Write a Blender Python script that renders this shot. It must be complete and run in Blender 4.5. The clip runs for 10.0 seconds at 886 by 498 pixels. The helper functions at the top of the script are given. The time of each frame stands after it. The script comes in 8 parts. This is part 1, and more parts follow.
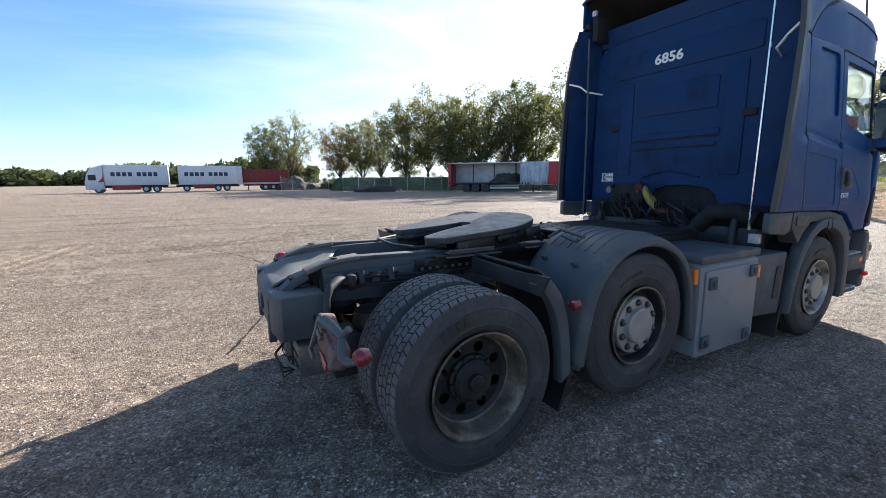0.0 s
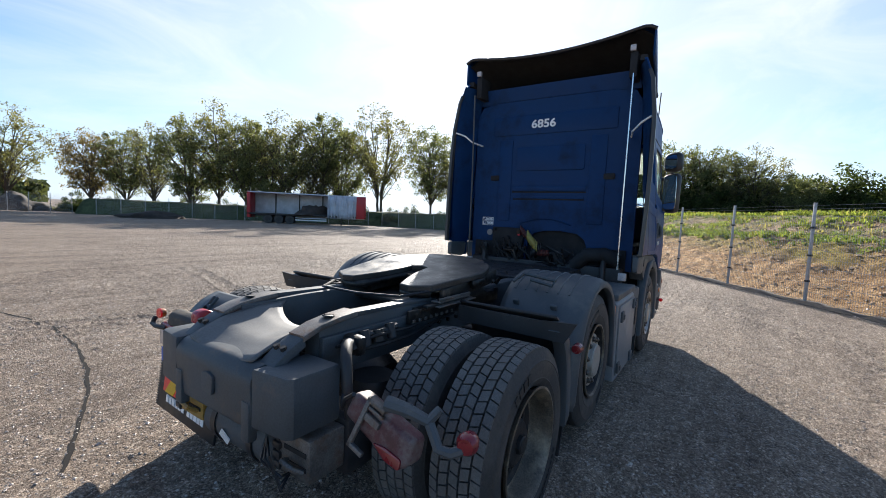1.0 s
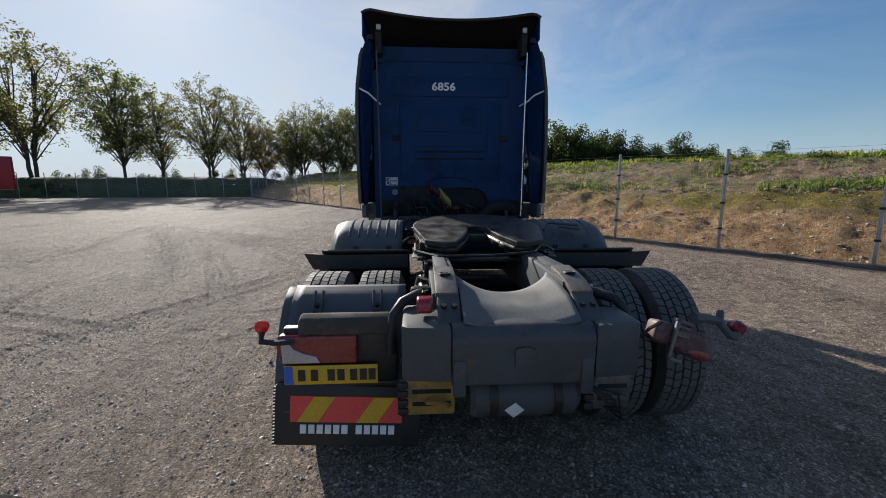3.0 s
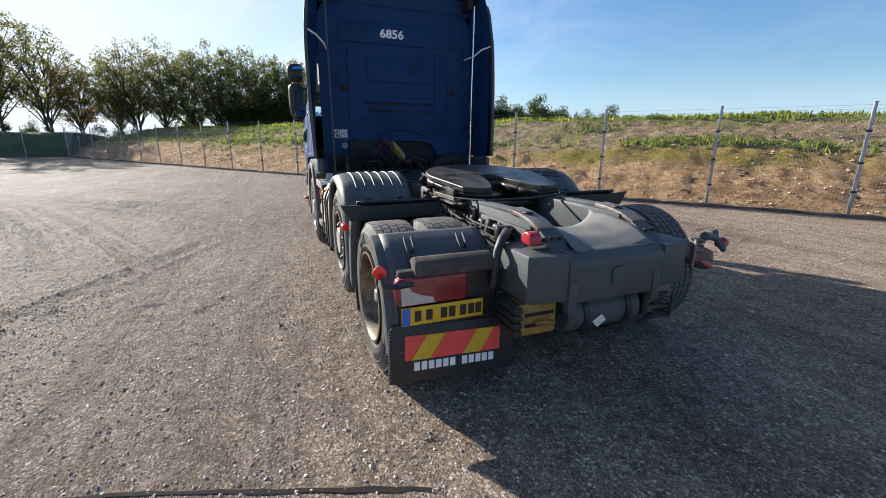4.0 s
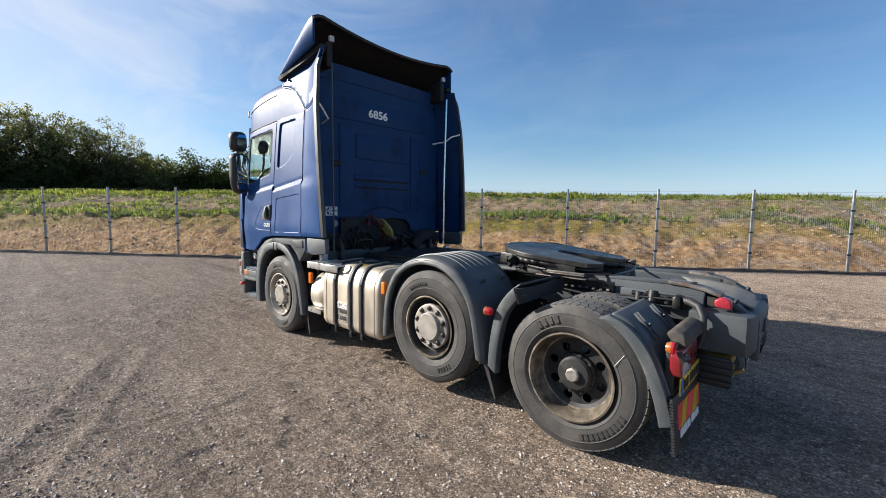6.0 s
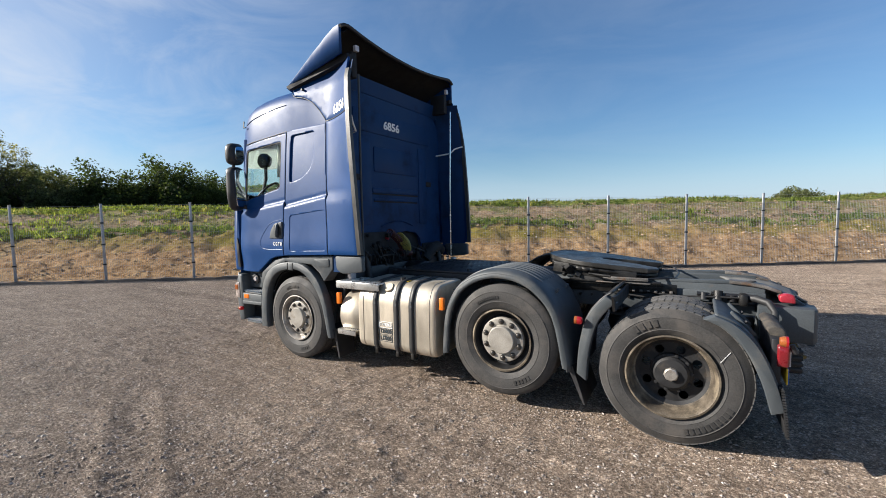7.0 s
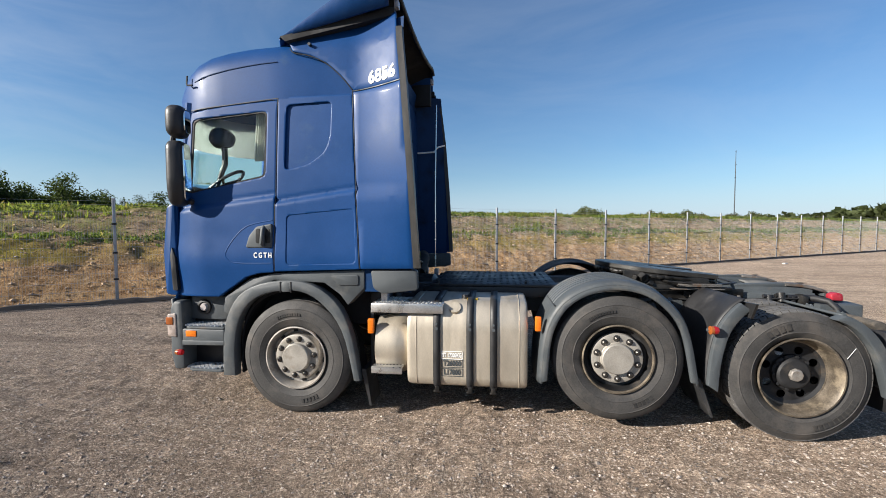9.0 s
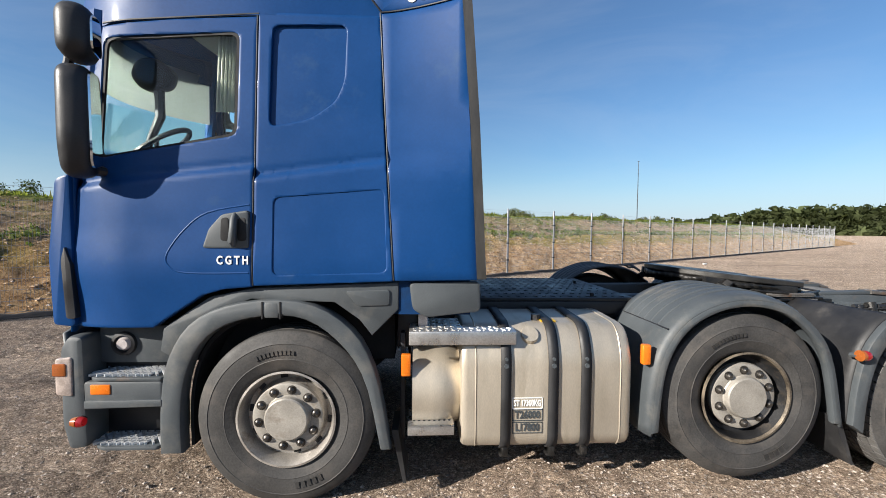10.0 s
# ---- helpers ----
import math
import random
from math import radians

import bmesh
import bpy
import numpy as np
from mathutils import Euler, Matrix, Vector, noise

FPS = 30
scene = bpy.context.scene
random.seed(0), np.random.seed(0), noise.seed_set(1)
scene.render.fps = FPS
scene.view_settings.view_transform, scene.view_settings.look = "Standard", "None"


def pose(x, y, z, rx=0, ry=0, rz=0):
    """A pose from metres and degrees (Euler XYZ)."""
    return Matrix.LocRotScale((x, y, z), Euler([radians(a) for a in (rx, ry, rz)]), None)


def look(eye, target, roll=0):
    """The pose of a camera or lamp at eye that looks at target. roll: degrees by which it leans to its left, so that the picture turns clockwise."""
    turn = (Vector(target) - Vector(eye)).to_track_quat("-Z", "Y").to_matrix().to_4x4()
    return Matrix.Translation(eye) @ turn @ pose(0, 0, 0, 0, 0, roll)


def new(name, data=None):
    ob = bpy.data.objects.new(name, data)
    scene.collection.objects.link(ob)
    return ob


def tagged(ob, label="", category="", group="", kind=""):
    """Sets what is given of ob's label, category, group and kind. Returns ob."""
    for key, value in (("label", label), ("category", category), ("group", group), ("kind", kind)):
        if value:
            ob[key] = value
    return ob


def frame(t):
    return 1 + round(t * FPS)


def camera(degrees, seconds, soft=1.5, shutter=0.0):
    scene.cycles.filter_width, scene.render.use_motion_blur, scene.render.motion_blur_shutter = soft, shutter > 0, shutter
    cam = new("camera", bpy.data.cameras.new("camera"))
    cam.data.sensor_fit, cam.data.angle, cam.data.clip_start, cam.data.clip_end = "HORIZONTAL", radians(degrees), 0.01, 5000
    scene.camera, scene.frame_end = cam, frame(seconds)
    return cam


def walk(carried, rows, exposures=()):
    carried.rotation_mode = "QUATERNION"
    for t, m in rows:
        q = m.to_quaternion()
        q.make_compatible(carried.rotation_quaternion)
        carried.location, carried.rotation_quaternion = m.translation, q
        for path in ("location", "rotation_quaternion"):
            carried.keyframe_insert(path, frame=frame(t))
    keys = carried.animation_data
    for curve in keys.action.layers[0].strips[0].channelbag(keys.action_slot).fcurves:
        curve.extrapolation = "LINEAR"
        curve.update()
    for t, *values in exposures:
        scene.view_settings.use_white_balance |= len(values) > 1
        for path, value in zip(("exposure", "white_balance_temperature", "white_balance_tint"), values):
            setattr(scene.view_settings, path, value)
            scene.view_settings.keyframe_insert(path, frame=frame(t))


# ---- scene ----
cam = camera(93.7, 10.0, soft=0.9)
PATH = [
    (0, (-1.172, -2.958, 1.603), (-0.224, -1.229, 1.271), -0.5),
    (0.5, (-1.624, -2.48, 1.601), (-0.331, -0.983, 1.302), 1.3),
    (1, (-1.924, -1.947, 1.635), (-0.266, -0.839, 1.48), 2.6),
    (1.5, (-2.239, -1.406, 1.72), (-0.374, -0.689, 1.813), 3.0),
    (2, (-2.478, -0.769, 1.724), (-0.537, -0.301, 1.839), 2.3),
    (2.5, (-2.638, -0.14, 1.673), (-0.648, 0.044, 1.596), 0.8),
    (3, (-2.714, 0.491, 1.606), (-0.744, 0.366, 1.284), 0.1),
    (3.2, (-2.772, 0.76, 1.595), (-0.833, 0.51, 1.178), -0.1),
    (4.3, (-2.52, 2.068, 1.52), (-0.785, 1.188, 1.055), 0.6),
    (4.5, (-2.43, 2.285, 1.558), (-0.74, 1.307, 1.128), 0.7),
    (5, (-2.081, 2.841, 1.583), (-0.504, 1.655, 1.259), 1.3),
    (5.5, (-1.687, 3.38, 1.621), (-0.23, 2.031, 1.384), 1.5),
    (5.7, (-1.483, 3.562, 1.611), (-0.076, 2.156, 1.399), 1.2),
    (6.8, (-0.364, 4.427, 1.644), (0.742, 2.767, 1.509), -0.8),
    (7, (-0.153, 4.555, 1.669), (0.894, 2.858, 1.529), -1.1),
    (7.5, (0.4, 4.87, 1.676), (1.258, 3.068, 1.54), -1.4),
    (8, (1.019, 4.956, 1.646), (1.676, 3.072, 1.509), -1.1),
    (8.5, (1.631, 4.934, 1.659), (2.065, 2.985, 1.541), -0.7),
    (9, (2.258, 4.621, 1.635), (2.525, 2.642, 1.538), -0.2),
    (9.5, (2.804, 4.187, 1.628), (2.904, 2.191, 1.559), 0.9),
    (10, (3.272, 3.565, 1.588), (3.168, 1.57, 1.494), 0.5),
]
walk(cam, [(t, look(eye, target, roll)) for t, eye, target, roll in PATH],
     [(0.0, 1.58), (0.5, 1.5), (1.0, 1.26), (1.5, 0.52), (2.0, 0.2), (2.5, 0.2), (3.2, 0.58), (3.6, 0.82), (4.3, 1.18), (5.5, 1.0), (7.5, 0.8), (9.0, 0.78), (10.0, 0.78)])


# ---- world, sun and exposure ----
SUN = Vector((0.797, 0.446, 0.406)).normalized()
world = bpy.data.worlds.new("sky")
scene.world = world
world.use_nodes = True


def sky_world():
    nt = world.node_tree
    nt.nodes.clear()
    N, L = nt.nodes.new, nt.links.new
    out, bg = N("ShaderNodeOutputWorld"), N("ShaderNodeBackground")
    sky = N("ShaderNodeTexSky")
    sky.sky_type, sky.sun_disc = "NISHITA", False
    sky.sun_elevation = math.asin(SUN.z)
    sky.sun_rotation = math.atan2(SUN.x, SUN.y)
    sky.altitude, sky.air_density, sky.dust_density, sky.ozone_density = 10, 1.2, 0.15, 6.8
    co = N("ShaderNodeTexCoord")
    # thin streaked cirrus, denser towards the sun
    mp = N("ShaderNodeMapping")
    mp.inputs["Rotation"].default_value = (0.25, 0.1, 0.5)
    mp.inputs["Scale"].default_value = (1.1, 3.2, 6.5)
    n1 = N("ShaderNodeTexNoise")
    n1.inputs["Scale"].default_value, n1.inputs["Detail"].default_value, n1.inputs["Roughness"].default_value = 1.3, 9, 0.6
    n1.inputs["Distortion"].default_value = 0.8
    rp = N("ShaderNodeValToRGB")
    rp.color_ramp.elements[0].position, rp.color_ramp.elements[1].position = 0.40, 0.8
    dot = N("ShaderNodeVectorMath")
    dot.operation = "DOT_PRODUCT"
    dot.inputs[1].default_value = SUN
    near = N("ShaderNodeMapRange")
    near.interpolation_type = "SMOOTHSTEP"
    near.inputs[1].default_value, near.inputs[2].default_value = 0.25, 0.98
    near.inputs[3].default_value, near.inputs[4].default_value = 0.12, 0.88
    mul = N("ShaderNodeMath")
    mul.operation = "MULTIPLY"
    mix = N("ShaderNodeMixRGB")
    mix.inputs[2].default_value = (5.8, 6.1, 6.6, 1)
    # the hazy glow round the sun behind thin cloud
    glow_sum = None
    for power, gain in ((4, 0.4), (16, 0.6), (130, 1.0), (1000, 10.0)):
        mx = N("ShaderNodeMath")
        mx.operation = "MAXIMUM"
        mx.inputs[1].default_value = 0.0
        L(dot.outputs["Value"], mx.inputs[0])
        pw = N("ShaderNodeMath")
        pw.operation = "POWER"
        pw.inputs[1].default_value = power
        L(mx.outputs[0], pw.inputs[0])
        ga = N("ShaderNodeMath")
        ga.operation = "MULTIPLY"
        ga.inputs[1].default_value = gain
        L(pw.outputs[0], ga.inputs[0])
        if glow_sum is None:
            glow_sum = ga
        else:
            ad = N("ShaderNodeMath")
            ad.operation = "ADD"
            L(glow_sum.outputs[0], ad.inputs[0])
            L(ga.outputs[0], ad.inputs[1])
            glow_sum = ad
    tint = N("ShaderNodeMixRGB")
    tint.blend_type = "MULTIPLY"
    tint.inputs[0].default_value = 1
    tint.inputs[2].default_value = (1.0, 0.94, 0.86, 1)
    add = N("ShaderNodeMixRGB")
    add.blend_type = "ADD"
    add.inputs[0].default_value = 1
    L(co.outputs["Generated"], mp.inputs["Vector"])
    L(mp.outputs[0], n1.inputs["Vector"])
    L(n1.outputs["Fac"], rp.inputs[0])
    L(co.outputs["Generated"], dot.inputs[0])
    L(dot.outputs["Value"], near.inputs[0])
    L(rp.outputs[0], mul.inputs[0])
    L(near.outputs[0], mul.inputs[1])
    L(mul.outputs[0], mix.inputs[0])
    # milky veil of high cloud on the sun's side of the sky
    veil, milky = N("ShaderNodeMapRange"), N("ShaderNodeMixRGB")
    veil.interpolation_type = "SMOOTHSTEP"
    veil.inputs[1].default_value, veil.inputs[2].default_value, veil.inputs[3].default_value, veil.inputs[4].default_value = 0.5, 1.0, 0.0, 0.55
    milky.inputs[2].default_value = (5.9, 6.1, 6.4, 1)
    L(dot.outputs["Value"], veil.inputs[0])
    L(veil.outputs[0], milky.inputs[0])
    L(sky.outputs[0], milky.inputs[1])
    L(milky.outputs[0], mix.inputs[1])
    L(glow_sum.outputs[0], tint.inputs[1])
    # pale haze low over the horizon
    sepz, hz, haze = N("ShaderNodeSeparateXYZ"), N("ShaderNodeMapRange"), N("ShaderNodeMixRGB")
    hz.interpolation_type = "SMOOTHSTEP"
    hz.inputs[1].default_value, hz.inputs[2].default_value, hz.inputs[3].default_value, hz.inputs[4].default_value = 0.0, 0.15, 0.6, 0.0
    haze.inputs[2].default_value = (4.0, 5.3, 7.3, 1)
    L(co.outputs["Generated"], sepz.inputs[0])
    L(sepz.outputs["Z"], hz.inputs[0])
    L(hz.outputs[0], haze.inputs[0])
    L(mix.outputs[0], haze.inputs[1])
    L(haze.outputs[0], add.inputs[1])
    L(tint.outputs[0], add.inputs[2])
    L(add.outputs[0], bg.inputs[0])
    bg.inputs["Strength"].default_value = 0.076
    L(bg.outputs[0], out.inputs[0])


sky_world()
sun_lamp = new("sun", bpy.data.lights.new("sun", "SUN"))
sun_lamp.data.energy, sun_lamp.data.angle, sun_lamp.data.color = 5.4, radians(0.6), (1.0, 0.94, 0.86)
sun_lamp.matrix_world = look(SUN * 50, (0, 0, 0))


# ---- materials ----
def material(name, base, rough=0.6, metal=0.0, vary=0.25, scale=6.0, grain=0.15, fine=120.0, bump=0.15, dirt=None, dirt_at=0.6, dirt_scale=2.5,
             coat=0.0, rough_vary=0.15, island=0.0, spec=0.5, stretch=(1, 1, 1), trans=0.0, leafy=0.0):
    """Principled surface with variation at two scales, optional patches of dirt or rust, and fine relief."""
    m = bpy.data.materials.new(name)
    m.use_nodes = True
    nt = m.node_tree
    N, L = nt.nodes.new, nt.links.new
    b = nt.nodes["Principled BSDF"]
    co, mp = N("ShaderNodeNewGeometry"), N("ShaderNodeMapping")
    mp.inputs["Scale"].default_value = stretch
    L(co.outputs["Position"], mp.inputs["Vector"])

    def noise_at(s, d, r=0.6):
        n = N("ShaderNodeTexNoise")
        n.inputs["Scale"].default_value, n.inputs["Detail"].default_value, n.inputs["Roughness"].default_value = s, d, r
        L(mp.outputs[0], n.inputs["Vector"])
        return n

    big, small = noise_at(scale, 4), noise_at(fine, 3)
    value = N("ShaderNodeMapRange")
    value.inputs[1].default_value, value.inputs[2].default_value = 0.3, 0.7
    value.inputs[3].default_value, value.inputs[4].default_value = 1 - vary, 1 + vary
    L(big.outputs["Fac"], value.inputs[0])
    value2 = N("ShaderNodeMapRange")
    value2.inputs[1].default_value, value2.inputs[2].default_value = 0.3, 0.7
    value2.inputs[3].default_value, value2.inputs[4].default_value = 1 - grain, 1 + grain
    L(small.outputs["Fac"], value2.inputs[0])
    prod = N("ShaderNodeMath")
    prod.operation = "MULTIPLY"
    L(value.outputs[0], prod.inputs[0])
    L(value2.outputs[0], prod.inputs[1])
    last = prod
    if island:
        isl, info, r3 = N("ShaderNodeNewGeometry"), N("ShaderNodeObjectInfo"), N("ShaderNodeMapRange")
        r3.inputs[3].default_value, r3.inputs[4].default_value = 1 - island, 1 + island
        sm, fr = N("ShaderNodeMath"), N("ShaderNodeMath")
        sm.operation, fr.operation = "ADD", "FRACT"
        L(isl.outputs["Random Per Island"], sm.inputs[0])
        L(info.outputs["Random"], sm.inputs[1])
        L(sm.outputs[0], fr.inputs[0])
        L(fr.outputs[0], r3.inputs[0])
        p2 = N("ShaderNodeMath")
        p2.operation = "MULTIPLY"
        L(prod.outputs[0], p2.inputs[0])
        L(r3.outputs[0], p2.inputs[1])
        last = p2
    col = N("ShaderNodeVectorMath")
    col.operation = "SCALE"
    col.inputs[0].default_value = base
    L(last.outputs[0], col.inputs["Scale"])
    final = col.outputs[0]
    if dirt:
        dn = noise_at(dirt_scale, 8, 0.68)
        dr = N("ShaderNodeMapRange")
        dr.inputs[1].default_value, dr.inputs[2].default_value = dirt_at - 0.06, dirt_at + 0.12
        L(dn.outputs["Fac"], dr.inputs[0])
        mx = N("ShaderNodeMixRGB")
        mx.inputs[2].default_value = (*dirt, 1)
        L(dr.outputs[0], mx.inputs[0])
        L(final, mx.inputs[1])
        final = mx.outputs[0]
    L(final, b.inputs["Base Color"])
    rr = N("ShaderNodeMapRange")
    rr.inputs[1].default_value, rr.inputs[2].default_value = 0.3, 0.7
    rr.inputs[3].default_value, rr.inputs[4].default_value = max(0.02, rough - rough_vary), min(1.0, rough + rough_vary)
    L(big.outputs["Fac"], rr.inputs[0])
    L(rr.outputs[0], b.inputs["Roughness"])
    b.inputs["Metallic"].default_value = metal
    b.inputs["Specular IOR Level"].default_value = spec
    b.inputs["Coat Weight"].default_value = coat
    b.inputs["Coat Roughness"].default_value = 0.09
    if trans:
        b.inputs["Transmission Weight"].default_value = trans
    if leafy:
        tr, ms = N("ShaderNodeBsdfTranslucent"), N("ShaderNodeMixShader")
        ms.inputs[0].default_value = leafy
        br = N("ShaderNodeVectorMath")
        br.operation = "MULTIPLY"
        br.inputs[1].default_value = (1.6, 1.55, 0.95)
        L(final, br.inputs[0])
        L(br.outputs[0], tr.inputs[0])
        L(b.outputs[0], ms.inputs[1])
        L(tr.outputs[0], ms.inputs[2])
        L(ms.outputs[0], nt.nodes["Material Output"].inputs[0])
    if bump:
        bp = N("ShaderNodeBump")
        bp.inputs["Strength"].default_value, bp.inputs["Distance"].default_value = bump, 0.004
        L(small.outputs["Fac"], bp.inputs["Height"])
        L(bp.outputs[0], b.inputs["Normal"])
    return m


def ground_material():
    """Compacted asphalt planings: pale and dark chips, soft tracks and dusty patches."""
    m = bpy.data.materials.new("asphalt_planings")
    m.use_nodes = True
    nt = m.node_tree
    N, L = nt.nodes.new, nt.links.new
    b = nt.nodes["Principled BSDF"]
    g = N("ShaderNodeNewGeometry")

    def noise_at(s, d, r=0.6, vec=None):
        n = N("ShaderNodeTexNoise")
        n.inputs["Scale"].default_value, n.inputs["Detail"].default_value, n.inputs["Roughness"].default_value = s, d, r
        L(vec or g.outputs["Position"], n.inputs["Vector"])
        return n

    def ramp(src, stops):
        r = N("ShaderNodeValToRGB")
        el = r.color_ramp.elements
        el[0].position, el[0].color = stops[0][0], (*stops[0][1], 1)
        el[1].position, el[1].color = stops[-1][0], (*stops[-1][1], 1)
        for p, c in stops[1:-1]:
            e = el.new(p)
            e.color = (*c, 1)
        L(src, r.inputs[0])
        return r

    def mixed(kind, fac, a, c):
        x = N("ShaderNodeMixRGB")
        x.blend_type = kind
        for sock, v in ((x.inputs[0], fac), (x.inputs[1], a), (x.inputs[2], c)):
            if isinstance(v, float):
                sock.default_value = v
            elif isinstance(v, tuple):
                sock.default_value = (*v, 1)
            else:
                L(v, sock)
        return x.outputs[0]

    v1, v2 = N("ShaderNodeTexVoronoi"), N("ShaderNodeTexVoronoi")
    v1.inputs["Scale"].default_value, v2.inputs["Scale"].default_value = 76, 190
    for v in (v1, v2):
        L(g.outputs["Position"], v.inputs["Vector"])
    sep = N("ShaderNodeSeparateColor")
    L(v1.outputs["Color"], sep.inputs[0])
    sep2 = N("ShaderNodeSeparateColor")
    L(v2.outputs["Color"], sep2.inputs[0])
    chips = ramp(sep.outputs[0], [(0.0, (0.065, 0.05, 0.039)), (0.45, (0.23, 0.181, 0.146)), (0.8, (0.39, 0.311, 0.25)), (0.9, (0.6, 0.51, 0.43)), (1.0, (0.84, 0.75, 0.66))])
    chips2 = ramp(sep2.outputs[1], [(0.0, (0.085, 0.066, 0.052)), (0.6, (0.285, 0.224, 0.181)), (0.92, (0.46, 0.371, 0.302)), (1.0, (0.74, 0.65, 0.56))])
    both = mixed("MIX", 0.5, chips.outputs[0], chips2.outputs[0])
    patch = noise_at(0.35, 6, 0.65)
    tone = ramp(patch.outputs["Fac"], [(0.3, (0.8, 0.78, 0.77)), (0.55, (1.0, 1.0, 1.0)), (0.75, (1.22, 1.2, 1.16))])
    both = mixed("MULTIPLY", 1.0, both, tone.outputs[0])
    # loosened and worn mottling, hand-sized
    mott = noise_at(11, 7, 0.72)
    blot = ramp(mott.outputs["Fac"], [(0.32, (0.62, 0.6, 0.59)), (0.5, (1.0, 1.0, 1.0)), (0.68, (1.38, 1.36, 1.33))])
    both = mixed("MULTIPLY", 0.65, both, blot.outputs[0])
    both = mixed("MULTIPLY", 1.0, both, (1.24, 1.2, 1.13))
    # scuffed and loosened streaks left by turning wheels
    sm = N("ShaderNodeMapping")
    sm.inputs["Rotation"].default_value, sm.inputs["Scale"].default_value = (0, 0, -0.35), (1.0, 3.2, 1)
    L(g.outputs["Position"], sm.inputs["Vector"])
    sc = noise_at(1.5, 10, 0.72, sm.outputs[0])
    sc.inputs["Distortion"].default_value = 1.0
    scuff = ramp(sc.outputs["Fac"], [(0.3, (1.2, 1.19, 1.17)), (0.48, (1.0, 1.0, 1.0)), (0.56, (0.72, 0.71, 0.7)), (0.62, (1.0, 1.0, 1.0)), (0.8, (0.8, 0.8, 0.8))])
    both = mixed("MULTIPLY", 0.85, both, scuff.outputs[0])
    # short torn streaks where the surface has come loose
    tm = N("ShaderNodeMapping")
    tm.inputs["Rotation"].default_value, tm.inputs["Scale"].default_value = (0, 0, 0.3), (3.6, 1.2, 1)
    L(g.outputs["Position"], tm.inputs["Vector"])
    tn = noise_at(1.3, 9, 0.66, tm.outputs[0])
    tn.inputs["Distortion"].default_value = 0.6
    torn = ramp(tn.outputs["Fac"], [(0.5, (1.03, 1.03, 1.02)), (0.6, (0.97, 0.97, 0.97)), (0.66, (0.62, 0.61, 0.6)), (0.74, (0.5, 0.49, 0.48))])
    both = mixed("MULTIPLY", 0.7, both, torn.outputs[0])
    # long soft wheel tracks
    mp = N("ShaderNodeMapping")
    mp.inputs["Rotation"].default_value, mp.inputs["Scale"].default_value = (0, 0, 0.45), (0.12, 1.3, 1)
    L(g.outputs["Position"], mp.inputs["Vector"])
    tr = noise_at(1.0, 7, 0.6, mp.outputs[0])
    trk = ramp(tr.outputs["Fac"], [(0.52, (1.0, 1.0, 1.0)), (0.62, (0.72, 0.71, 0.71)), (0.7, (0.62, 0.6, 0.6))])
    both = mixed("MULTIPLY", 0.75, both, trk.outputs[0])
    L(both, b.inputs["Base Color"])
    b.inputs["Roughness"].default_value = 0.8
    b.inputs["Diffuse Roughness"].default_value = 0.5
    b.inputs["Specular IOR Level"].default_value = 0.18
    bp, bp2, bp3 = N("ShaderNodeBump"), N("ShaderNodeBump"), N("ShaderNodeBump")
    bp.inputs["Strength"].default_value, bp.inputs["Distance"].default_value = 0.9, 0.016
    L(v1.outputs["Distance"], bp.inputs["Height"])
    bp.invert = True
    bp2.inputs["Strength"].default_value, bp2.inputs["Distance"].default_value = 0.6, 0.005
    L(v2.outputs["Distance"], bp2.inputs["Height"])
    L(bp.outputs[0], bp2.inputs["Normal"])
    mid = noise_at(5, 8, 0.7)
    bp3.inputs["Strength"].default_value, bp3.inputs["Distance"].default_value = 0.6, 0.045
    L(mid.outputs["Fac"], bp3.inputs["Height"])
    L(bp2.outputs[0], bp3.inputs["Normal"])
    clod = N("ShaderNodeBump")
    clod.inputs["Strength"].default_value, clod.inputs["Distance"].default_value = 0.8, 0.035
    L(mott.outputs["Fac"], clod.inputs["Height"])
    L(bp3.outputs[0], clod.inputs["Normal"])
    # shallow ruts along the tracks and patches of loosened surface
    rut = N("ShaderNodeBump")
    rut.inputs["Strength"].default_value, rut.inputs["Distance"].default_value = 0.9, 0.09
    L(tr.outputs["Fac"], rut.inputs["Height"])
    L(clod.outputs[0], rut.inputs["Normal"])
    heave = N("ShaderNodeBump")
    heave.inputs["Strength"].default_value, heave.inputs["Distance"].default_value = 0.8, 0.05
    L(sc.outputs["Fac"], heave.inputs["Height"])
    L(rut.outputs[0], heave.inputs["Normal"])
    tear = N("ShaderNodeBump")
    tear.invert = True
    tear.inputs["Strength"].default_value, tear.inputs["Distance"].default_value = 0.5, 0.03
    L(tn.outputs["Fac"], tear.inputs["Height"])
    L(heave.outputs[0], tear.inputs["Normal"])
    L(tear.outputs[0], b.inputs["Normal"])
    return m


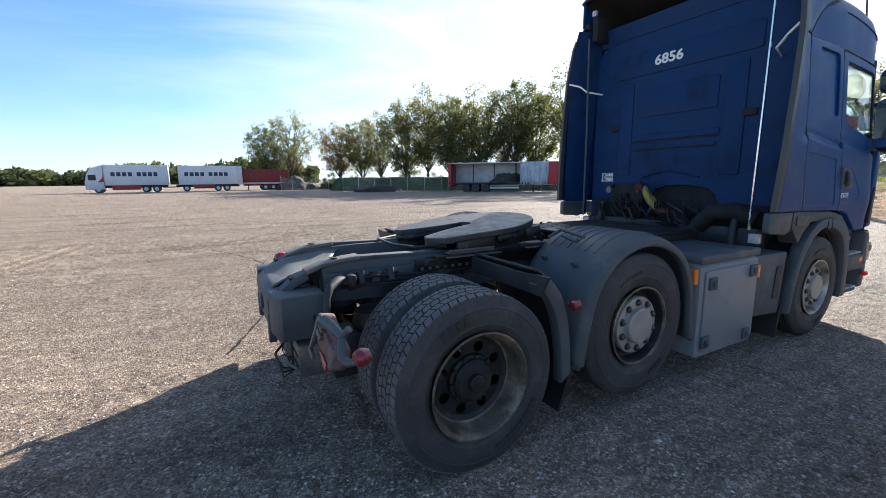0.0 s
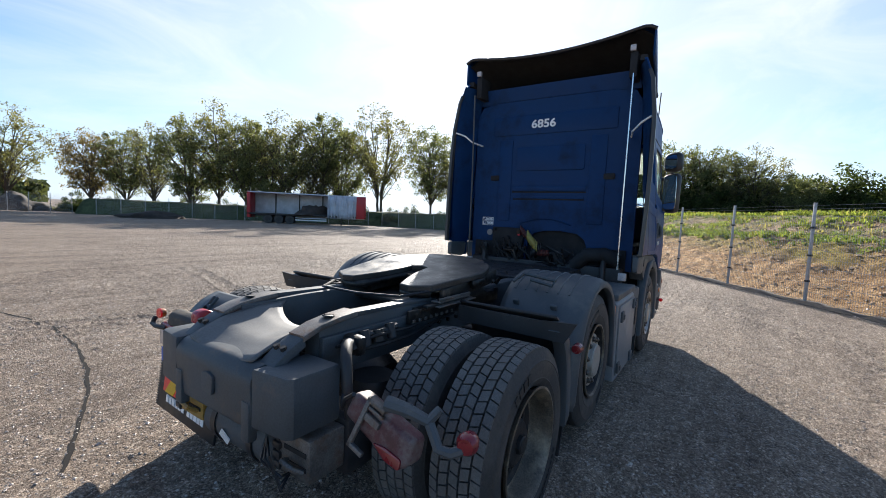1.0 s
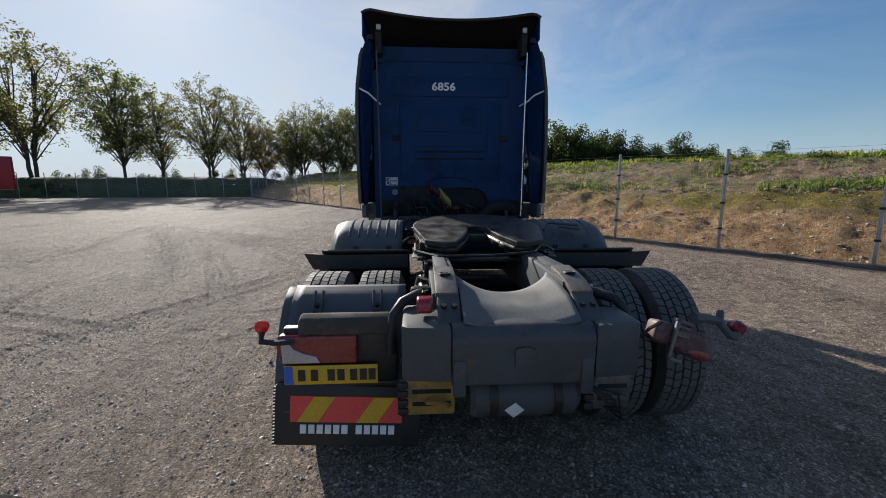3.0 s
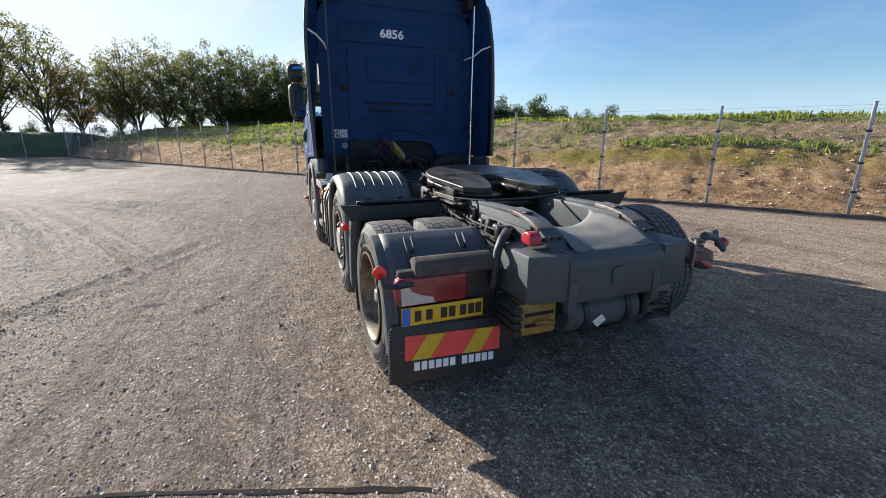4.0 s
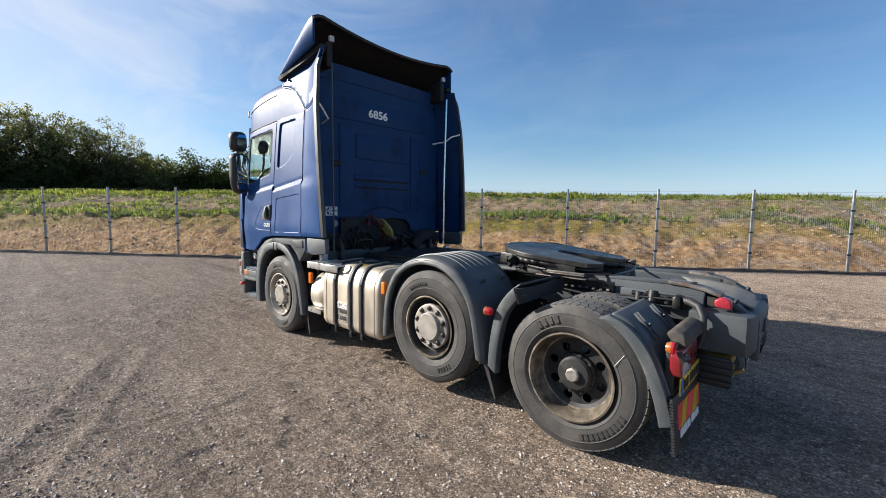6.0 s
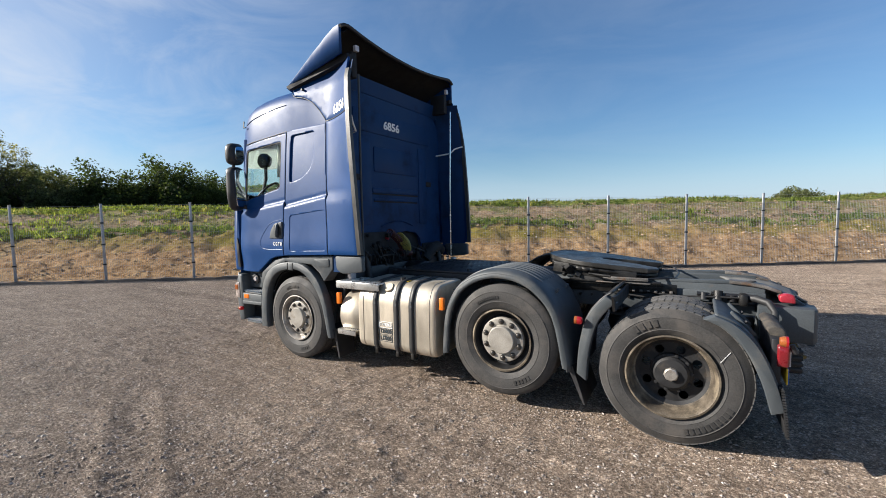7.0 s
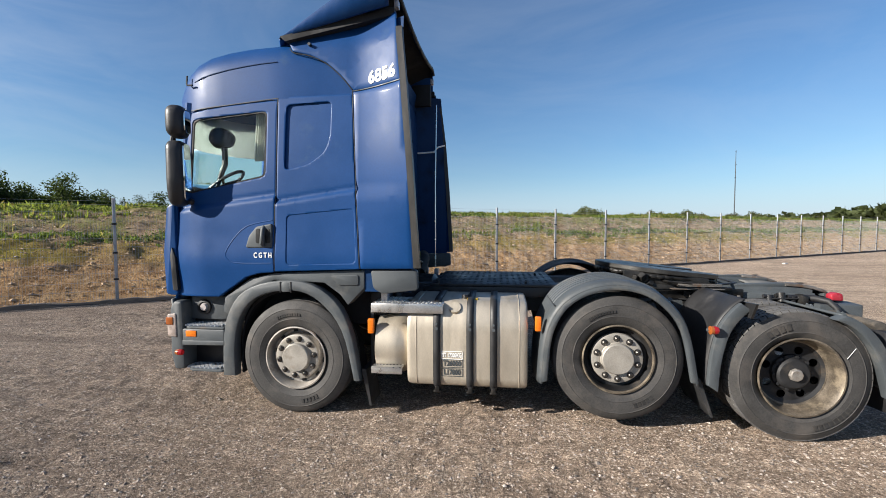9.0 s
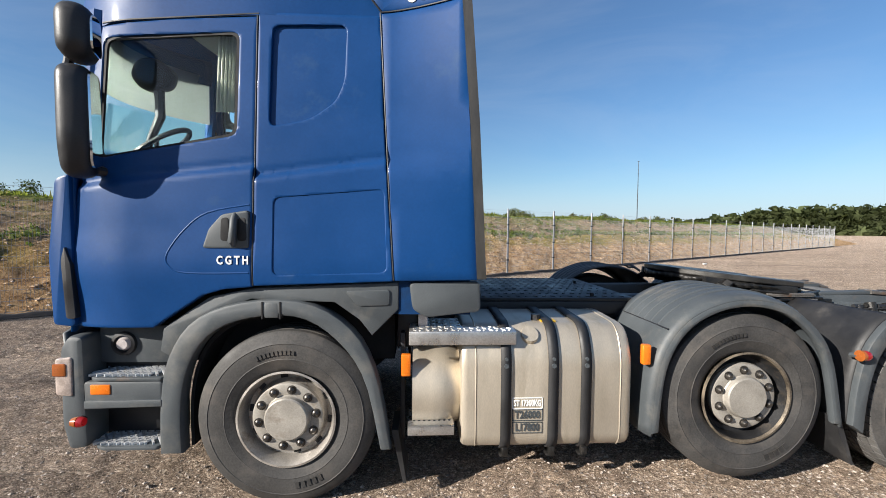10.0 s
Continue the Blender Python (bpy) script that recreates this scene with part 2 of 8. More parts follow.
def bank_material():
    """Raw sandy soil on the cut face, a mossy ledge, darker stony soil and growth above."""
    m = bpy.data.materials.new("sandy_bank_soil")
    m.use_nodes = True
    nt = m.node_tree
    N, L = nt.nodes.new, nt.links.new
    b = nt.nodes["Principled BSDF"]
    g = N("ShaderNodeNewGeometry")
    # o: metres behind the fence line
    od, os_ = N("ShaderNodeVectorMath"), N("ShaderNodeMath")
    od.operation, os_.operation = "DOT_PRODUCT", "SUBTRACT"
    od.inputs[1].default_value = (FENCE_N.x, FENCE_N.y, 0)
    os_.inputs[1].default_value = FENCE_O.dot(FENCE_N)
    L(g.outputs["Position"], od.inputs[0])
    L(od.outputs["Value"], os_.inputs[0])

    def noise_at(s, d, r=0.65):
        n = N("ShaderNodeTexNoise")
        n.inputs["Scale"].default_value, n.inputs["Detail"].default_value, n.inputs["Roughness"].default_value = s, d, r
        L(g.outputs["Position"], n.inputs["Vector"])
        return n.outputs["Fac"]

    def ramp(src, stops):
        r = N("ShaderNodeValToRGB")
        el = r.color_ramp.elements
        el[0].position, el[0].color = stops[0][0], (*stops[0][1], 1)
        el[1].position, el[1].color = stops[-1][0], (*stops[-1][1], 1)
        for p, c in stops[1:-1]:
            el.new(p).color = (*c, 1)
        L(src, r.inputs[0])
        return r.outputs[0]

    def ranged(src, a, c, lo=0.0, hi=1.0):
        r = N("ShaderNodeMapRange")
        r.inputs[1].default_value, r.inputs[2].default_value, r.inputs[3].default_value, r.inputs[4].default_value = a, c, lo, hi
        L(src, r.inputs[0])
        return r.outputs[0]

    def calc(kind, a, c):
        x = N("ShaderNodeMath")
        x.operation = kind
        for sock, v in ((x.inputs[0], a), (x.inputs[1], c)):
            if isinstance(v, (int, float)):
                sock.default_value = v
            else:
                L(v, sock)
        return x.outputs[0]

    def mixed(fac, a, c):
        x = N("ShaderNodeMixRGB")
        for sock, v in zip(x.inputs, (fac, a, c)):
            L(v, sock)
        return x.outputs[0]

    grain = noise_at(3.2, 12, 0.78)
    low = ramp(grain, [(0.36, (0.15, 0.08, 0.037)), (0.5, (0.47, 0.29, 0.145)), (0.66, (0.72, 0.51, 0.3))])
    up = ramp(grain, [(0.36, (0.12, 0.08, 0.047)), (0.5, (0.34, 0.24, 0.15)), (0.68, (0.58, 0.45, 0.32))])
    moss = ramp(noise_at(6, 8), [(0.34, (0.16, 0.125, 0.03)), (0.66, (0.36, 0.3, 0.055))])
    green = ramp(noise_at(4, 9), [(0.34, (0.075, 0.1, 0.024)), (0.66, (0.26, 0.29, 0.07))])
    rag = noise_at(0.9, 8, 0.7)
    # the ragged place across the bank
    place = calc("ADD", os_.outputs[0], calc("MULTIPLY", calc("SUBTRACT", rag, 0.5), 1.8))
    soil = mixed(ranged(place, 2.9, 3.5), low, up)
    band = calc("MULTIPLY", ranged(place, 1.75, 2.3), ranged(place, 3.0, 3.5, 1.0, 0.0))
    band = calc("MULTIPLY", band, ranged(noise_at(0.35, 5), 0.4, 0.55, 0.2, 0.95))
    soil = mixed(band, soil, moss)
    weedy = calc("MULTIPLY", ranged(place, 3.1, 3.5), ranged(noise_at(0.6, 7, 0.7), 0.46, 0.6))
    grown = calc("MAXIMUM", calc("MULTIPLY", weedy, 0.75), ranged(place, 6.9, 7.7))
    L(mixed(grown, soil, green), b.inputs["Base Color"])
    b.inputs["Roughness"].default_value = 0.95
    b.inputs["Specular IOR Level"].default_value = 0.12
    bp, bp2 = N("ShaderNodeBump"), N("ShaderNodeBump")
    bp.inputs["Strength"].default_value, bp.inputs["Distance"].default_value = 0.8, 0.12
    L(noise_at(5.5, 9, 0.75), bp.inputs["Height"])
    bp2.inputs["Strength"].default_value, bp2.inputs["Distance"].default_value = 0.8, 0.05
    L(noise_at(22, 6, 0.7), bp2.inputs["Height"])
    L(bp.outputs[0], bp2.inputs["Normal"])
    L(bp2.outputs[0], b.inputs["Normal"])
    return m


def glass_material(name, tint=(0.75, 0.92, 0.9), rough=0.02):
    m = bpy.data.materials.new(name)
    m.use_nodes = True
    b = m.node_tree.nodes["Principled BSDF"]
    b.inputs["Base Color"].default_value = (*tint, 1)
    b.inputs["Roughness"].default_value = rough
    b.inputs["Transmission Weight"].default_value = 1.0
    b.inputs["IOR"].default_value = 1.45
    return m


def lamp_material(name, base, glow, strength):
    m = material(name, base, rough=0.25, vary=0.05, grain=0.05, bump=0, coat=0.5)
    b = m.node_tree.nodes["Principled BSDF"]
    b.inputs["Emission Color"].default_value = (*glow, 1)
    b.inputs["Emission Strength"].default_value = strength
    return m


BLUE = material("blue_cab_paint", (0.0025, 0.043, 0.158), spec=0.2, rough=0.46, vary=0.12, scale=1.6, grain=0.06, fine=60, bump=0.025, coat=0.05, rough_vary=0.1, dirt=(0.022, 0.065, 0.155), dirt_at=0.66, dirt_scale=3.0)
BLUE_BACK = material("blue_rear_wall_paint", (0.006, 0.036, 0.112), spec=0.16, rough=0.55, vary=0.15, scale=2.0, grain=0.08, bump=0.03, dirt=(0.008, 0.02, 0.05), dirt_at=0.56, dirt_scale=2.0)
GREY = material("grey_moulded_plastic", (0.064, 0.073, 0.079), rough=0.55, vary=0.15, scale=3, grain=0.12, fine=260, bump=0.12, dirt=(0.12, 0.118, 0.11), dirt_at=0.58, dirt_scale=3.5)
FRAME = material("grey_chassis_paint", (0.06, 0.069, 0.075), rough=0.62, vary=0.22, scale=4, grain=0.15, bump=0.12, dirt=(0.13, 0.095, 0.07), dirt_at=0.64, dirt_scale=5)
DUSTY = material("dust_caked_rubber", (0.055, 0.049, 0.042), rough=0.85, vary=0.35, scale=9, grain=0.25, bump=0.25, dirt=(0.12, 0.095, 0.07), dirt_at=0.55, dirt_scale=8)
FRAME_WORN = material("worn_ramp_steel", (0.14, 0.13, 0.12), rough=0.5, metal=0.3, vary=0.4, scale=7, grain=0.3, bump=0.25, dirt=(0.13, 0.075, 0.045), dirt_at=0.58, dirt_scale=11)
BLACK = material("black_plastic", (0.018, 0.018, 0.02), rough=0.5, vary=0.25, grain=0.15, bump=0.1, dirt=(0.06, 0.055, 0.05), dirt_at=0.66)
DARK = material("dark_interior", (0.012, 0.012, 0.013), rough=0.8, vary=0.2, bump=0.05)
GREASE = material("greasy_black_steel", (0.022, 0.021, 0.02), rough=0.42, metal=0.4, vary=0.5, scale=9, grain=0.3, bump=0.35, dirt=(0.1, 0.09, 0.08), dirt_at=0.6, dirt_scale=6)
PLATE5 = material("fifth_wheel_steel", (0.045, 0.043, 0.04), rough=0.4, metal=0.3, vary=0.4, scale=8, grain=0.25, bump=0.3, dirt=(0.03, 0.028, 0.026), dirt_at=0.58, dirt_scale=3.5)
RUBBER = material("tyre_rubber", (0.043, 0.041, 0.039), rough=0.72, vary=0.25, scale=5, grain=0.25, fine=90, bump=0.25, dirt=(0.085, 0.075, 0.066), dirt_at=0.57, dirt_scale=4)
MARK = material("moulded_sidewall_rubber", (0.028, 0.027, 0.026), rough=0.7, vary=0.25, scale=6, bump=0.1, dirt=(0.08, 0.07, 0.06), dirt_at=0.57, dirt_scale=4)
RUBBER_TREAD = material("worn_tread_rubber", (0.1, 0.096, 0.091), rough=0.75, vary=0.25, scale=9, grain=0.25, bump=0.2, dirt=(0.1, 0.092, 0.084), dirt_at=0.58, dirt_scale=6)
FLAP = material("black_rubber_flap", (0.02, 0.02, 0.021), rough=0.55, vary=0.3, scale=5, grain=0.15, bump=0.12, dirt=(0.07, 0.065, 0.06), dirt_at=0.64)
RIM = material("silver_steel_rim", (0.44, 0.41, 0.37), rough=0.45, metal=0.65, vary=0.2, scale=7, grain=0.15, bump=0.1, dirt=(0.13, 0.085, 0.055), dirt_at=0.58, dirt_scale=6)
RIM_RUST = material("rust_stained_rim", (0.115, 0.094, 0.07), rough=0.5, metal=0.3, vary=0.5, scale=8, grain=0.3, bump=0.25, dirt=(0.33, 0.27, 0.19), dirt_at=0.56, dirt_scale=6)
HUB = material("cast_alloy_hub", (0.34, 0.315, 0.275), rough=0.5, metal=0.25, vary=0.15, scale=9, grain=0.12, bump=0.08, dirt=(0.2, 0.16, 0.12), dirt_at=0.64, dirt_scale=7)
HUB_DARK = material("dark_drive_hub", (0.018, 0.018, 0.019), rough=0.6, metal=0.2, vary=0.4, scale=9, grain=0.2, bump=0.25, dirt=(0.07, 0.055, 0.04), dirt_at=0.6, dirt_scale=8)
NUT = material("dirty_steel_nut", (0.1, 0.092, 0.083), rough=0.4, metal=0.8, vary=0.3, scale=30, bump=0.1)
TANK = material("aged_aluminium_tank", (0.52, 0.46, 0.37), rough=0.45, metal=0.55, vary=0.12, scale=3.0, grain=0.08, bump=0.04, dirt=(0.38, 0.33, 0.24), dirt_at=0.6, dirt_scale=2.2, stretch=(2.5, 1, 0.6))
ALLOY = material("bright_tread_plate", (0.6, 0.59, 0.57), rough=0.33, metal=0.85, vary=0.15, scale=8, grain=0.12, bump=0.1, dirt=(0.25, 0.23, 0.2), dirt_at=0.63)
STRIP = material("dull_rubber_edge_strip", (0.045, 0.043, 0.04), rough=0.42, vary=0.25, scale=4, grain=0.12, bump=0.1, stretch=(3, 3, 0.5), dirt=(0.07, 0.065, 0.06), dirt_at=0.6)
BOX_GREY = material("light_grey_box_paint", (0.2, 0.208, 0.215), rough=0.5, vary=0.15, scale=3, grain=0.08, bump=0.06, dirt=(0.16, 0.15, 0.14), dirt_at=0.64)
WHITE = material("white_lettering", (0.8, 0.8, 0.78), rough=0.5, vary=0.06, bump=0)
CHROME = material("polished_rod", (0.7, 0.7, 0.7), rough=0.2, metal=1.0, vary=0.05, bump=0)
AMBER = material("dull_amber_lens", (0.32, 0.09, 0.02), rough=0.3, vary=0.15, bump=0, coat=0.4)
ORANGE = material("orange_side_marker", (0.75, 0.17, 0.01), rough=0.25, vary=0.1, bump=0, coat=0.4)
RED_LENS = material("red_lamp_lens", (0.2, 0.012, 0.018), rough=0.3, dirt=(0.09, 0.05, 0.045), dirt_at=0.6, dirt_scale=9, vary=0.15, scale=14, bump=0, coat=0.5)
CORNER_LENS = material("cloudy_corner_lens", (0.4, 0.33, 0.29), rough=0.22, vary=0.25, scale=20, bump=0, coat=0.6)
DIRTY_LENS = material("dust_covered_red_lens", (0.1, 0.03, 0.034), rough=0.6, vary=0.3, scale=14, bump=0.05, dirt=(0.16, 0.125, 0.115), dirt_at=0.5, dirt_scale=11)
CLEAR_LENS = material("clear_lamp_lens", (0.45, 0.41, 0.4), rough=0.2, vary=0.15, scale=20, bump=0, coat=0.6)
RED_LIT = lamp_material("lit_red_marker", (0.24, 0.008, 0.012), (1.0, 0.015, 0.02), 0.07)
RED_PLASTIC = material("red_cap_plastic", (0.34, 0.025, 0.04), rough=0.35, vary=0.1, bump=0)
YELLOW = material("yellow_chock_plastic", (0.3, 0.18, 0.04), rough=0.5, vary=0.25, scale=10, grain=0.15, bump=0.12, dirt=(0.08, 0.06, 0.04), dirt_at=0.58, dirt_scale=8)
HOSE_Y = material("yellow_air_coil", (0.36, 0.3, 0.08), rough=0.4, vary=0.1, bump=0)
HOSE_R = material("red_air_coil", (0.09, 0.025, 0.022), rough=0.4, vary=0.1, bump=0)
PLATE_Y = material("yellow_number_plate", (0.62, 0.40, 0.02), rough=0.4, vary=0.08, scale=9, bump=0)
PLATE_B = material("plate_blue_band", (0.03, 0.12, 0.5), rough=0.4, vary=0.08, bump=0)
INK = material("black_ink", (0.015, 0.015, 0.016), rough=0.5, vary=0.1, bump=0)
REFL_R = material("fluorescent_red_sheet", (0.75, 0.07, 0.06), rough=0.45, vary=0.12, scale=8, bump=0, dirt=(0.3, 0.06, 0.05), dirt_at=0.66)
REFL_Y = material("yellow_reflective_sheet", (0.62, 0.38, 0.02), rough=0.45, vary=0.12, scale=8, bump=0, dirt=(0.25, 0.17, 0.05), dirt_at=0.66)
POST_STEEL = material("dull_galvanised_post", (0.36, 0.37, 0.38), rough=0.55, metal=0.2, vary=0.25, scale=5, grain=0.12, bump=0.05)
WIRE = material("thin_grey_fence_wire", (0.36, 0.37, 0.38), rough=0.55, metal=0.3, vary=0.2, scale=3, bump=0)
GALV = material("galvanised_steel", (0.55, 0.56, 0.57), rough=0.5, metal=0.25, vary=0.2, scale=6, grain=0.1, bump=0.05)
GLASS = glass_material("tinted_side_glass")
MIRROR = material("mirror_glass", (0.85, 0.88, 0.9), rough=0.03, metal=1.0, vary=0.02, grain=0.02, bump=0, rough_vary=0.01)
SADDLE = material("dusty_saddle_steel", (0.125, 0.127, 0.125), rough=0.7, vary=0.25, scale=5, grain=0.15, bump=0.15, dirt=(0.17, 0.155, 0.135), dirt_at=0.6, dirt_scale=3)
LINING = material("pale_cab_lining", (0.26, 0.26, 0.23), rough=0.9, vary=0.08, bump=0.1)
BLIND_CLOTH = material("thin_sun_blind_cloth", (0.2, 0.22, 0.33), rough=0.9, vary=0.06, bump=0.05, leafy=0.3)
SEAT = material("dark_seat_cloth", (0.02, 0.021, 0.025), rough=0.9, vary=0.2, bump=0.2)
CURTAIN = material("pale_cab_curtain", (0.5, 0.5, 0.44), rough=0.9, vary=0.15, bump=0.1)
LORRY_WHITE = material("white_lorry_box", (0.62, 0.64, 0.68), rough=0.45, vary=0.08, scale=0.6, bump=0.02)
LORRY_NAVY = material("navy_lorry_bars", (0.02, 0.025, 0.09), rough=0.5, vary=0.05, bump=0)
LORRY_RED = material("red_lorry_skirt", (0.36, 0.02, 0.025), rough=0.5, vary=0.15, scale=0.8, bump=0.03)
TRAILER_RED = material("faded_red_trailer", (0.20, 0.03, 0.028), rough=0.6, vary=0.2, scale=0.7, bump=0.05)
CURTAIN_W = material("grey_white_curtainsider_tarp", (0.46, 0.49, 0.53), rough=0.6, vary=0.2, scale=1.3, bump=0.05)
HEAP = material("dark_soil_heap", (0.055, 0.045, 0.038), rough=0.95, vary=0.4, scale=2, bump=0.4)
BARK = material("grey_brown_bark", (0.07, 0.058, 0.045), rough=0.9, vary=0.3, scale=3, bump=0.3)
LEAVES = [material("green_leaves", (0.125, 0.14, 0.066), rough=0.6, vary=0.3, scale=0.7, bump=0, island=0.5, leafy=0.52, spec=0.25),
          material("olive_leaves", (0.135, 0.135, 0.062), rough=0.6, vary=0.3, scale=0.7, bump=0, island=0.5, leafy=0.52, spec=0.25),
          material("autumn_leaves", (0.155, 0.12, 0.055), rough=0.6, vary=0.35, scale=0.7, bump=0, island=0.5, leafy=0.52, spec=0.25)]
HEDGE = material("dark_hedge_leaves", (0.042, 0.06, 0.02), rough=0.65, vary=0.3, scale=0.5, bump=0, island=0.5, leafy=0.52, spec=0.2)
FARWOOD = material("far_wood_leaves", (0.1, 0.12, 0.055), rough=0.9, vary=0.35, scale=0.05, bump=0, island=0.4, spec=0.1, leafy=0.4)
GRASS = material("weedy_grass_blades", (0.15, 0.185, 0.045), rough=0.7, vary=0.35, scale=0.8, bump=0, island=0.45, leafy=0.52, spec=0.2)
STRAW = material("dry_grass_blades", (0.22, 0.2, 0.08), rough=0.8, vary=0.3, scale=0.8, bump=0, island=0.4, leafy=0.52, spec=0.2)
TURF = material("rough_dark_turf", (0.075, 0.092, 0.045), rough=0.95, vary=0.35, scale=1.2, grain=0.4, fine=14, bump=0.4, spec=0.1)
WEED = material("green_weed_leaves", (0.095, 0.135, 0.035), rough=0.6, vary=0.3, scale=0.9, bump=0, island=0.5, leafy=0.45, spec=0.25)
STONE = material("pale_stone_chips", (0.36, 0.305, 0.26), rough=0.6, spec=0.4, vary=0.3, scale=20, bump=0.1, island=0.6)
RUBBLE = material("bank_stones", (0.42, 0.29, 0.18), rough=0.85, vary=0.3, scale=6, bump=0.2, island=0.5)
CRUMB = material("dark_asphalt_crumbs", (0.21, 0.165, 0.132), rough=0.8, vary=0.3, scale=20, bump=0.1, island=0.5)
LITTER = material("white_paper_litter", (0.75, 0.75, 0.73), rough=0.8, vary=0.1, bump=0.05)
CRACK = material("dark_bitumen_joint", (0.02, 0.018, 0.017), rough=0.9, spec=0.1, vary=0.3, scale=9, bump=0.2)


# ---- shape helpers ----
def finish(name, bm, mat, sharp=38):
    bmesh.ops.recalc_face_normals(bm, faces=bm.faces)
    me = bpy.data.meshes.new(name)
    bm.to_mesh(me)
    bm.free()
    me.materials.append(mat)
    me.polygons.foreach_set("use_smooth", [True] * len(me.polygons))
    me.set_sharp_from_angle(angle=radians(sharp))
    return me


def part(name, bm, mat, parent, label="", sharp=38, m=None):
    """One mesh object under a thing or a part."""
    ob = new(name, finish(name, bm, mat, sharp) if isinstance(bm, bmesh.types.BMesh) else bm)
    ob.parent = parent
    if m is not None:
        ob.matrix_basis = m
    if label:
        ob["label"] = label
    return ob


def thing(name, label, category, group="", kind="", m=None):
    ob = new(name)
    ob.empty_display_size = 0.2
    if m is not None:
        ob.matrix_basis = m
    return tagged(ob, label, category, group, kind)


def box(bm, lo, hi, bevel=0.0, m=None, seg=2):
    lo, hi = Vector(lo), Vector(hi)
    mat = Matrix.Translation((lo + hi) / 2) @ Matrix.Diagonal((*(hi - lo), 1))
    vs = bmesh.ops.create_cube(bm, size=1, matrix=(m @ mat) if m else mat)["verts"]
    if bevel:
        bmesh.ops.bevel(bm, geom=list({e for v in vs for e in v.link_edges}), offset=bevel, segments=seg, affect="EDGES", profile=0.5)
    return bm


def boxes(*items):
    bm = bmesh.new()
    for it in items:
        box(bm, *it)
    return bm


def prism(bm, pts, a, b, axis="y", bevel=0.0, seg=2):
    """A polygon in the plane across axis, drawn out from a to b."""
    def at(p, q):
        return {"y": (p[0], q, p[1]), "x": (q, p[0], p[1]), "z": (p[0], p[1], q)}[axis]
    va, vb = [bm.verts.new(at(p, a)) for p in pts], [bm.verts.new(at(p, b)) for p in pts]
    fs = [bm.faces.new(va), bm.faces.new(vb[::-1])]
    n = len(pts)
    for i in range(n):
        fs.append(bm.faces.new((va[i], vb[i], vb[(i + 1) % n], va[(i + 1) % n])))
    if bevel:
        bmesh.ops.recalc_face_normals(bm, faces=fs)
        es = list({e for f in fs[:2] for e in f.edges})
        bmesh.ops.bevel(bm, geom=es, offset=bevel, segments=seg, affect="EDGES", profile=0.5, clamp_overlap=True)
    return bm


def tube(bm, pts, r, seg=8, ends=True):
    """A round bar along points; r is one radius or one for each point."""
    pts = [Vector(p) for p in pts]
    rs = r if isinstance(r, (list, tuple)) else [r] * len(pts)
    rings = []
    side = None
    for i, p in enumerate(pts):
        d = (pts[min(i + 1, len(pts) - 1)] - pts[max(i - 1, 0)]).normalized()
        if side is None:
            side = d.cross(Vector((0, 0, 1)) if abs(d.z) < 0.9 else Vector((1, 0, 0))).normalized()
        else:
            side = (side - d * side.dot(d)).normalized()
        up = d.cross(side)
        rings.append([bm.verts.new(p + rs[i] * (math.cos(t) * side + math.sin(t) * up)) for t in (2 * math.pi * k / seg for k in range(seg))])
    for a, b in zip(rings, rings[1:]):
        for k in range(seg):
            bm.faces.new((a[k], a[(k + 1) % seg], b[(k + 1) % seg], b[k]))
    if ends:
        bm.faces.new(rings[0][::-1])
        bm.faces.new(rings[-1])
    return bm


def lathe(bm, prof, seg=48, c=(0, 0, 0), close=False):
    """A profile of (radius, y) turned about the y axis."""
    rings = []
    for r, y in prof:
        if r < 1e-5:
            rings.append([bm.verts.new((c[0], c[1] + y, c[2]))])
        else:
            rings.append([bm.verts.new((c[0] + r * math.cos(t), c[1] + y, c[2] + r * math.sin(t))) for t in (2 * math.pi * k / seg for k in range(seg))])
    pairs = list(zip(rings, rings[1:])) + ([(rings[-1], rings[0])] if close else [])
    for a, b in pairs:
        for k in range(seg):
            j = (k + 1) % seg
            if len(a) == 1 and len(b) == 1:
                continue
            if len(a) == 1:
                bm.faces.new((a[0], b[k], b[j]))
            elif len(b) == 1:
                bm.faces.new((a[k], b[0], a[j]))
            else:
                bm.faces.new((a[k], b[k], b[j], a[j]))
    return bm


def rounded(pts, r, n=4):
    """A polygon with its corners rounded."""
    out, k = [], len(pts)
    for i in range(k):
        p, a, b = Vector(pts[i]), Vector(pts[i - 1]), Vector(pts[(i + 1) % k])
        rr = min(r, (a - p).length * 0.45, (b - p).length * 0.45)
        s, e = p + (a - p).normalized() * rr, p + (b - p).normalized() * rr
        for j in range(n + 1):
            t = j / n
            out.append(tuple((1 - t) ** 2 * s + 2 * t * (1 - t) * p + t * t * e))
    return out


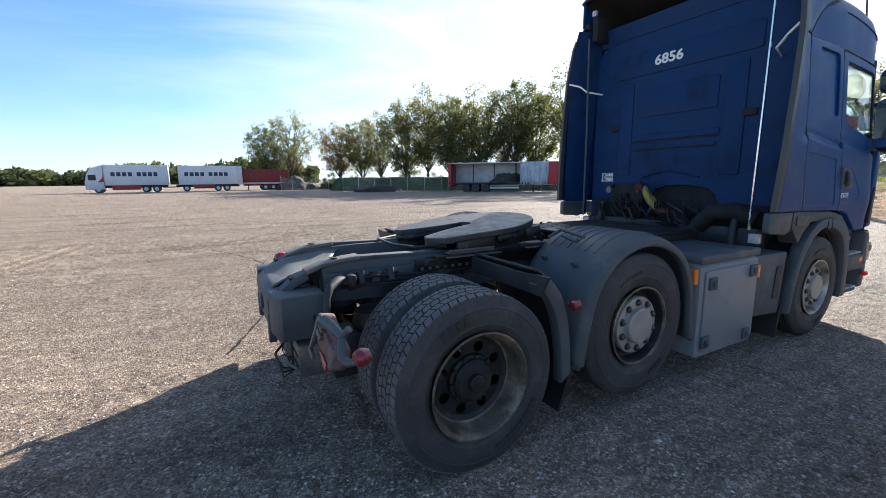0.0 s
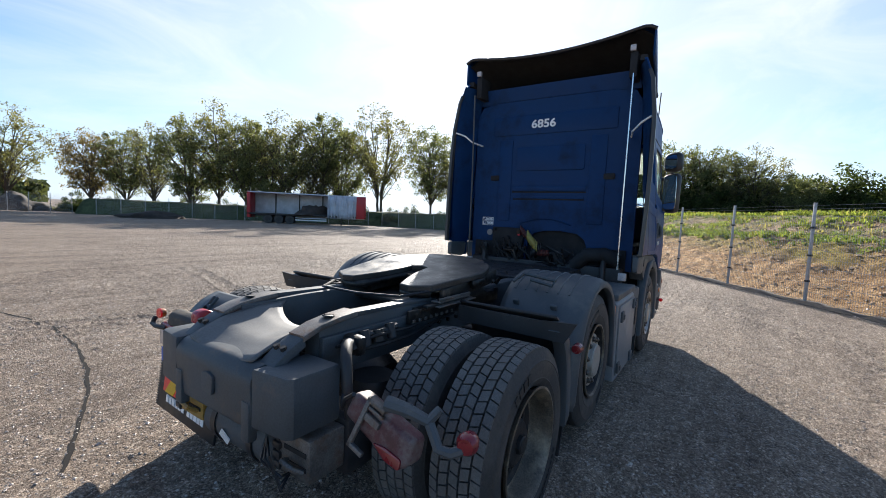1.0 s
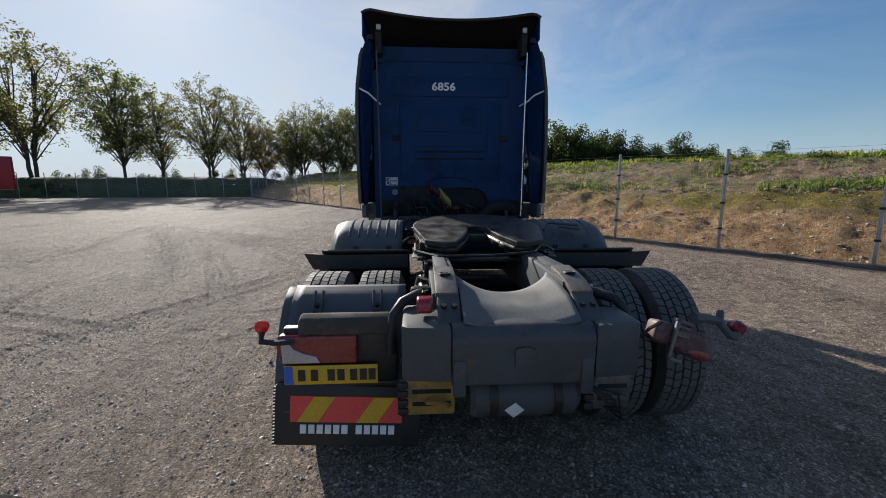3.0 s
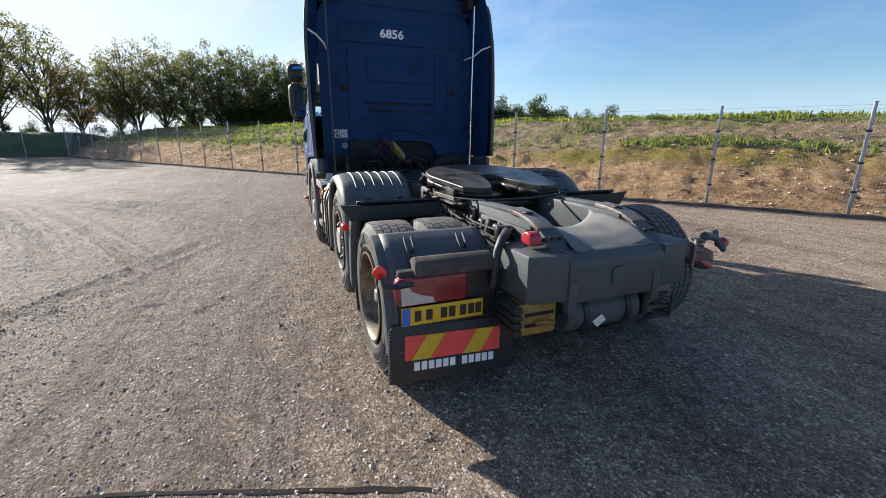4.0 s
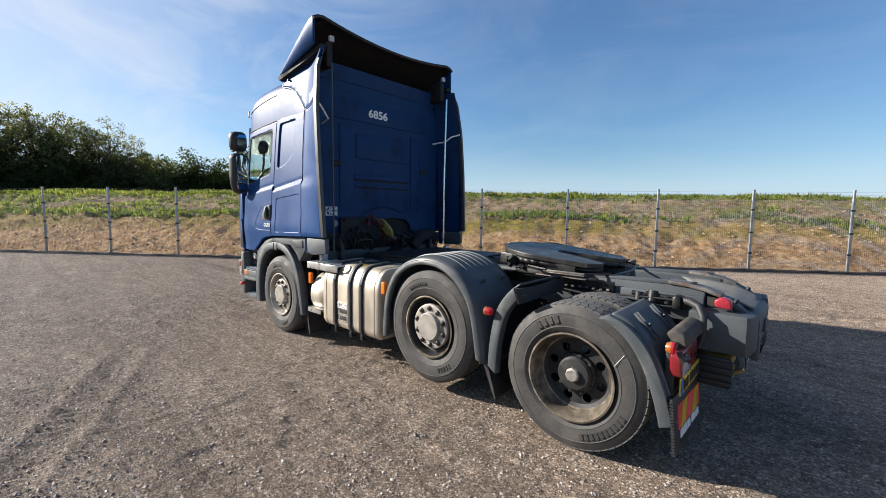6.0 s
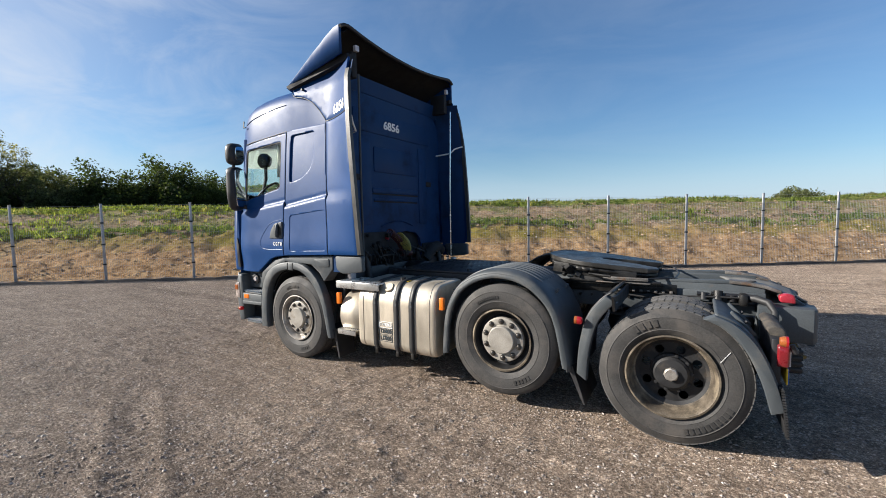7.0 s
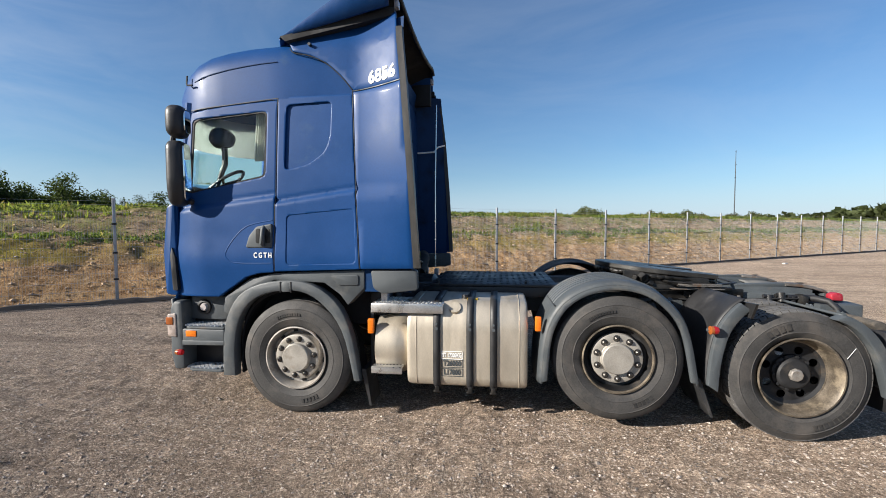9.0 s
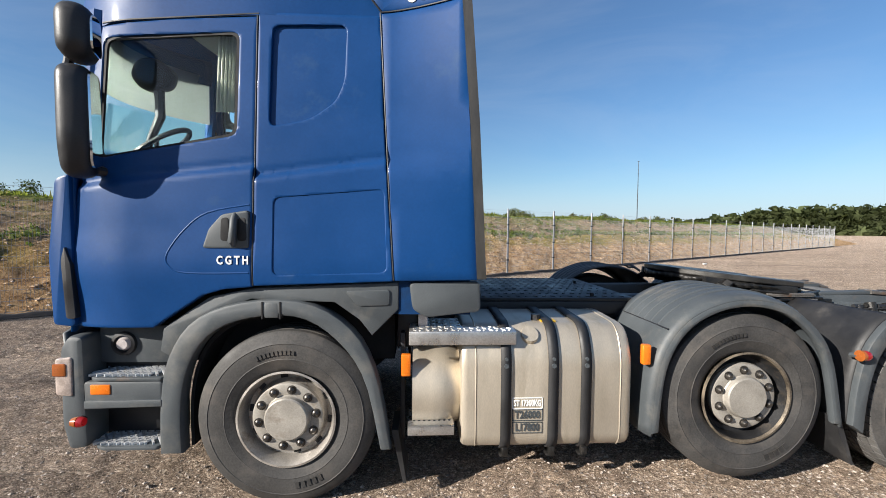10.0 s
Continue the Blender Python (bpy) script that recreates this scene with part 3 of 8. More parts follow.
def sheet(outline, holes, where, thick=0.03, step=0.09, lip=0.006, inward=-1.0):
    """A curved panel: an outline with holes in the (x, z) plane, carried to where(x, z), with turned-in edges."""
    bm = bmesh.new()
    edges = []
    for loop in (outline, *holes):
        vs = [bm.verts.new((p[0], 0, p[1])) for p in loop]
        edges += [bm.edges.new((vs[i], vs[(i + 1) % len(vs)])) for i in range(len(vs))]
    bmesh.ops.triangle_fill(bm, use_beauty=True, use_dissolve=False, edges=edges, normal=(0, 1, 0))
    xs, zs = [v.co.x for v in bm.verts], [v.co.z for v in bm.verts]
    if lip:
        bmesh.ops.inset_region(bm, faces=list(bm.faces), thickness=lip, use_boundary=True, use_even_offset=True)
    rim = {v for e in bm.edges if len(e.link_faces) == 1 for v in e.verts}
    low = {v.co.to_tuple(5) for v in rim}
    for axis, vals in ((0, xs), (2, zs)):
        lo, hi = min(vals), max(vals)
        k = max(1, int((hi - lo) / step))
        for i in range(1, k):
            co, no = [0, 0, 0], [0, 0, 0]
            co[axis], no[axis] = lo + (hi - lo) * i / k, 1
            bmesh.ops.bisect_plane(bm, geom=bm.verts[:] + bm.edges[:] + bm.faces[:], dist=1e-5, plane_co=co, plane_no=no)
    border = [e for e in bm.edges if len(e.link_faces) == 1]
    turned = {v for e in border for v in e.verts}
    flat = {v: (v.co.x, v.co.z) for v in bm.verts}
    for v, (x, z) in flat.items():
        v.co = Vector(where(x, z)) + Vector((0, 0, 0))
    for v in turned:
        v.co.y += inward * lip * 0.7
    ex = bmesh.ops.extrude_edge_only(bm, edges=border)
    for v in ex["geom"]:
        if isinstance(v, bmesh.types.BMVert):
            v.co.y += inward * thick
    return bm


def text_mesh(body, size, m, depth=0.002, align="CENTER"):
    cu = bpy.data.curves.new("lettering", "FONT")
    cu.body, cu.size, cu.extrude, cu.align_x, cu.align_y = body, size, depth, align, "CENTER"
    cu.resolution_u, cu.offset = 3, 0.028 * size
    tmp = new("lettering", cu)
    deps = bpy.context.evaluated_depsgraph_get()
    me = bpy.data.meshes.new_from_object(tmp.evaluated_get(deps))
    bpy.data.objects.remove(tmp)
    bpy.data.curves.remove(cu)
    me.transform(m)
    return me


def lettering(name, body, size, m, mat, parent, label="", bold=0.0, wide=1.0):
    me = text_mesh(body, size, m @ Matrix.Diagonal((wide, 1, 1, 1)))
    me.materials.clear()
    me.materials.append(mat)
    return part(name, me, mat, parent, label)


def rot_basis(right, up, at):
    """A pose whose x runs along right and whose y runs along up."""
    r, u = Vector(right).normalized(), Vector(up).normalized()
    n = r.cross(u)
    return Matrix(((r.x, u.x, n.x, at[0]), (r.y, u.y, n.y, at[1]), (r.z, u.z, n.z, at[2]), (0, 0, 0, 1)))


# ---- the setting ----
FENCE_O, FENCE_D = Vector((2.33, -9.6)), Vector((2.13, 1.48)).normalized()
FENCE_N = Vector((FENCE_D.y, -FENCE_D.x))
CORNER = FENCE_O + FENCE_D * 47.0
GATE = FENCE_O - FENCE_D * 58.0
GROUND = ground_material()
BANK = bank_material()


TRACKS = ((3.0, 3.2, 25, 9, 0.02), (3.4, 4.3, 22, 9, 0.03), (5.0, 2.6, 160, 7, -0.04), (-1.5, 4.6, 10, 6, 0.05), (5.5, 5.5, 30, 8, 0.0), (7.0, 1.5, 35, 8, 0.02),
          (8.5, 3.5, 60, 7, -0.03), (-4.0, -2.5, 80, 6, 0.03), (2.0, -5.6, 30, 12, 0.0), (2.4, -6.3, 31, 12, 0.0), (5.0, 8.0, 10, 10, 0.02), (-3.0, 7.0, 40, 9, 0.02),
          (1.6, 3.4, 68, 7, 0.03), (4.4, 2.0, 35, 8, 0.02), (4.9, 1.7, 36, 8, 0.02), (-6.0, 3.5, 75, 8, 0.02), (-5.6, 3.3, 75, 8, 0.02))
LATTICE = np.random.RandomState(11).rand(256, 256)


def value_noise(x, y):
    """Smooth value noise on a lattice, -1 to 1."""
    xi, yi = np.floor(x).astype(int), np.floor(y).astype(int)
    u, v = x - xi, y - yi
    u, v = u * u * (3 - 2 * u), v * v * (3 - 2 * v)
    g = lambda i, j: LATTICE[i & 255, j & 255]
    return 2 * ((g(xi, yi) * (1 - u) + g(xi + 1, yi) * u) * (1 - v) + (g(xi, yi + 1) * (1 - u) + g(xi + 1, yi + 1) * u) * v) - 1


def ground_z(x, y):
    """Height of the yard: soft unevenness, loosened patches and shallow wheel ruts with lug prints."""
    x, y = np.asarray(x, float), np.asarray(y, float)
    loose = np.clip(value_noise(x * 0.45 + 5, y * 0.45) * 1.6 + 0.5, 0.15, 1.0)
    z = 0.008 * value_noise(x * 0.8, y * 0.8) + loose * (0.009 * value_noise(x * 2.7 + 9, y * 2.7) + 0.01 * value_noise(x * 7.1, y * 7.1 + 3) + 0.009 * value_noise(x * 15.3 + 1, y * 15.3))
    for x0, y0, ang, length, bend in TRACKS:
        a = radians(ang)
        dx, dy = x - x0, y - y0
        t = dx * math.cos(a) + dy * math.sin(a)
        w = -dx * math.sin(a) + dy * math.cos(a) - 0.5 * bend * t * t
        on = np.clip(t / 0.8, 0, 1) * np.clip((length - t) / 0.8, 0, 1)
        lug = 0.5 + 0.5 * np.sign(np.sin(t * 62 + np.sign(w) * 1.5))
        z = z + on * (-0.016 * np.exp(-(w / 0.12) ** 2) + 0.016 * np.exp(-((np.abs(w) - 0.19) / 0.05) ** 2) + 0.009 * lug * np.exp(-(w / 0.11) ** 4))
    keep = np.clip((x + 9.5) / 2, 0, 1) * np.clip((11.5 - x) / 2, 0, 1) * np.clip((y + 8.5) / 2, 0, 1) * np.clip((12.0 - y) / 2, 0, 1)
    wheel = np.clip((np.abs(np.abs(y) - 0.95) - 0.35) / 0.3 + np.clip(np.minimum(np.minimum(np.abs(x), np.abs(x - 4.03)), np.abs(x - 1.32)) - 0.25, 0, None) / 0.3, 0, 1)
    return (z - 0.004) * keep * (0.15 + 0.85 * wheel)


def ground_sheet():
    far = [4000, 1500, 500, 200, 110, 70, 45, 32, 24, 18]
    xs = np.array([-v for v in far] + [-14, -11.5] + list(np.arange(-9.5, 11.5, 0.046)) + [12.5, 14.5] + far[::-1])
    ys = np.array([-v for v in far] + [-13, -10.5] + list(np.arange(-8.5, 12.0, 0.046)) + [13, 15] + far[::-1])
    X, Y = np.meshgrid(xs, ys, indexing="ij")
    Z = ground_z(X, Y)
    n, m = len(xs), len(ys)
    i = (np.arange(n - 1)[:, None] * m + np.arange(m - 1)[None, :]).ravel()
    me = bpy.data.meshes.new("ground")
    me.from_pydata(np.stack([X.ravel(), Y.ravel(), Z.ravel()], 1).tolist(), [], np.stack([i, i + m, i + m + 1, i + 1], 1).tolist())
    me.materials.append(GROUND)
    return tagged(new("ground", me), "brown-grey yard of compacted asphalt planings with pale chips", "ground", kind="structure")


ground = ground_sheet()


def bank_height(s, o):
    """Height of the bank o metres behind the fence, s metres along it: an eroded cut face, a ledge, a second face and a flat top."""
    face = min(1.0, max(0.0, (o - 0.3) / 0.9))
    n = noise.noise(Vector((s * 0.16, o * 0.3, 0))) * 0.2 + noise.noise(Vector((s * 0.6, o * 0.8, 3))) * 0.10 + noise.noise(Vector((s * 1.7, o * 2.3, 7))) * 0.10
    n += 0.05 * noise.noise(Vector((s * 4.3, o * 5, 9))) + 0.03 * noise.noise(Vector((s * 9, o * 8, 2)))
    if o < 3.4:
        n -= 0.06 * max(0.0, 1 - 4 * abs(noise.noise(Vector((s * 1.1 + o * 0.25, o * 0.35, 21)))))
    pts = [(0.25, 0.0), (0.5, 0.1), (1.2, 0.5), (2.75, 1.2), (3.4, 1.36), (4.6, 1.46), (6.9, 2.2), (8.0, 2.42), (11.0, 2.5), (25, 2.45), (60, 2.0), (120, -0.6)]
    z = np.interp(o, [p[0] for p in pts], [p[1] for p in pts])
    return max(0.0 if o < 60 else -1, float(z) + n * face) if o > 0.25 else -0.02


def bank_point(s, o):
    p = FENCE_O + FENCE_D * s + FENCE_N * o
    return Vector((p.x, p.y, bank_height(s, o)))


def bank():
    bm = bmesh.new()
    ss = [-75 + 1.2 * i for i in range(18)] + [-53 + 0.28 * i for i in range(100)] + [-25 + 0.13 * i for i in range(330)] + [18.0 + 0.28 * i for i in range(48)] + [31.5 + 0.8 * i for i in range(24)] + [52, 58, 66, 80]
    os_ = [0.2 + 0.11 * i for i in range(46)] + [5.3 + 0.25 * i for i in range(26)] + [12, 13, 15, 18, 24, 32, 45, 60, 90, 120]
    grid = []
    for s in ss:
        far = 1.0 if -62 < s < 50 else 0.0
        grid.append([bm.verts.new(bank_point(s, o) * 1.0 if far else Vector((*bank_point(s, o).xy, bank_height(s, o) * 0.6))) for o in os_])
    for a, b in zip(grid, grid[1:]):
        for k in range(len(os_) - 1):
            bm.faces.new((a[k], a[k + 1], b[k + 1], b[k]))
    ob = new("bank", finish("bank", bm, BANK, 180))
    return tagged(ob, "sandy earth bank with rough soil face and weedy green top behind the fence", "earth bank", kind="structure")


bank()


def fence_kinds():
    """One post and one welded mesh panel, shared by every bay."""
    bm = bmesh.new()
    box(bm, (-0.03, -0.02, -0.05), (0.03, 0.02, 2.33), 0.006)
    box(bm, (-0.034, -0.024, 2.325), (0.034, 0.024, 2.345), 0.004)
    post = finish("post", bm, POST_STEEL)
    bm = bmesh.new()
    for z in (0.5, 1.1, 1.75):
        box(bm, (-0.045, -0.035, z), (0.045, 0.035, z + 0.045), 0.004)
    clip = finish("clamp", bm, BLACK)

    def wires(width):
        bm = bmesh.new()
        k = int(width / 0.0525)
        for i in range(k + 1):
            x = width * i / k
            box(bm, (x - 0.0017, -0.0017, 0.06), (x + 0.0017, 0.0017, 2.06))
        for i in range(11):
            z = 0.08 + 0.195 * i
            for y in (-0.006, 0.006):
                box(bm, (0, y - 0.0022, z - 0.0022), (width, y + 0.0022, z + 0.0022))
        for z in (2.20, 2.28):
            box(bm, (0, -0.002, z - 0.002), (width, 0.002, z + 0.002))
        return finish("mesh_panel", bm, WIRE)
    return post, clip, wires


POST, CLAMP, WIRES = fence_kinds()
BAY = 2.594
PANEL = WIRES(BAY)


def fence(name_label, a, b, offset=0.0):
    d = (b - a).normalized()
    ang = math.degrees(math.atan2(d.y, d.x))
    root = thing("fence", name_label, "fence", kind="structure")
    n = int((b - a).length / BAY)
    for i in range(n + 1):
        p = a + d * (BAY * i + offset)
        z = 0.0
        po = part("post", POST, GALV, root, m=pose(p.x, p.y, z, 0, 0, ang))
        part("clamp", CLAMP, BLACK, po, "black clamp")
        if i < n:
            part("mesh_panel", PANEL, GALV, root, m=pose(p.x, p.y, z, 0, 0, ang))
    return root


def far_bank(pts):
    """A dark grassy bank close behind the far fence."""
    bm = bmesh.new()
    rows = []
    for a, b in zip(pts, pts[1:]):
        d = (b - a).normalized()
        out = Vector((d.y, -d.x))
        k = int((b - a).length / 0.8)
        for i in range(k + (b is pts[-1])):
            p = a + (b - a) * i / k
            row = []
            for o, z in ((0.4, -0.05), (0.8, 0.45), (1.4, 1.15), (2.1, 1.75), (3.2, 1.95), (6.0, 1.9), (14.0, 1.7), (30.0, -0.2)):
                q = p + out * o
                row.append(bm.verts.new((q.x, q.y, z + (0.12 * noise.noise(Vector((q.x * 0.7, q.y * 0.7, z))) if z > 0 else 0))))
            rows.append(row)
    for a, b in zip(rows, rows[1:]):
        for k in range(7):
            bm.faces.new((a[k], a[k + 1], b[k + 1], b[k]))
    ob = new("far_bank", finish("far_bank", bm, TURF, 180))
    tagged(ob, "dark green grassy bank behind the far fence", "earth bank", kind="structure")


k0 = int(58.0 / BAY)
fence("galvanised welded mesh fence along the foot of the earth bank", FENCE_O - FENCE_D * BAY * k0, FENCE_O + FENCE_D * BAY * 18.5)
F2 = [CORNER.copy(), Vector((38.8, 37.5)), Vector((27.5, 49.5)), Vector((14.5, 62.0)), Vector((8.0, 72.0))]
far_bank(F2[:4])
for a, b in zip(F2, F2[1:]):
    fence("galvanised mesh fence in front of the row of trees", a, b)


def kerb_line():
    """The ragged dark lip where the yard surface ends at the fence."""
    bm = bmesh.new()
    rnd = random.Random(5)
    last = None
    for i in range(420):
        s = -56 + i * 0.26
        w, h, o = 0.16 + rnd.random() * 0.12, 0.035 + rnd.random() * 0.04, -0.02 + rnd.random() * 0.05
        row = []
        for oo, z in ((o - w, 0.0), (o - w * 0.7, h), (o + w * 0.4, h * 0.9), (o + w, -0.01)):
            p = FENCE_O + FENCE_D * s + FENCE_N * oo
            row.append(bm.verts.new((p.x, p.y, z)))
        if last:
            for k in range(3):
                bm.faces.new((last[k], last[k + 1], row[k + 1], row[k]))
        last = row
    ob = new("yard_edge", finish("yard_edge", bm, HEAP))
    tagged(ob, "ragged dark edge of the yard surface below the fence", "edging", kind="structure")


kerb_line()


def lerp_table(v, table):
    return float(np.interp(v, [p[0] for p in table], [p[1] for p in table]))


def smooth_line(pts, n=28):
    """A smooth open line through points."""
    out = []
    k = len(pts)
    for i in range(n + 1):
        t = i / n * (k - 1)
        j = min(k - 2, int(t))
        u = t - j
        p0, p1, p2, p3 = (Vector(pts[max(0, min(k - 1, q))]) for q in (j - 1, j, j + 1, j + 2))
        out.append(tuple(0.5 * ((2 * p1) + (p2 - p0) * u + (2 * p0 - 5 * p1 + 4 * p2 - p3) * u * u + (3 * p1 - p0 - 3 * p2 + p3) * u ** 3)))
    return out


# ---- growth: trees, hedges, grass ----
def leaves_mesh(name, mat, clumps, size, seed, squash=0.85, wide=0.6):
    """Many small leaves scattered in clumps, rows of (centre, radius, count), as one mesh."""
    rng = np.random.RandomState(seed)
    centre = np.repeat(np.array([tuple(c) for c, r, k in clumps]), [k for c, r, k in clumps], axis=0)
    reach = np.repeat(np.array([r for c, r, k in clumps]), [k for c, r, k in clumps])
    n = len(centre)
    d = rng.normal(size=(n, 3))
    d /= np.linalg.norm(d, axis=1)[:, None]
    d *= (rng.rand(n) ** 0.5 * reach)[:, None]
    d[:, 2] *= squash
    p = centre + d
    a = rng.normal(size=(n, 3))
    a /= np.linalg.norm(a, axis=1)[:, None]
    b = np.cross(a, rng.normal(size=(n, 3)))
    b /= np.linalg.norm(b, axis=1)[:, None] + 1e-9
    s = size * (0.55 + 0.9 * rng.rand(n))[:, None]
    u, w = a * s, b * s * wide
    co = np.stack([p - u, p - w, p + u * 1.1, p + w], 1).reshape(-1, 3)
    me = bpy.data.meshes.new(name)
    me.from_pydata(co.tolist(), [], np.arange(4 * n).reshape(-1, 4).tolist())
    me.materials.append(mat)
    return me


def leaf_cloud(bm, rnd, centre, radius, count, size, squash=0.85):
    for _ in range(count):
        d = Vector((rnd.gauss(0, 1), rnd.gauss(0, 1), rnd.gauss(0, 1))).normalized() * (rnd.random() ** 0.45) * radius
        d.z *= squash
        p = centre + d
        s = size * (0.55 + 0.9 * rnd.random())
        a = Vector((rnd.gauss(0, 1), rnd.gauss(0, 1), rnd.gauss(0, 1))).normalized()
        b = a.orthogonal().normalized() * s * 0.7
        bm.faces.new([bm.verts.new(q) for q in (p - a * s, p - b * 0.8, p + a * s * 1.1, p + b)])


def tree_kind(seed, height, spread, leaves, dense=1.0, low=0.28, leaf=0.1):
    """A tree: stems that fork into limbs, limbs that end in twigs all over a domed crown, and leaves in clumps round the twigs."""
    rnd = random.Random(seed)
    wood = bmesh.new()
    stems = []
    count = rnd.choice((2, 3, 3))
    for k in range(count):
        ang = 6.283 * k / count + rnd.random()
        lean = spread * (0.08 + 0.12 * rnd.random())
        pts = [Vector((math.cos(ang) * lean * t ** 1.3 + rnd.gauss(0, 0.08), math.sin(ang) * lean * t ** 1.3 + rnd.gauss(0, 0.08), height * 0.8 * t)) for t in (i / 6 for i in range(7))]
        pts[0].z = -0.3
        tube(wood, pts, [max(0.03, height * 0.0135 * (1 - 0.9 * i / 6)) for i in range(7)], 7)
        stems.append(pts)
    half, mid, tall = spread * 0.5, height * (low + 0.98) / 2, height * (0.98 - low) / 2
    clumps = []
    limbs = 46
    for i in range(limbs):
        up = 1 - 2 * (i + 0.5) / limbs
        a = i * 2.39996 + rnd.gauss(0, 0.25)
        flat = math.sqrt(max(0.0, 1 - up * up))
        fill = 0.78 + 0.22 * rnd.random() + 0.1 * math.sin(3 * a + seed) + (rnd.gauss(0, 0.06))
        wide = 1.0 if up > -0.3 else 0.85
        end = Vector((math.cos(a) * flat * half * fill * wide, math.sin(a) * flat * half * fill * wide, mid + up * tall * fill))
        stem = min(stems, key=lambda q: (q[4].xy - end.xy).length)
        t = min(0.93, max(low * 0.7, (end.z / height - 0.22 - 0.2 * rnd.random()) / 0.8))
        j = min(5, int(t * 6))
        base = stem[j].lerp(stem[j + 1], t * 6 - j)
        bow = base.lerp(end, 0.5) + Vector((rnd.gauss(0, 0.2), rnd.gauss(0, 0.2), 0.12 * height * 0.4 * rnd.random()))
        tube(wood, [base, base.lerp(bow, 0.6), bow, bow.lerp(end, 0.6), end], [0.06, 0.05, 0.038, 0.026, 0.01], 5, ends=False)
        for q in range(7):
            f = 0.35 + 0.65 * rnd.random()
            root = bow.lerp(end, (f - 0.5) * 2) if f > 0.5 else base.lerp(bow, f * 2)
            tip = root + Vector((rnd.gauss(0, 0.6), rnd.gauss(0, 0.6), 0.25 + rnd.gauss(0, 0.45)))
            tube(wood, [root, root.lerp(tip, 0.5) + Vector((0, 0, 0.08)), tip], [0.02, 0.014, 0.006], 4, ends=False)
            if rnd.random() < 0.9:
                clumps.append((tip, 0.34 + 0.42 * rnd.random(), int((34 + 44 * rnd.random()) * dense)))
        clumps.append((end, 0.55 + 0.4 * rnd.random(), int(120 * dense)))
    return finish("trunk", wood, BARK), leaves_mesh("crown", leaves, clumps, leaf, seed)


KINDS = [tree_kind(3, 11.5, 8.0, LEAVES[0], 0.62, 0.3), tree_kind(8, 12.5, 8.8, LEAVES[1], 0.42, 0.3), tree_kind(15, 10.0, 7.0, LEAVES[2], 0.42, 0.32), tree_kind(21, 11.0, 7.4, LEAVES[1], 0.24, 0.3), tree_kind(30, 12.0, 8.4, LEAVES[0], 0.75, 0.2), tree_kind(42, 9.0, 8.0, LEAVES[0], 0.9, 0.12)]
TREE_LABELS = ["tall broad-leaved tree with dark green crown beside the yard fence", "tall olive-green tree with an open crown beside the yard fence", "tree turning brown for autumn beside the yard fence",
               "sparse tree with thin foliage and bare branches by the fence", "dense bushy green tree by the yard fence", "low spreading green tree by the yard fence"]


def plant_tree(kind, x, y, z=0.0, scale=1.0, turn=0.0, group="trees along the yard"):
    root = thing("tree", TREE_LABELS[kind], "tree", group, m=pose(x, y, z, 0, 0, turn) @ Matrix.Scale(scale, 4))
    part("trunk", KINDS[kind][0], BARK, root)
    part("crown", KINDS[kind][1], LEAVES[0], root)
    return root


# rows of (kind, distance, bearing in degrees from ahead of +y to the right, scale)
for kind, far, bear, sc, turn in ((1, 84, 9.5, 0.98, 10), (0, 82, 6.5, 0.86, 60), (2, 74, 15.5, 0.95, 40), (0, 72, 18.5, 0.86, 150), (3, 70, 21.0, 0.98, 80), (4, 66, 24.5, 1.02, 20), (1, 65, 27.5, 1.05, 200), (0, 63, 30.5, 1.02, 250),
                                  (4, 62, 33.0, 0.92, 310), (1, 61, 35.0, 0.98, 130), (3, 62, 38.0, 0.8, 45), (0, 57, 39.5, 1.0, 200), (4, 58, 42.0, 0.9, 80), (1, 56, 47.0, 1.0, 100), (0, 55, 54.0, 0.92, 10), (3, 55, 57.5, 0.8, 170),
                                  (1, 55, 62.0, 0.85, 40), (3, 56, 65.5, 0.85, 120), (2, 57, 68.0, 0.72, 220), (0, 56, 71.0, 0.72, 30), (3, 54, 72.5, 0.92, 90), (1, 53, 75.0, 0.86, 180), (4, 52, 77.5, 0.9, 270),
                                  (3, 50, 80.0, 1.06, 20), (0, 49, 82.5, 1.0, 120), (3, 48, 85.0, 1.0, 220), (4, 47, 87.5, 0.98, 320), (0, 47, 90.0, 0.93, 60), (1, 46, 92.5, 0.9, 160), (5, 46, 95.0, 0.95, 260), (4, 46, 97.5, 0.7, 0)):
    b = radians(bear)
    push = 1.1 if 39 < bear < 60 else 1.0
    far, sc = far * push, sc * push
    plant_tree(kind, -1.5 + far * math.sin(b), -2 + far * math.cos(b), 0.0 if bear < 39 else 0.8, sc * lerp_table(bear, [(10, 1.15), (20, 1.15), (35, 1.16), (50, 1.16), (66, 1.12), (76, 0.9), (92, 0.72), (98, 0.65)]), turn)


def bush_kind(seed, w, h, mat, n=70, leaf=0.085):
    rnd = random.Random(seed)
    clumps = []
    for _ in range(n):
        a, r = rnd.random() * 6.283, math.sqrt(rnd.random())
        top = h * (1 - 0.55 * r * r) * (0.75 + 0.4 * rnd.random())
        clumps.append((Vector((math.cos(a) * r * w, math.sin(a) * r * w, top * (0.2 + 0.75 * rnd.random()))), 0.45 + 0.45 * rnd.random(), 170))
    return leaves_mesh("foliage", mat, clumps, leaf, seed)


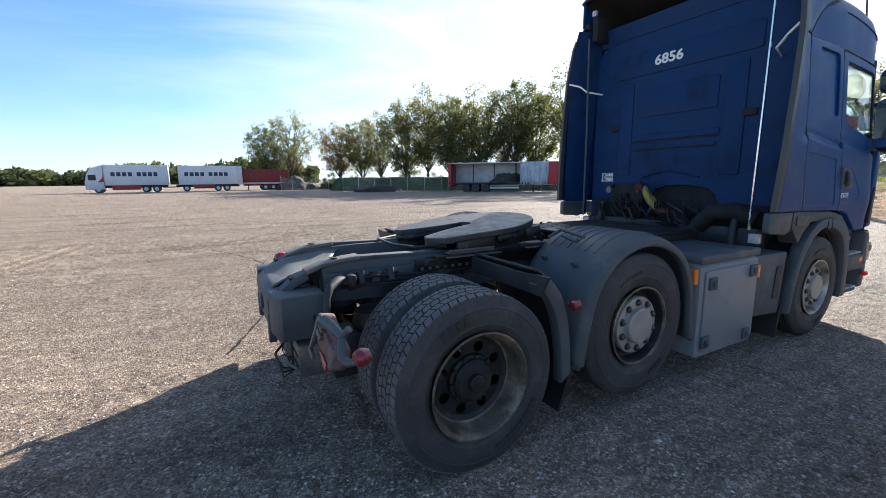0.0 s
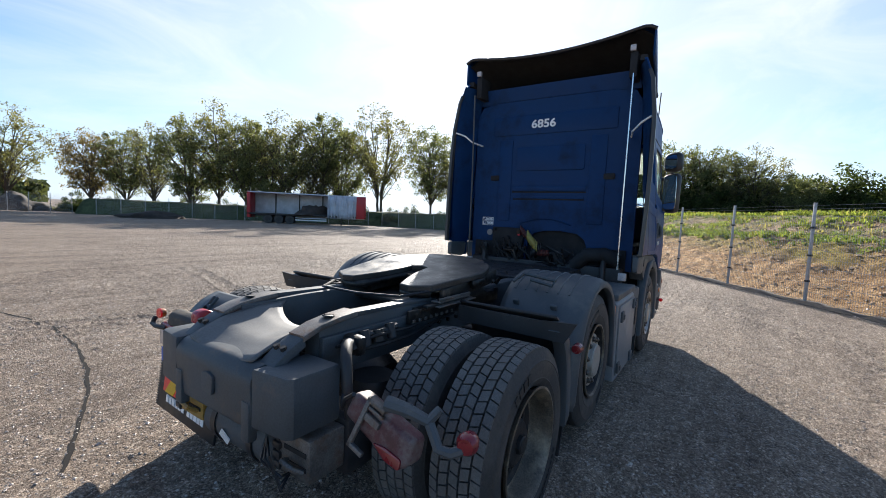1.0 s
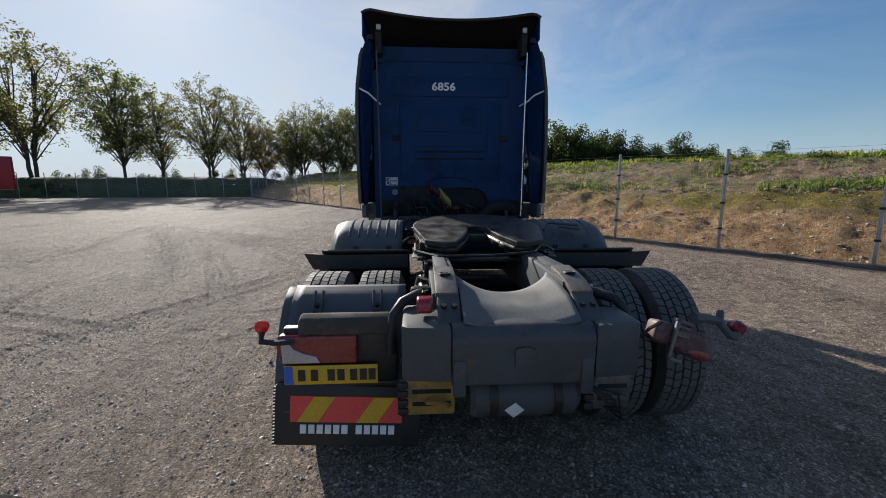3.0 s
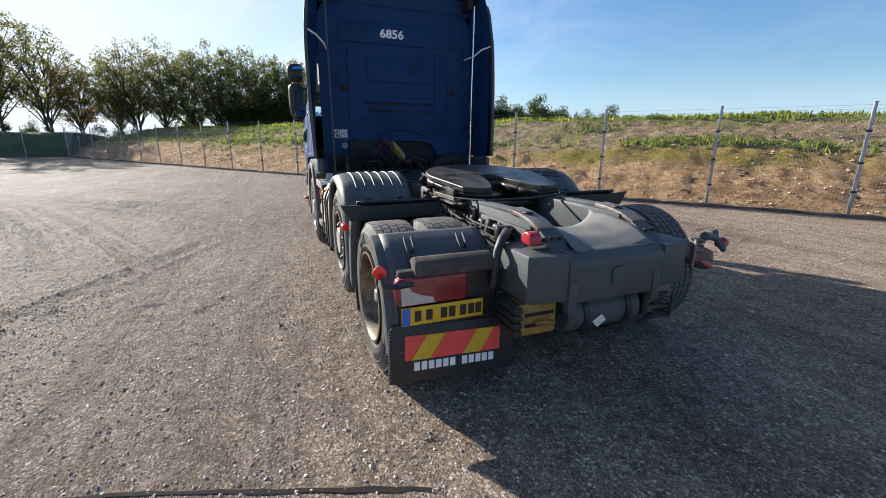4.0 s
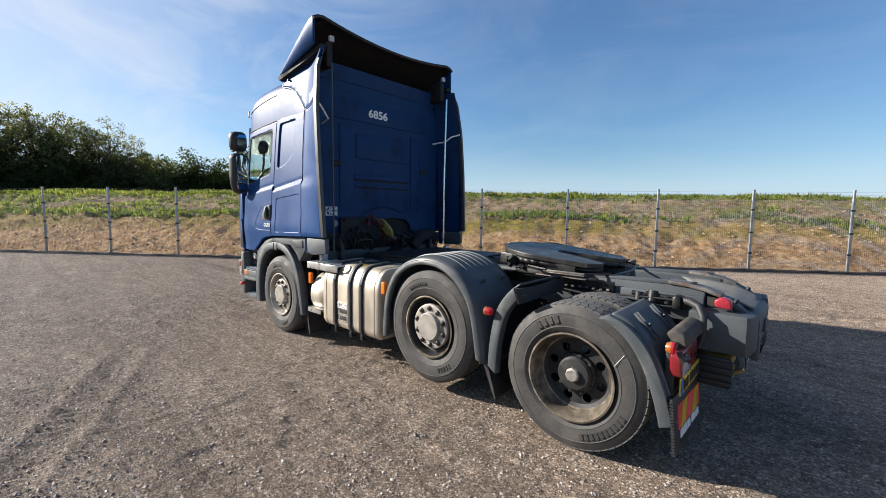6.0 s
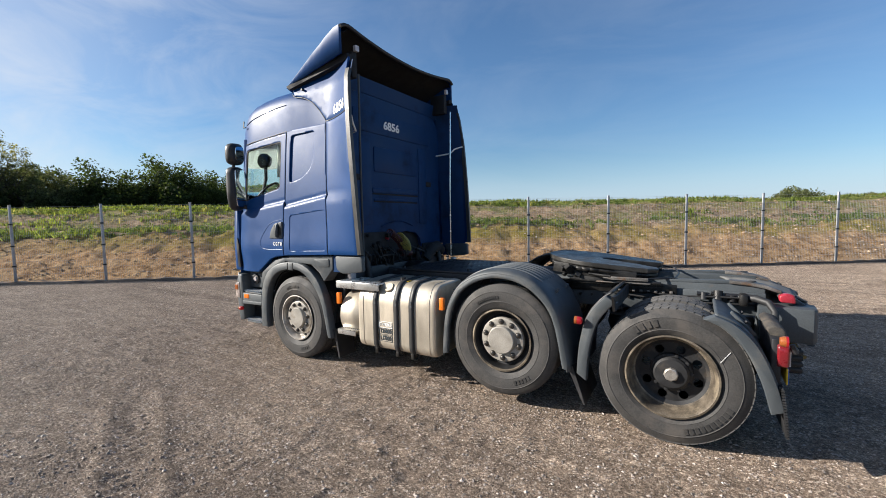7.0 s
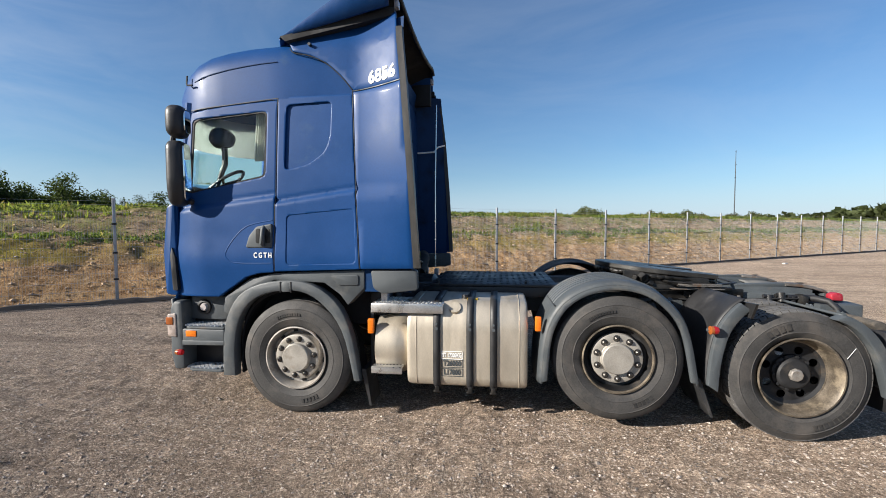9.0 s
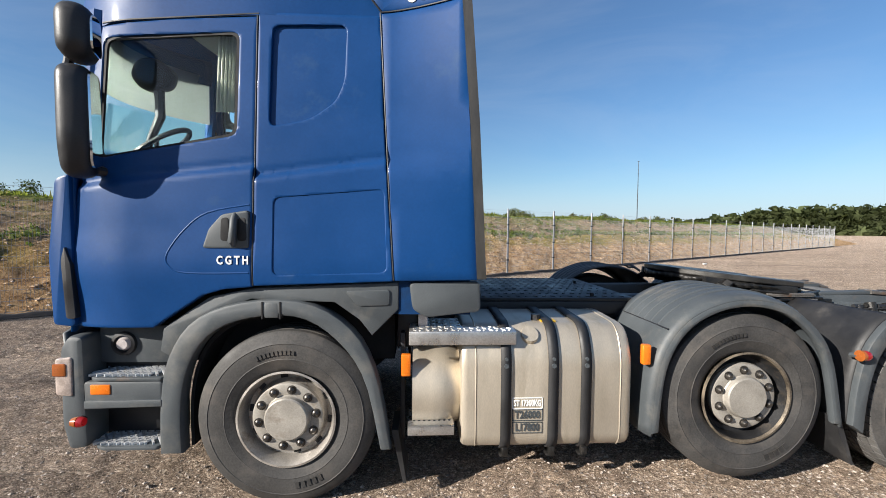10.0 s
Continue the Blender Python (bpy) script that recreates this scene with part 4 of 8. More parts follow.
BUSHES = [bush_kind(1, 3.0, 4.0, HEDGE, 80), bush_kind(2, 3.4, 3.4, HEDGE, 80), bush_kind(4, 2.7, 4.4, HEDGE, 75)]
LOW_BUSH = [bush_kind(7, 1.6, 1.5, LEAVES[0], 36), bush_kind(9, 1.9, 1.2, LEAVES[1], 36)]


def bush(mesh, x, y, z, scale, turn, label, group):
    ob = new("bush", mesh)
    ob.matrix_basis = pose(x, y, z, 0, 0, turn) @ Matrix.Scale(scale, 4)
    return tagged(ob, label, "bush", group)


rnd = random.Random(11)
for i in range(46):
    bear = 86 + i * 0.98
    b = radians(bear)
    far = 46 + rnd.random() * 5
    tall = lerp_table(bear, [(86, 1.1), (96, 1.2), (105, 1.1), (109, 1.4), (114, 1.4), (118, 1.05), (121, 0.95), (124, 0.95), (127, 0.86), (129, 0.7), (131, 0.5)])
    bush(BUSHES[i % 3], -1 + far * math.sin(b), far * math.cos(b), 1.3, tall * (0.88 + 0.24 * rnd.random()), rnd.random() * 360, "dark green hedgerow bush behind the earth bank", "hedge behind the bank")
for i in range(60):
    b = radians(8 + i * 1.35)
    far = np.interp(i * 1.35 + 8, [8, 20, 35, 50, 66, 90], [84, 73, 64, 58, 56, 52]) - 1
    bush((BUSHES + LOW_BUSH)[i % 5], -1.5 + far * math.sin(b), -2 + far * math.cos(b), -0.2, 0.55 + 0.2 * rnd.random(), rnd.random() * 360, "low green undergrowth below the trees at the fence", "undergrowth below the trees")
for i in range(26):
    s = -52 + i * 3.1 + rnd.random() * 2
    p = bank_point(s, 13 + 9 * rnd.random())
    if s < -24:
        bush(LOW_BUSH[i % 2], p.x, p.y, p.z - 0.1, 0.45 + 0.45 * rnd.random(), rnd.random() * 360, "small green bush on top of the earth bank", "bushes on the bank")


bush(bush_kind(12, 1.5, 3.6, HEDGE, 40), 41.2, -38.9, 2.0, 1.05, 0, "lone round green bush beyond the earth bank", "hedge behind the bank")


def blades(name, label, mat, spots, tall, per, seed):
    rnd = random.Random(seed)
    co, faces = [], []
    for p, sc in spots:
        for _ in range(per):
            a, r = rnd.random() * 6.283, rnd.random() * 0.16
            b = p + Vector((math.cos(a) * r, math.sin(a) * r, -0.02))
            h = tall * sc * (0.5 + rnd.random())
            t = rnd.random() * 6.283
            w = Vector((math.cos(t), math.sin(t), 0)) * (0.012 + 0.022 * rnd.random())
            tip = b + Vector((rnd.gauss(0, 0.35) * h, rnd.gauss(0, 0.35) * h, h))
            i = len(co)
            co += [b - w, b + w, b.lerp(tip, 0.6) + w * 1.2, tip]
            faces += [(i, i + 1, i + 2), (i, i + 2, i + 3)]
    me = bpy.data.meshes.new(name)
    me.from_pydata([tuple(c) for c in co], [], faces)
    me.materials.append(mat)
    tagged(new(name, me), label, "grass", kind="stuff")


def grass_spots(n, seed, lo, hi, need):
    rnd = random.Random(seed)
    out = []
    while len(out) < n:
        s = -50 + 100 * rnd.random() ** 1.0
        o = lo + (hi - lo) * rnd.random()
        g = noise.noise(Vector((s * 0.22, o * 0.5, 40))) + 0.35 * noise.noise(Vector((s * 0.9, o * 1.4, 12)))
        wet = g + (o - 7.6) * 0.16 + (0.75 if 3.1 < o < 4.1 else 0.0) + max(0.0, (s - 5) * 0.02)
        if wet > need:
            out.append((bank_point(s, o), 0.6 + 0.8 * rnd.random()))
    return out


blades("grass", "green weeds and grass on the upper earth bank", GRASS, grass_spots(13000, 1, 3.0, 14, 0.08), 0.13, 8, 2)
blades("dry_grass", "yellow dry grass tufts on the earth bank", STRAW, grass_spots(1700, 5, 3.0, 13, -0.2), 0.16, 5, 6)


def weed_clumps():
    """Leafy weeds in ragged strips along the ledge and the crest of the bank."""
    rnd = random.Random(23)
    out = []
    while len(out) < 2300:
        s, crest = -48 + 82 * rnd.random(), rnd.random() < 0.3
        o = rnd.uniform(6.6, 9.5) if crest else rnd.gauss(4.0, 0.5)
        lush = 0.3 * min(1.0, max(0.0, (s - 4) / 8))
        g = noise.noise(Vector((s * 0.2, 5 if crest else 0, 60))) + 0.5 * noise.noise(Vector((s * 0.9, o, 61))) + lush
        if g > (0.02 if crest else 0.08):
            r = 0.07 + 0.12 * rnd.random()
            out.append((bank_point(s, o) + Vector((0, 0, r * 0.4)), r, int(14 + 110 * r)))
    return out


tagged(new("weeds", leaves_mesh("weeds", WEED, weed_clumps(), 0.033, 24, 0.75)), "leafy green weeds along the ledge and crest of the bank", "weeds", kind="stuff")


def stones(name, label, mat, places, seed):
    """Small angular stones lying on a surface, one mesh."""
    rnd = random.Random(seed)
    co, faces = [], []
    lift = ground_z([p.x for p, r in places], [p.y for p, r in places])
    for (p, r), up in zip(places, lift):
        p = p + Vector((0, 0, float(up)))
        t = rnd.random() * 6.283
        a = [Vector((math.cos(t + k * 1.571) * r * (0.7 + 0.6 * rnd.random()), math.sin(t + k * 1.571) * r * (0.7 + 0.6 * rnd.random()), r * 0.15 * rnd.random())) for k in range(4)]
        i = len(co)
        co += [p + q for q in a] + [p + Vector((rnd.gauss(0, 0.2) * r, rnd.gauss(0, 0.2) * r, r * (0.35 + 0.5 * rnd.random()))), p + Vector((0, 0, -r * 0.4))]
        for k in range(4):
            faces += [(i + k, i + (k + 1) % 4, i + 4), (i + (k + 1) % 4, i + k, i + 5)]
    me = bpy.data.meshes.new(name)
    me.from_pydata([tuple(c) for c in co], [], faces)
    me.materials.append(mat)
    tagged(new(name, me), label, "stones", kind="stuff")


def yard_stones():
    rnd = random.Random(77)
    out = []
    for _ in range(72000):
        x, y = 0.8 + rnd.gauss(0, 4.6), 1.3 + rnd.gauss(0, 4.3)
        out.append((Vector((x, y, 0.001)), 0.004 + 0.0105 * rnd.random() ** 2.5))
    for _ in range(500):
        x, y = 2.0 + rnd.gauss(0, 7), 1.0 + rnd.gauss(0, 7)
        out.append((Vector((x, y, 0.001)), 0.012 + 0.014 * rnd.random()))
    return out


stones("gravel", "loose pale stone chips on the yard", STONE, yard_stones(), 3)
rnd = random.Random(9)
stones("bank_rubble", "stones and clods in the sandy bank face", RUBBLE, [(bank_point(-45 + 85 * rnd.random(), 0.35 + 7 * rnd.random() ** 1.2), 0.015 + 0.055 * rnd.random() ** 4) for _ in range(18000)], 4)

stones("bank_pebbles", "small pale stones in the bank face", STONE, [(bank_point(-45 + 85 * rnd.random(), 0.35 + 5 * rnd.random()), 0.012 + 0.04 * rnd.random() ** 4) for _ in range(5000)], 14)


def crumb_tracks():
    """Dark crumbs of planings pushed up along wheel tracks."""
    rnd = random.Random(31)
    out = []
    for x0, y0, ang, length, bend in TRACKS:
        for _ in range(int(length * 120)):
            t = rnd.random() * length
            a = radians(ang)
            w = rnd.choice((-1, 1)) * rnd.gauss(0.19, 0.13)
            off = 0.5 * bend * t * t
            x, y = x0 + t * math.cos(a) - off * math.sin(a), y0 + t * math.sin(a) + off * math.cos(a)
            out.append((Vector((x - w * math.sin(a), y + w * math.cos(a), 0.001)), 0.004 + 0.013 * rnd.random() ** 2.5))
    return out


stones("crumbs", "dark crumbs of asphalt along the wheel tracks", CRUMB, crumb_tracks(), 8)


def joint_line():
    """A thin dark curved joint in the yard surface."""
    line = smooth_line([(-2.6, 9.9), (-1.3, 8.1), (-0.57, 6.35), (-0.36, 5.1), (-0.40, 4.0), (-0.53, 3.2), (-0.72, 2.45), (-0.92, 1.9), (-1.18, 1.22)], 60)
    bm = bmesh.new()
    rnd = random.Random(6)
    last = None
    for i, (x, y) in enumerate(line):
        a, b = Vector(line[max(0, i - 1)]), Vector(line[min(60, i + 1)])
        n = Vector((-(b - a).y, (b - a).x)).normalized() * (0.008 + 0.009 * rnd.random())
        o = rnd.gauss(0, 0.008)
        zz = float(ground_z([x], [y])[0]) + 0.004
        row = [bm.verts.new((x + n.x + o, y + n.y + o, zz)), bm.verts.new((x - n.x + o, y - n.y + o, zz))]
        if last:
            bm.faces.new((last[0], last[1], row[1], row[0]))
        last = row
    tagged(new("surface_joint", finish("surface_joint", bm, CRACK)), "thin dark curved joint in the yard surface", "joint", kind="structure")


joint_line()


# ---- far distance ----
def far_wood(label, bear0, bear1, far, height, seed, rough=1.0):
    """A distant wooded ridge of many clumps with an uneven outline."""
    rnd = random.Random(seed)
    bm = bmesh.new()
    n = int((bear1 - bear0) * far / 160)
    for i in range(n):
        t = i / n
        b = radians(bear0 + (bear1 - bear0) * (t + rnd.random() / n))
        env = height(t)
        for k in range(9):
            d = far * (1 + 0.10 * rnd.random())
            z = env * rnd.random()
            leaf_cloud(bm, rnd, Vector((d * math.sin(b), d * math.cos(b), z)), far * 0.012 * rough, 26, far * 0.0055, 0.8)
        d = far * 1.03
        w = far * 0.012
        p = Vector((d * math.sin(b), d * math.cos(b), 0))
        side = Vector((math.cos(b), -math.sin(b), 0)) * w
        bm.faces.new([bm.verts.new(q) for q in (p - side, p + side, p + side + Vector((0, 0, env * 0.92)), p - side + Vector((0, 0, env * 0.92)))])
    ob = new("far_wood", finish("far_wood", bm, FARWOOD, 180))
    tagged(ob, label, "woods", kind="stuff")


far_wood("hazy distant woods beyond the yard", -45, 12, 260, lambda t: 9 + 3 * math.sin(t * 9) + 1.5 * math.sin(t * 31), 50)
far_wood("distant wooded hill beyond the fenced bank", 203, 262, 330, lambda t: 17 * math.sin(min(1.0, t * 1.5) * 1.57) + 1.2 * math.sin(t * 26) + 3, 51)


def mast():
    root = thing("radio_mast", "thin grey radio mast far beyond the bank", "mast")
    d = Vector((-0.454, -0.878, 0)).normalized() * 120
    bm = bmesh.new()
    tube(bm, [(d.x, d.y, -1), (d.x, d.y, 12), (d.x, d.y, 20.5)], [0.13, 0.11, 0.06], 8)
    part("pole", bm, FRAME, root)
    bm = bmesh.new()
    for z in (14, 17, 20.3):
        box(bm, (d.x - 0.16, d.y - 0.16, z), (d.x + 0.16, d.y + 0.16, z + 0.1))
    part("collar", bm, FRAME, root)


mast()


# ---- the parked lorries and trailers far across the yard ----
def far_wheel(bm_t, bm_r, x, y, z=0.5):
    lathe(bm_t, [(0.28, -0.15), (0.5, -0.15), (0.5, 0.15), (0.28, 0.15)], 20, (x, y, z), True)
    lathe(bm_r, [(0.0, -0.17), (0.28, -0.16), (0.28, 0.16), (0.0, 0.17)], 16, (x, y, z))


def box_body(root, x0, x1, z0, z1, w, bars):
    """A white box body with panel frames and the plain navy bars of its sign, facing -y."""
    part("box_body", box(bmesh.new(), (x0, -w / 2, z0), (x1, w / 2, z1), 0.05), LORRY_WHITE, root)
    for x in (x0, x1 - 0.12):
        part("corner_post", box(bmesh.new(), (x - 0.01, -w / 2 - 0.012, z0 - 0.02), (x + 0.13, -w / 2 + 0.1, z1 + 0.02), 0.01), GALV, root)
    cw = (x1 - x0) * 0.8 / 9.2
    for i, px in enumerate((0, 1, 2, 3, 4.6, 5.6, 6.6, 7.6)):
        xa = x0 + (x1 - x0) * 0.1 + px * cw
        part("sign_bar", box(bmesh.new(), (xa, -w / 2 - 0.008, 2.42), (xa + cw * 0.74, -w / 2 - 0.001, 3.02)), LORRY_NAVY, root, "plain navy sign bar")


def rigid_lorry(m):
    root = thing("box_lorry", "white box lorry with red side skirt and navy sign bars", "lorry", "lorries across the yard", m=m)
    box_body(root, 2.3, 10.2, 1.1, 4.1, 2.5, 8)
    bm = bmesh.new()
    prism(bm, rounded([(0.05, 0.5), (0.0, 1.5), (0.25, 2.6), (0.8, 3.6), (2.2, 4.05), (2.2, 0.5)], 0.15), -1.22, 1.22, bevel=0.08)
    part("cab", bm, LORRY_WHITE, root)
    part("side_window", box(bmesh.new(), (0.45, -1.235, 1.85), (1.35, -1.2, 2.65), 0.01), BLACK, root, "dark side window")
    part("windscreen", box(bmesh.new(), (0.0, -1.1, 1.8), (0.22, 1.1, 2.6), 0.03), BLACK, root)
    part("mirror", box(bmesh.new(), (-0.05, -1.5, 1.9), (0.1, -1.25, 2.6), 0.03), BLACK, root)
    part("red_flash", prism(bmesh.new(), [(1.5, 1.55), (2.2, 1.6), (2.28, 3.1), (2.1, 2.2)], -1.245, -1.225), LORRY_RED, root, "red stripe")
    part("side_skirt", box(bmesh.new(), (3.1, -1.2, 0.42), (6.6, -1.14, 1.05), 0.02), LORRY_RED, root, "red side skirt")
    part("chassis", box(bmesh.new(), (1.0, -0.5, 0.7), (10.0, 0.5, 1.08), 0.02), BLACK, root)
    for x in (1.5, 7.2, 8.55):
      for yy in (-1.05, 1.05):
        bt, br = bmesh.new(), bmesh.new()
        far_wheel(bt, br, x, yy)
        t = part("tyre", bt, RUBBER, root)
        part("rim", br, GALV, t)
    return root


def drawbar_trailer(m):
    root = thing("box_trailer", "white box trailer with navy sign, parked behind the lorry", "trailer", "lorries across the yard", m=m)
    box_body(root, 0.6, 9.0, 1.1, 4.05, 2.5, 8)
    part("rear_frame", box(bmesh.new(), (9.0, -1.24, 1.0), (9.7, 1.24, 4.05), 0.03), GALV, root)
    part("side_skirt", box(bmesh.new(), (2.6, -1.2, 0.45), (5.6, -1.14, 1.05), 0.02), LORRY_RED, root, "red side skirt")
    part("chassis", box(bmesh.new(), (0.2, -0.5, 0.7), (9.2, 0.5, 1.08), 0.02), BLACK, root)
    part("drawbar", box(bmesh.new(), (-1.6, -0.1, 0.65), (0.6, 0.1, 0.8), 0.02), BLACK, root)
    for x in (1.6, 6.0, 7.3):
      for yy in (-1.05, 1.05):
        bt, br = bmesh.new(), bmesh.new()
        far_wheel(bt, br, x, yy)
        t = part("tyre", bt, RUBBER, root)
        part("rim", br, GALV, t)
    return root


def red_trailer(m):
    root = thing("tipper_trailer", "faded dark red trailer parked beside a soil heap", "trailer", m=m)
    bm = bmesh.new()
    box(bm, (0, -1.25, 1.35), (7.6, 1.25, 3.55), 0.04)
    part("body", bm, TRAILER_RED, root)
    for i in range(9):
        part("stake", box(bmesh.new(), (0.2 + i * 0.9, -1.31, 1.35), (0.3 + i * 0.9, -1.245, 3.55), 0.01), TRAILER_RED, root)
    part("side_rail", box(bmesh.new(), (0, -1.3, 1.05), (7.6, -1.2, 1.3), 0.02), GALV, root, "pale side rail")
    part("chassis", box(bmesh.new(), (0.3, -0.5, 0.75), (7.4, 0.5, 1.3), 0.02), LORRY_RED, root)
    for x in (3.6, 4.9, 6.2):
      for yy in (-1.05, 1.05):
        bt, br = bmesh.new(), bmesh.new()
        far_wheel(bt, br, x, yy)
        t = part("tyre", bt, RUBBER, root)
        part("rim", br, GALV, t)
    part("landing_leg", box(bmesh.new(), (0.8, -0.9, 0.0), (0.95, -0.75, 1.1), 0.01), BLACK, root)


LY = 76.0
rigid_lorry(pose(-17.2, LY, 0, 0, 0, 1))
drawbar_trailer(pose(-6.3, LY, 0, 0, 0, 1))
red_trailer(pose(3.4, LY + 1.5, 0, 0, 0, 6))


def open_trailer(m):
    """A curtainsider with its curtain drawn back, seen from its open side (-y)."""
    L_, H, W = 13.2, 3.55, 2.5
    root = thing("curtainsider_trailer", "old red curtainsider trailer with its grey curtain drawn back", "trailer", m=m)
    part("floor_deck", box(bmesh.new(), (0, -W / 2, 0.95), (L_, W / 2, 1.15), 0.02), GREASE, root)
    part("roof_panel", box(bmesh.new(), (0, -W / 2, H - 0.12), (L_, W / 2, H), 0.02), CURTAIN_W, root)
    part("headboard", box(bmesh.new(), (0, -W / 2, 0.6), (0.35, W / 2, H), 0.03), LORRY_RED, root, "red end wall")
    part("tail_door", box(bmesh.new(), (L_ - 0.1, -W / 2, 0.9), (L_, W / 2, H), 0.02), LORRY_RED, root, "red tail door")
    part("far_curtain", box(bmesh.new(), (0.35, W / 2 - 0.05, 0.8), (L_ - 0.1, W / 2, H - 0.1), 0.01), CURTAIN_W, root, "grey far curtain")
    for i in range(4):
        x = 2.6 + 2.7 * i
        part("roof_post", box(bmesh.new(), (x, W / 2 - 0.16, 1.1), (x + 0.12, W / 2 - 0.055, H - 0.1), 0.01), GREASE, root)
    bm = bmesh.new()
    last = None
    for i in range(80):
        x = 8.8 + 3.3 * i / 79
        y = -W / 2 - 0.02 + 0.09 * math.sin(i * 1.15) * (0.6 + 0.4 * math.sin(i * 0.37))
        row = [bm.verts.new((x + 0.05 * math.sin(i * 0.8) * k, y + 0.03 * k * math.sin(i * 0.9), H - 0.08 - k * (H - 0.95 - 0.08 * math.sin(i * 0.5)) / 4)) for k in range(5)]
        if last:
            for k in range(4):
                bm.faces.new((last[k], last[k + 1], row[k + 1], row[k]))
        last = row
    cu = part("gathered_curtain", bm, CURTAIN_W, root, "grey-white gathered curtain", 180)
    sol = cu.modifiers.new("thick", "SOLIDIFY")
    sol.thickness = 0.012
    part("red_curtain", box(bmesh.new(), (12.1, -W / 2 - 0.05, 0.9), (L_ - 0.12, -W / 2 + 0.02, H - 0.05), 0.02), LORRY_RED, root, "red curtain end")
    part("side_guard", box(bmesh.new(), (5.2, -W / 2, 0.42), (8.7, -W / 2 + 0.06, 0.56), 0.01), WHITE, root, "white side guard rail")
    part("side_guard", box(bmesh.new(), (5.2, -W / 2, 0.68), (8.7, -W / 2 + 0.06, 0.78), 0.01), GALV, root)
    for x in (2.2, 3.4, 4.6):
      for yy in (-1.0, 1.0):
        bt, br = bmesh.new(), bmesh.new()
        far_wheel(bt, br, x, yy)
        t = part("tyre", bt, RUBBER, root)
        part("rim", br, GREASE, t)
    part("landing_leg", box(bmesh.new(), (10.3, -0.9, 0.0), (10.45, -0.75, 0.95), 0.01), GREASE, root)
    return root


tl, tr = Vector((25.6, 43.6)), Vector((34.9, 34.4))
ang = math.degrees(math.atan2(tr.y - tl.y, tr.x - tl.x))
open_trailer(pose(tl.x, tl.y, 0, 0, 0, ang))


def heap(name, label, x, y, z, sx, sy, h, seed):
    bm = bmesh.new()
    bmesh.ops.create_icosphere(bm, subdivisions=4, radius=1)
    for v in bm.verts:
        n = noise.noise(v.co * 1.6 + Vector((seed, 0, 0))) * 0.35 + noise.noise(v.co * 5 + Vector((seed, 3, 0))) * 0.12
        v.co = v.co * (1 + n)
        v.co = Vector((v.co.x * sx, v.co.y * sy, max(-0.05, v.co.z) * h * (1 - 0.25 * abs(v.co.x))))
    ob = new(name, finish(name, bm, HEAP, 180))
    ob.matrix_basis = pose(x, y, z)
    tagged(ob, label, "heap")


heap("soil_heap", "dark heap of soil beside the red trailer", 11.8, 73.0, 0, 3.4, 2.0, 2.0, 1)
heap("soil_heap", "brown heap lying on the open trailer's deck", 30.9, 38.5, 1.15, 2.6, 0.9, 1.25, 2)
heap("branch_heap", "low dark heap of branches and rubble by the fence", 18.4, 50.5, 0, 3.6, 1.6, 0.8, 3)
lit = new("litter", finish("litter", box(bmesh.new(), (-0.14, -0.05, 0), (0.14, 0.05, 0.05), 0.02), LITTER))
lit.matrix_basis = pose(-10.5, -15.9, 0, 0, 0, 30)
tagged(lit, "crumpled white paper litter on the yard", "litter")


# ---- the tractor unit ----
truck = thing("tractor_unit", "blue high-roofed three-axle tractor unit with grey chassis, parked on the yard", "truck")


def cab_y(x, z):
    """Half width of the cab side."""
    y = 1.218 - 0.085 * max(0.0, (z - 1.5) / 1.3) ** 1.4
    y += 0.018 * math.exp(-((z - 1.36) / 0.16) ** 2)
    ridge = 1.88 + 0.14 * (4.2 - x) if x < 4.2 else 1.94 - 0.12 * (x - 4.2)
    t = min(1.0, max(0.0, (ridge - z) / 0.035))
    y += 0.02 * t * t * (3 - 2 * t) - 0.012 - 0.006 * math.exp(-((z - ridge - 0.012) / 0.014) ** 2)
    if x > 4.85:
        y -= 0.30 * ((x - 4.85) / 0.42) ** 2 * 0.35
    return y


def defl_y(x, z):
    """Half width of the side deflector behind the cab."""
    t = min(1.0, max(0.0, (3.5 - x) / 0.55))
    t = t ** 1.5
    y = cab_y(3.5, min(z, 2.8)) * (1 - t) + (1.258 + 0.065 * min(1.0, max(0.0, (z - 1.3) / 1.5))) * t
    if z > 2.8:
        y -= 0.03 * min(1.0, (z - 2.8) / 0.45)
    if z > 3.22:
        y -= 0.075 * min(1.0, (z - 3.22) / 0.24)
    return y


DOOR = [(5.19, 1.03), (4.74, 1.035), (4.60, 1.13), (4.47, 1.215), (4.35, 1.25), (4.205, 1.262), (4.200, 2.775), (4.65, 2.745), (5.05, 2.70), (5.125, 2.3), (5.15, 1.95), (5.19, 1.70)]
WINDOW = rounded([(5.055, 1.96), (4.30, 2.10), (4.295, 2.685), (5.035, 2.635)], 0.05)
SLEEPER = [(4.197, 1.268), (3.43, 1.295), (3.49, 2.2), (3.515, 2.80), (3.56, 2.80), (4.192, 2.80)]
BLIND = rounded([(4.125, 2.15), (3.90, 2.20), (3.76, 2.30), (3.71, 2.42), (3.70, 2.745), (4.115, 2.73)], 0.05)
LOCKER = rounded([(4.09, 1.325), (3.465, 1.345), (3.485, 1.81), (4.09, 1.755)], 0.04)
SIDE_LOW = [(3.422, 1.297), (2.955, 1.305), (3.005, 2.18), (3.055, 2.845), (3.507, 2.815), (3.482, 2.2)]
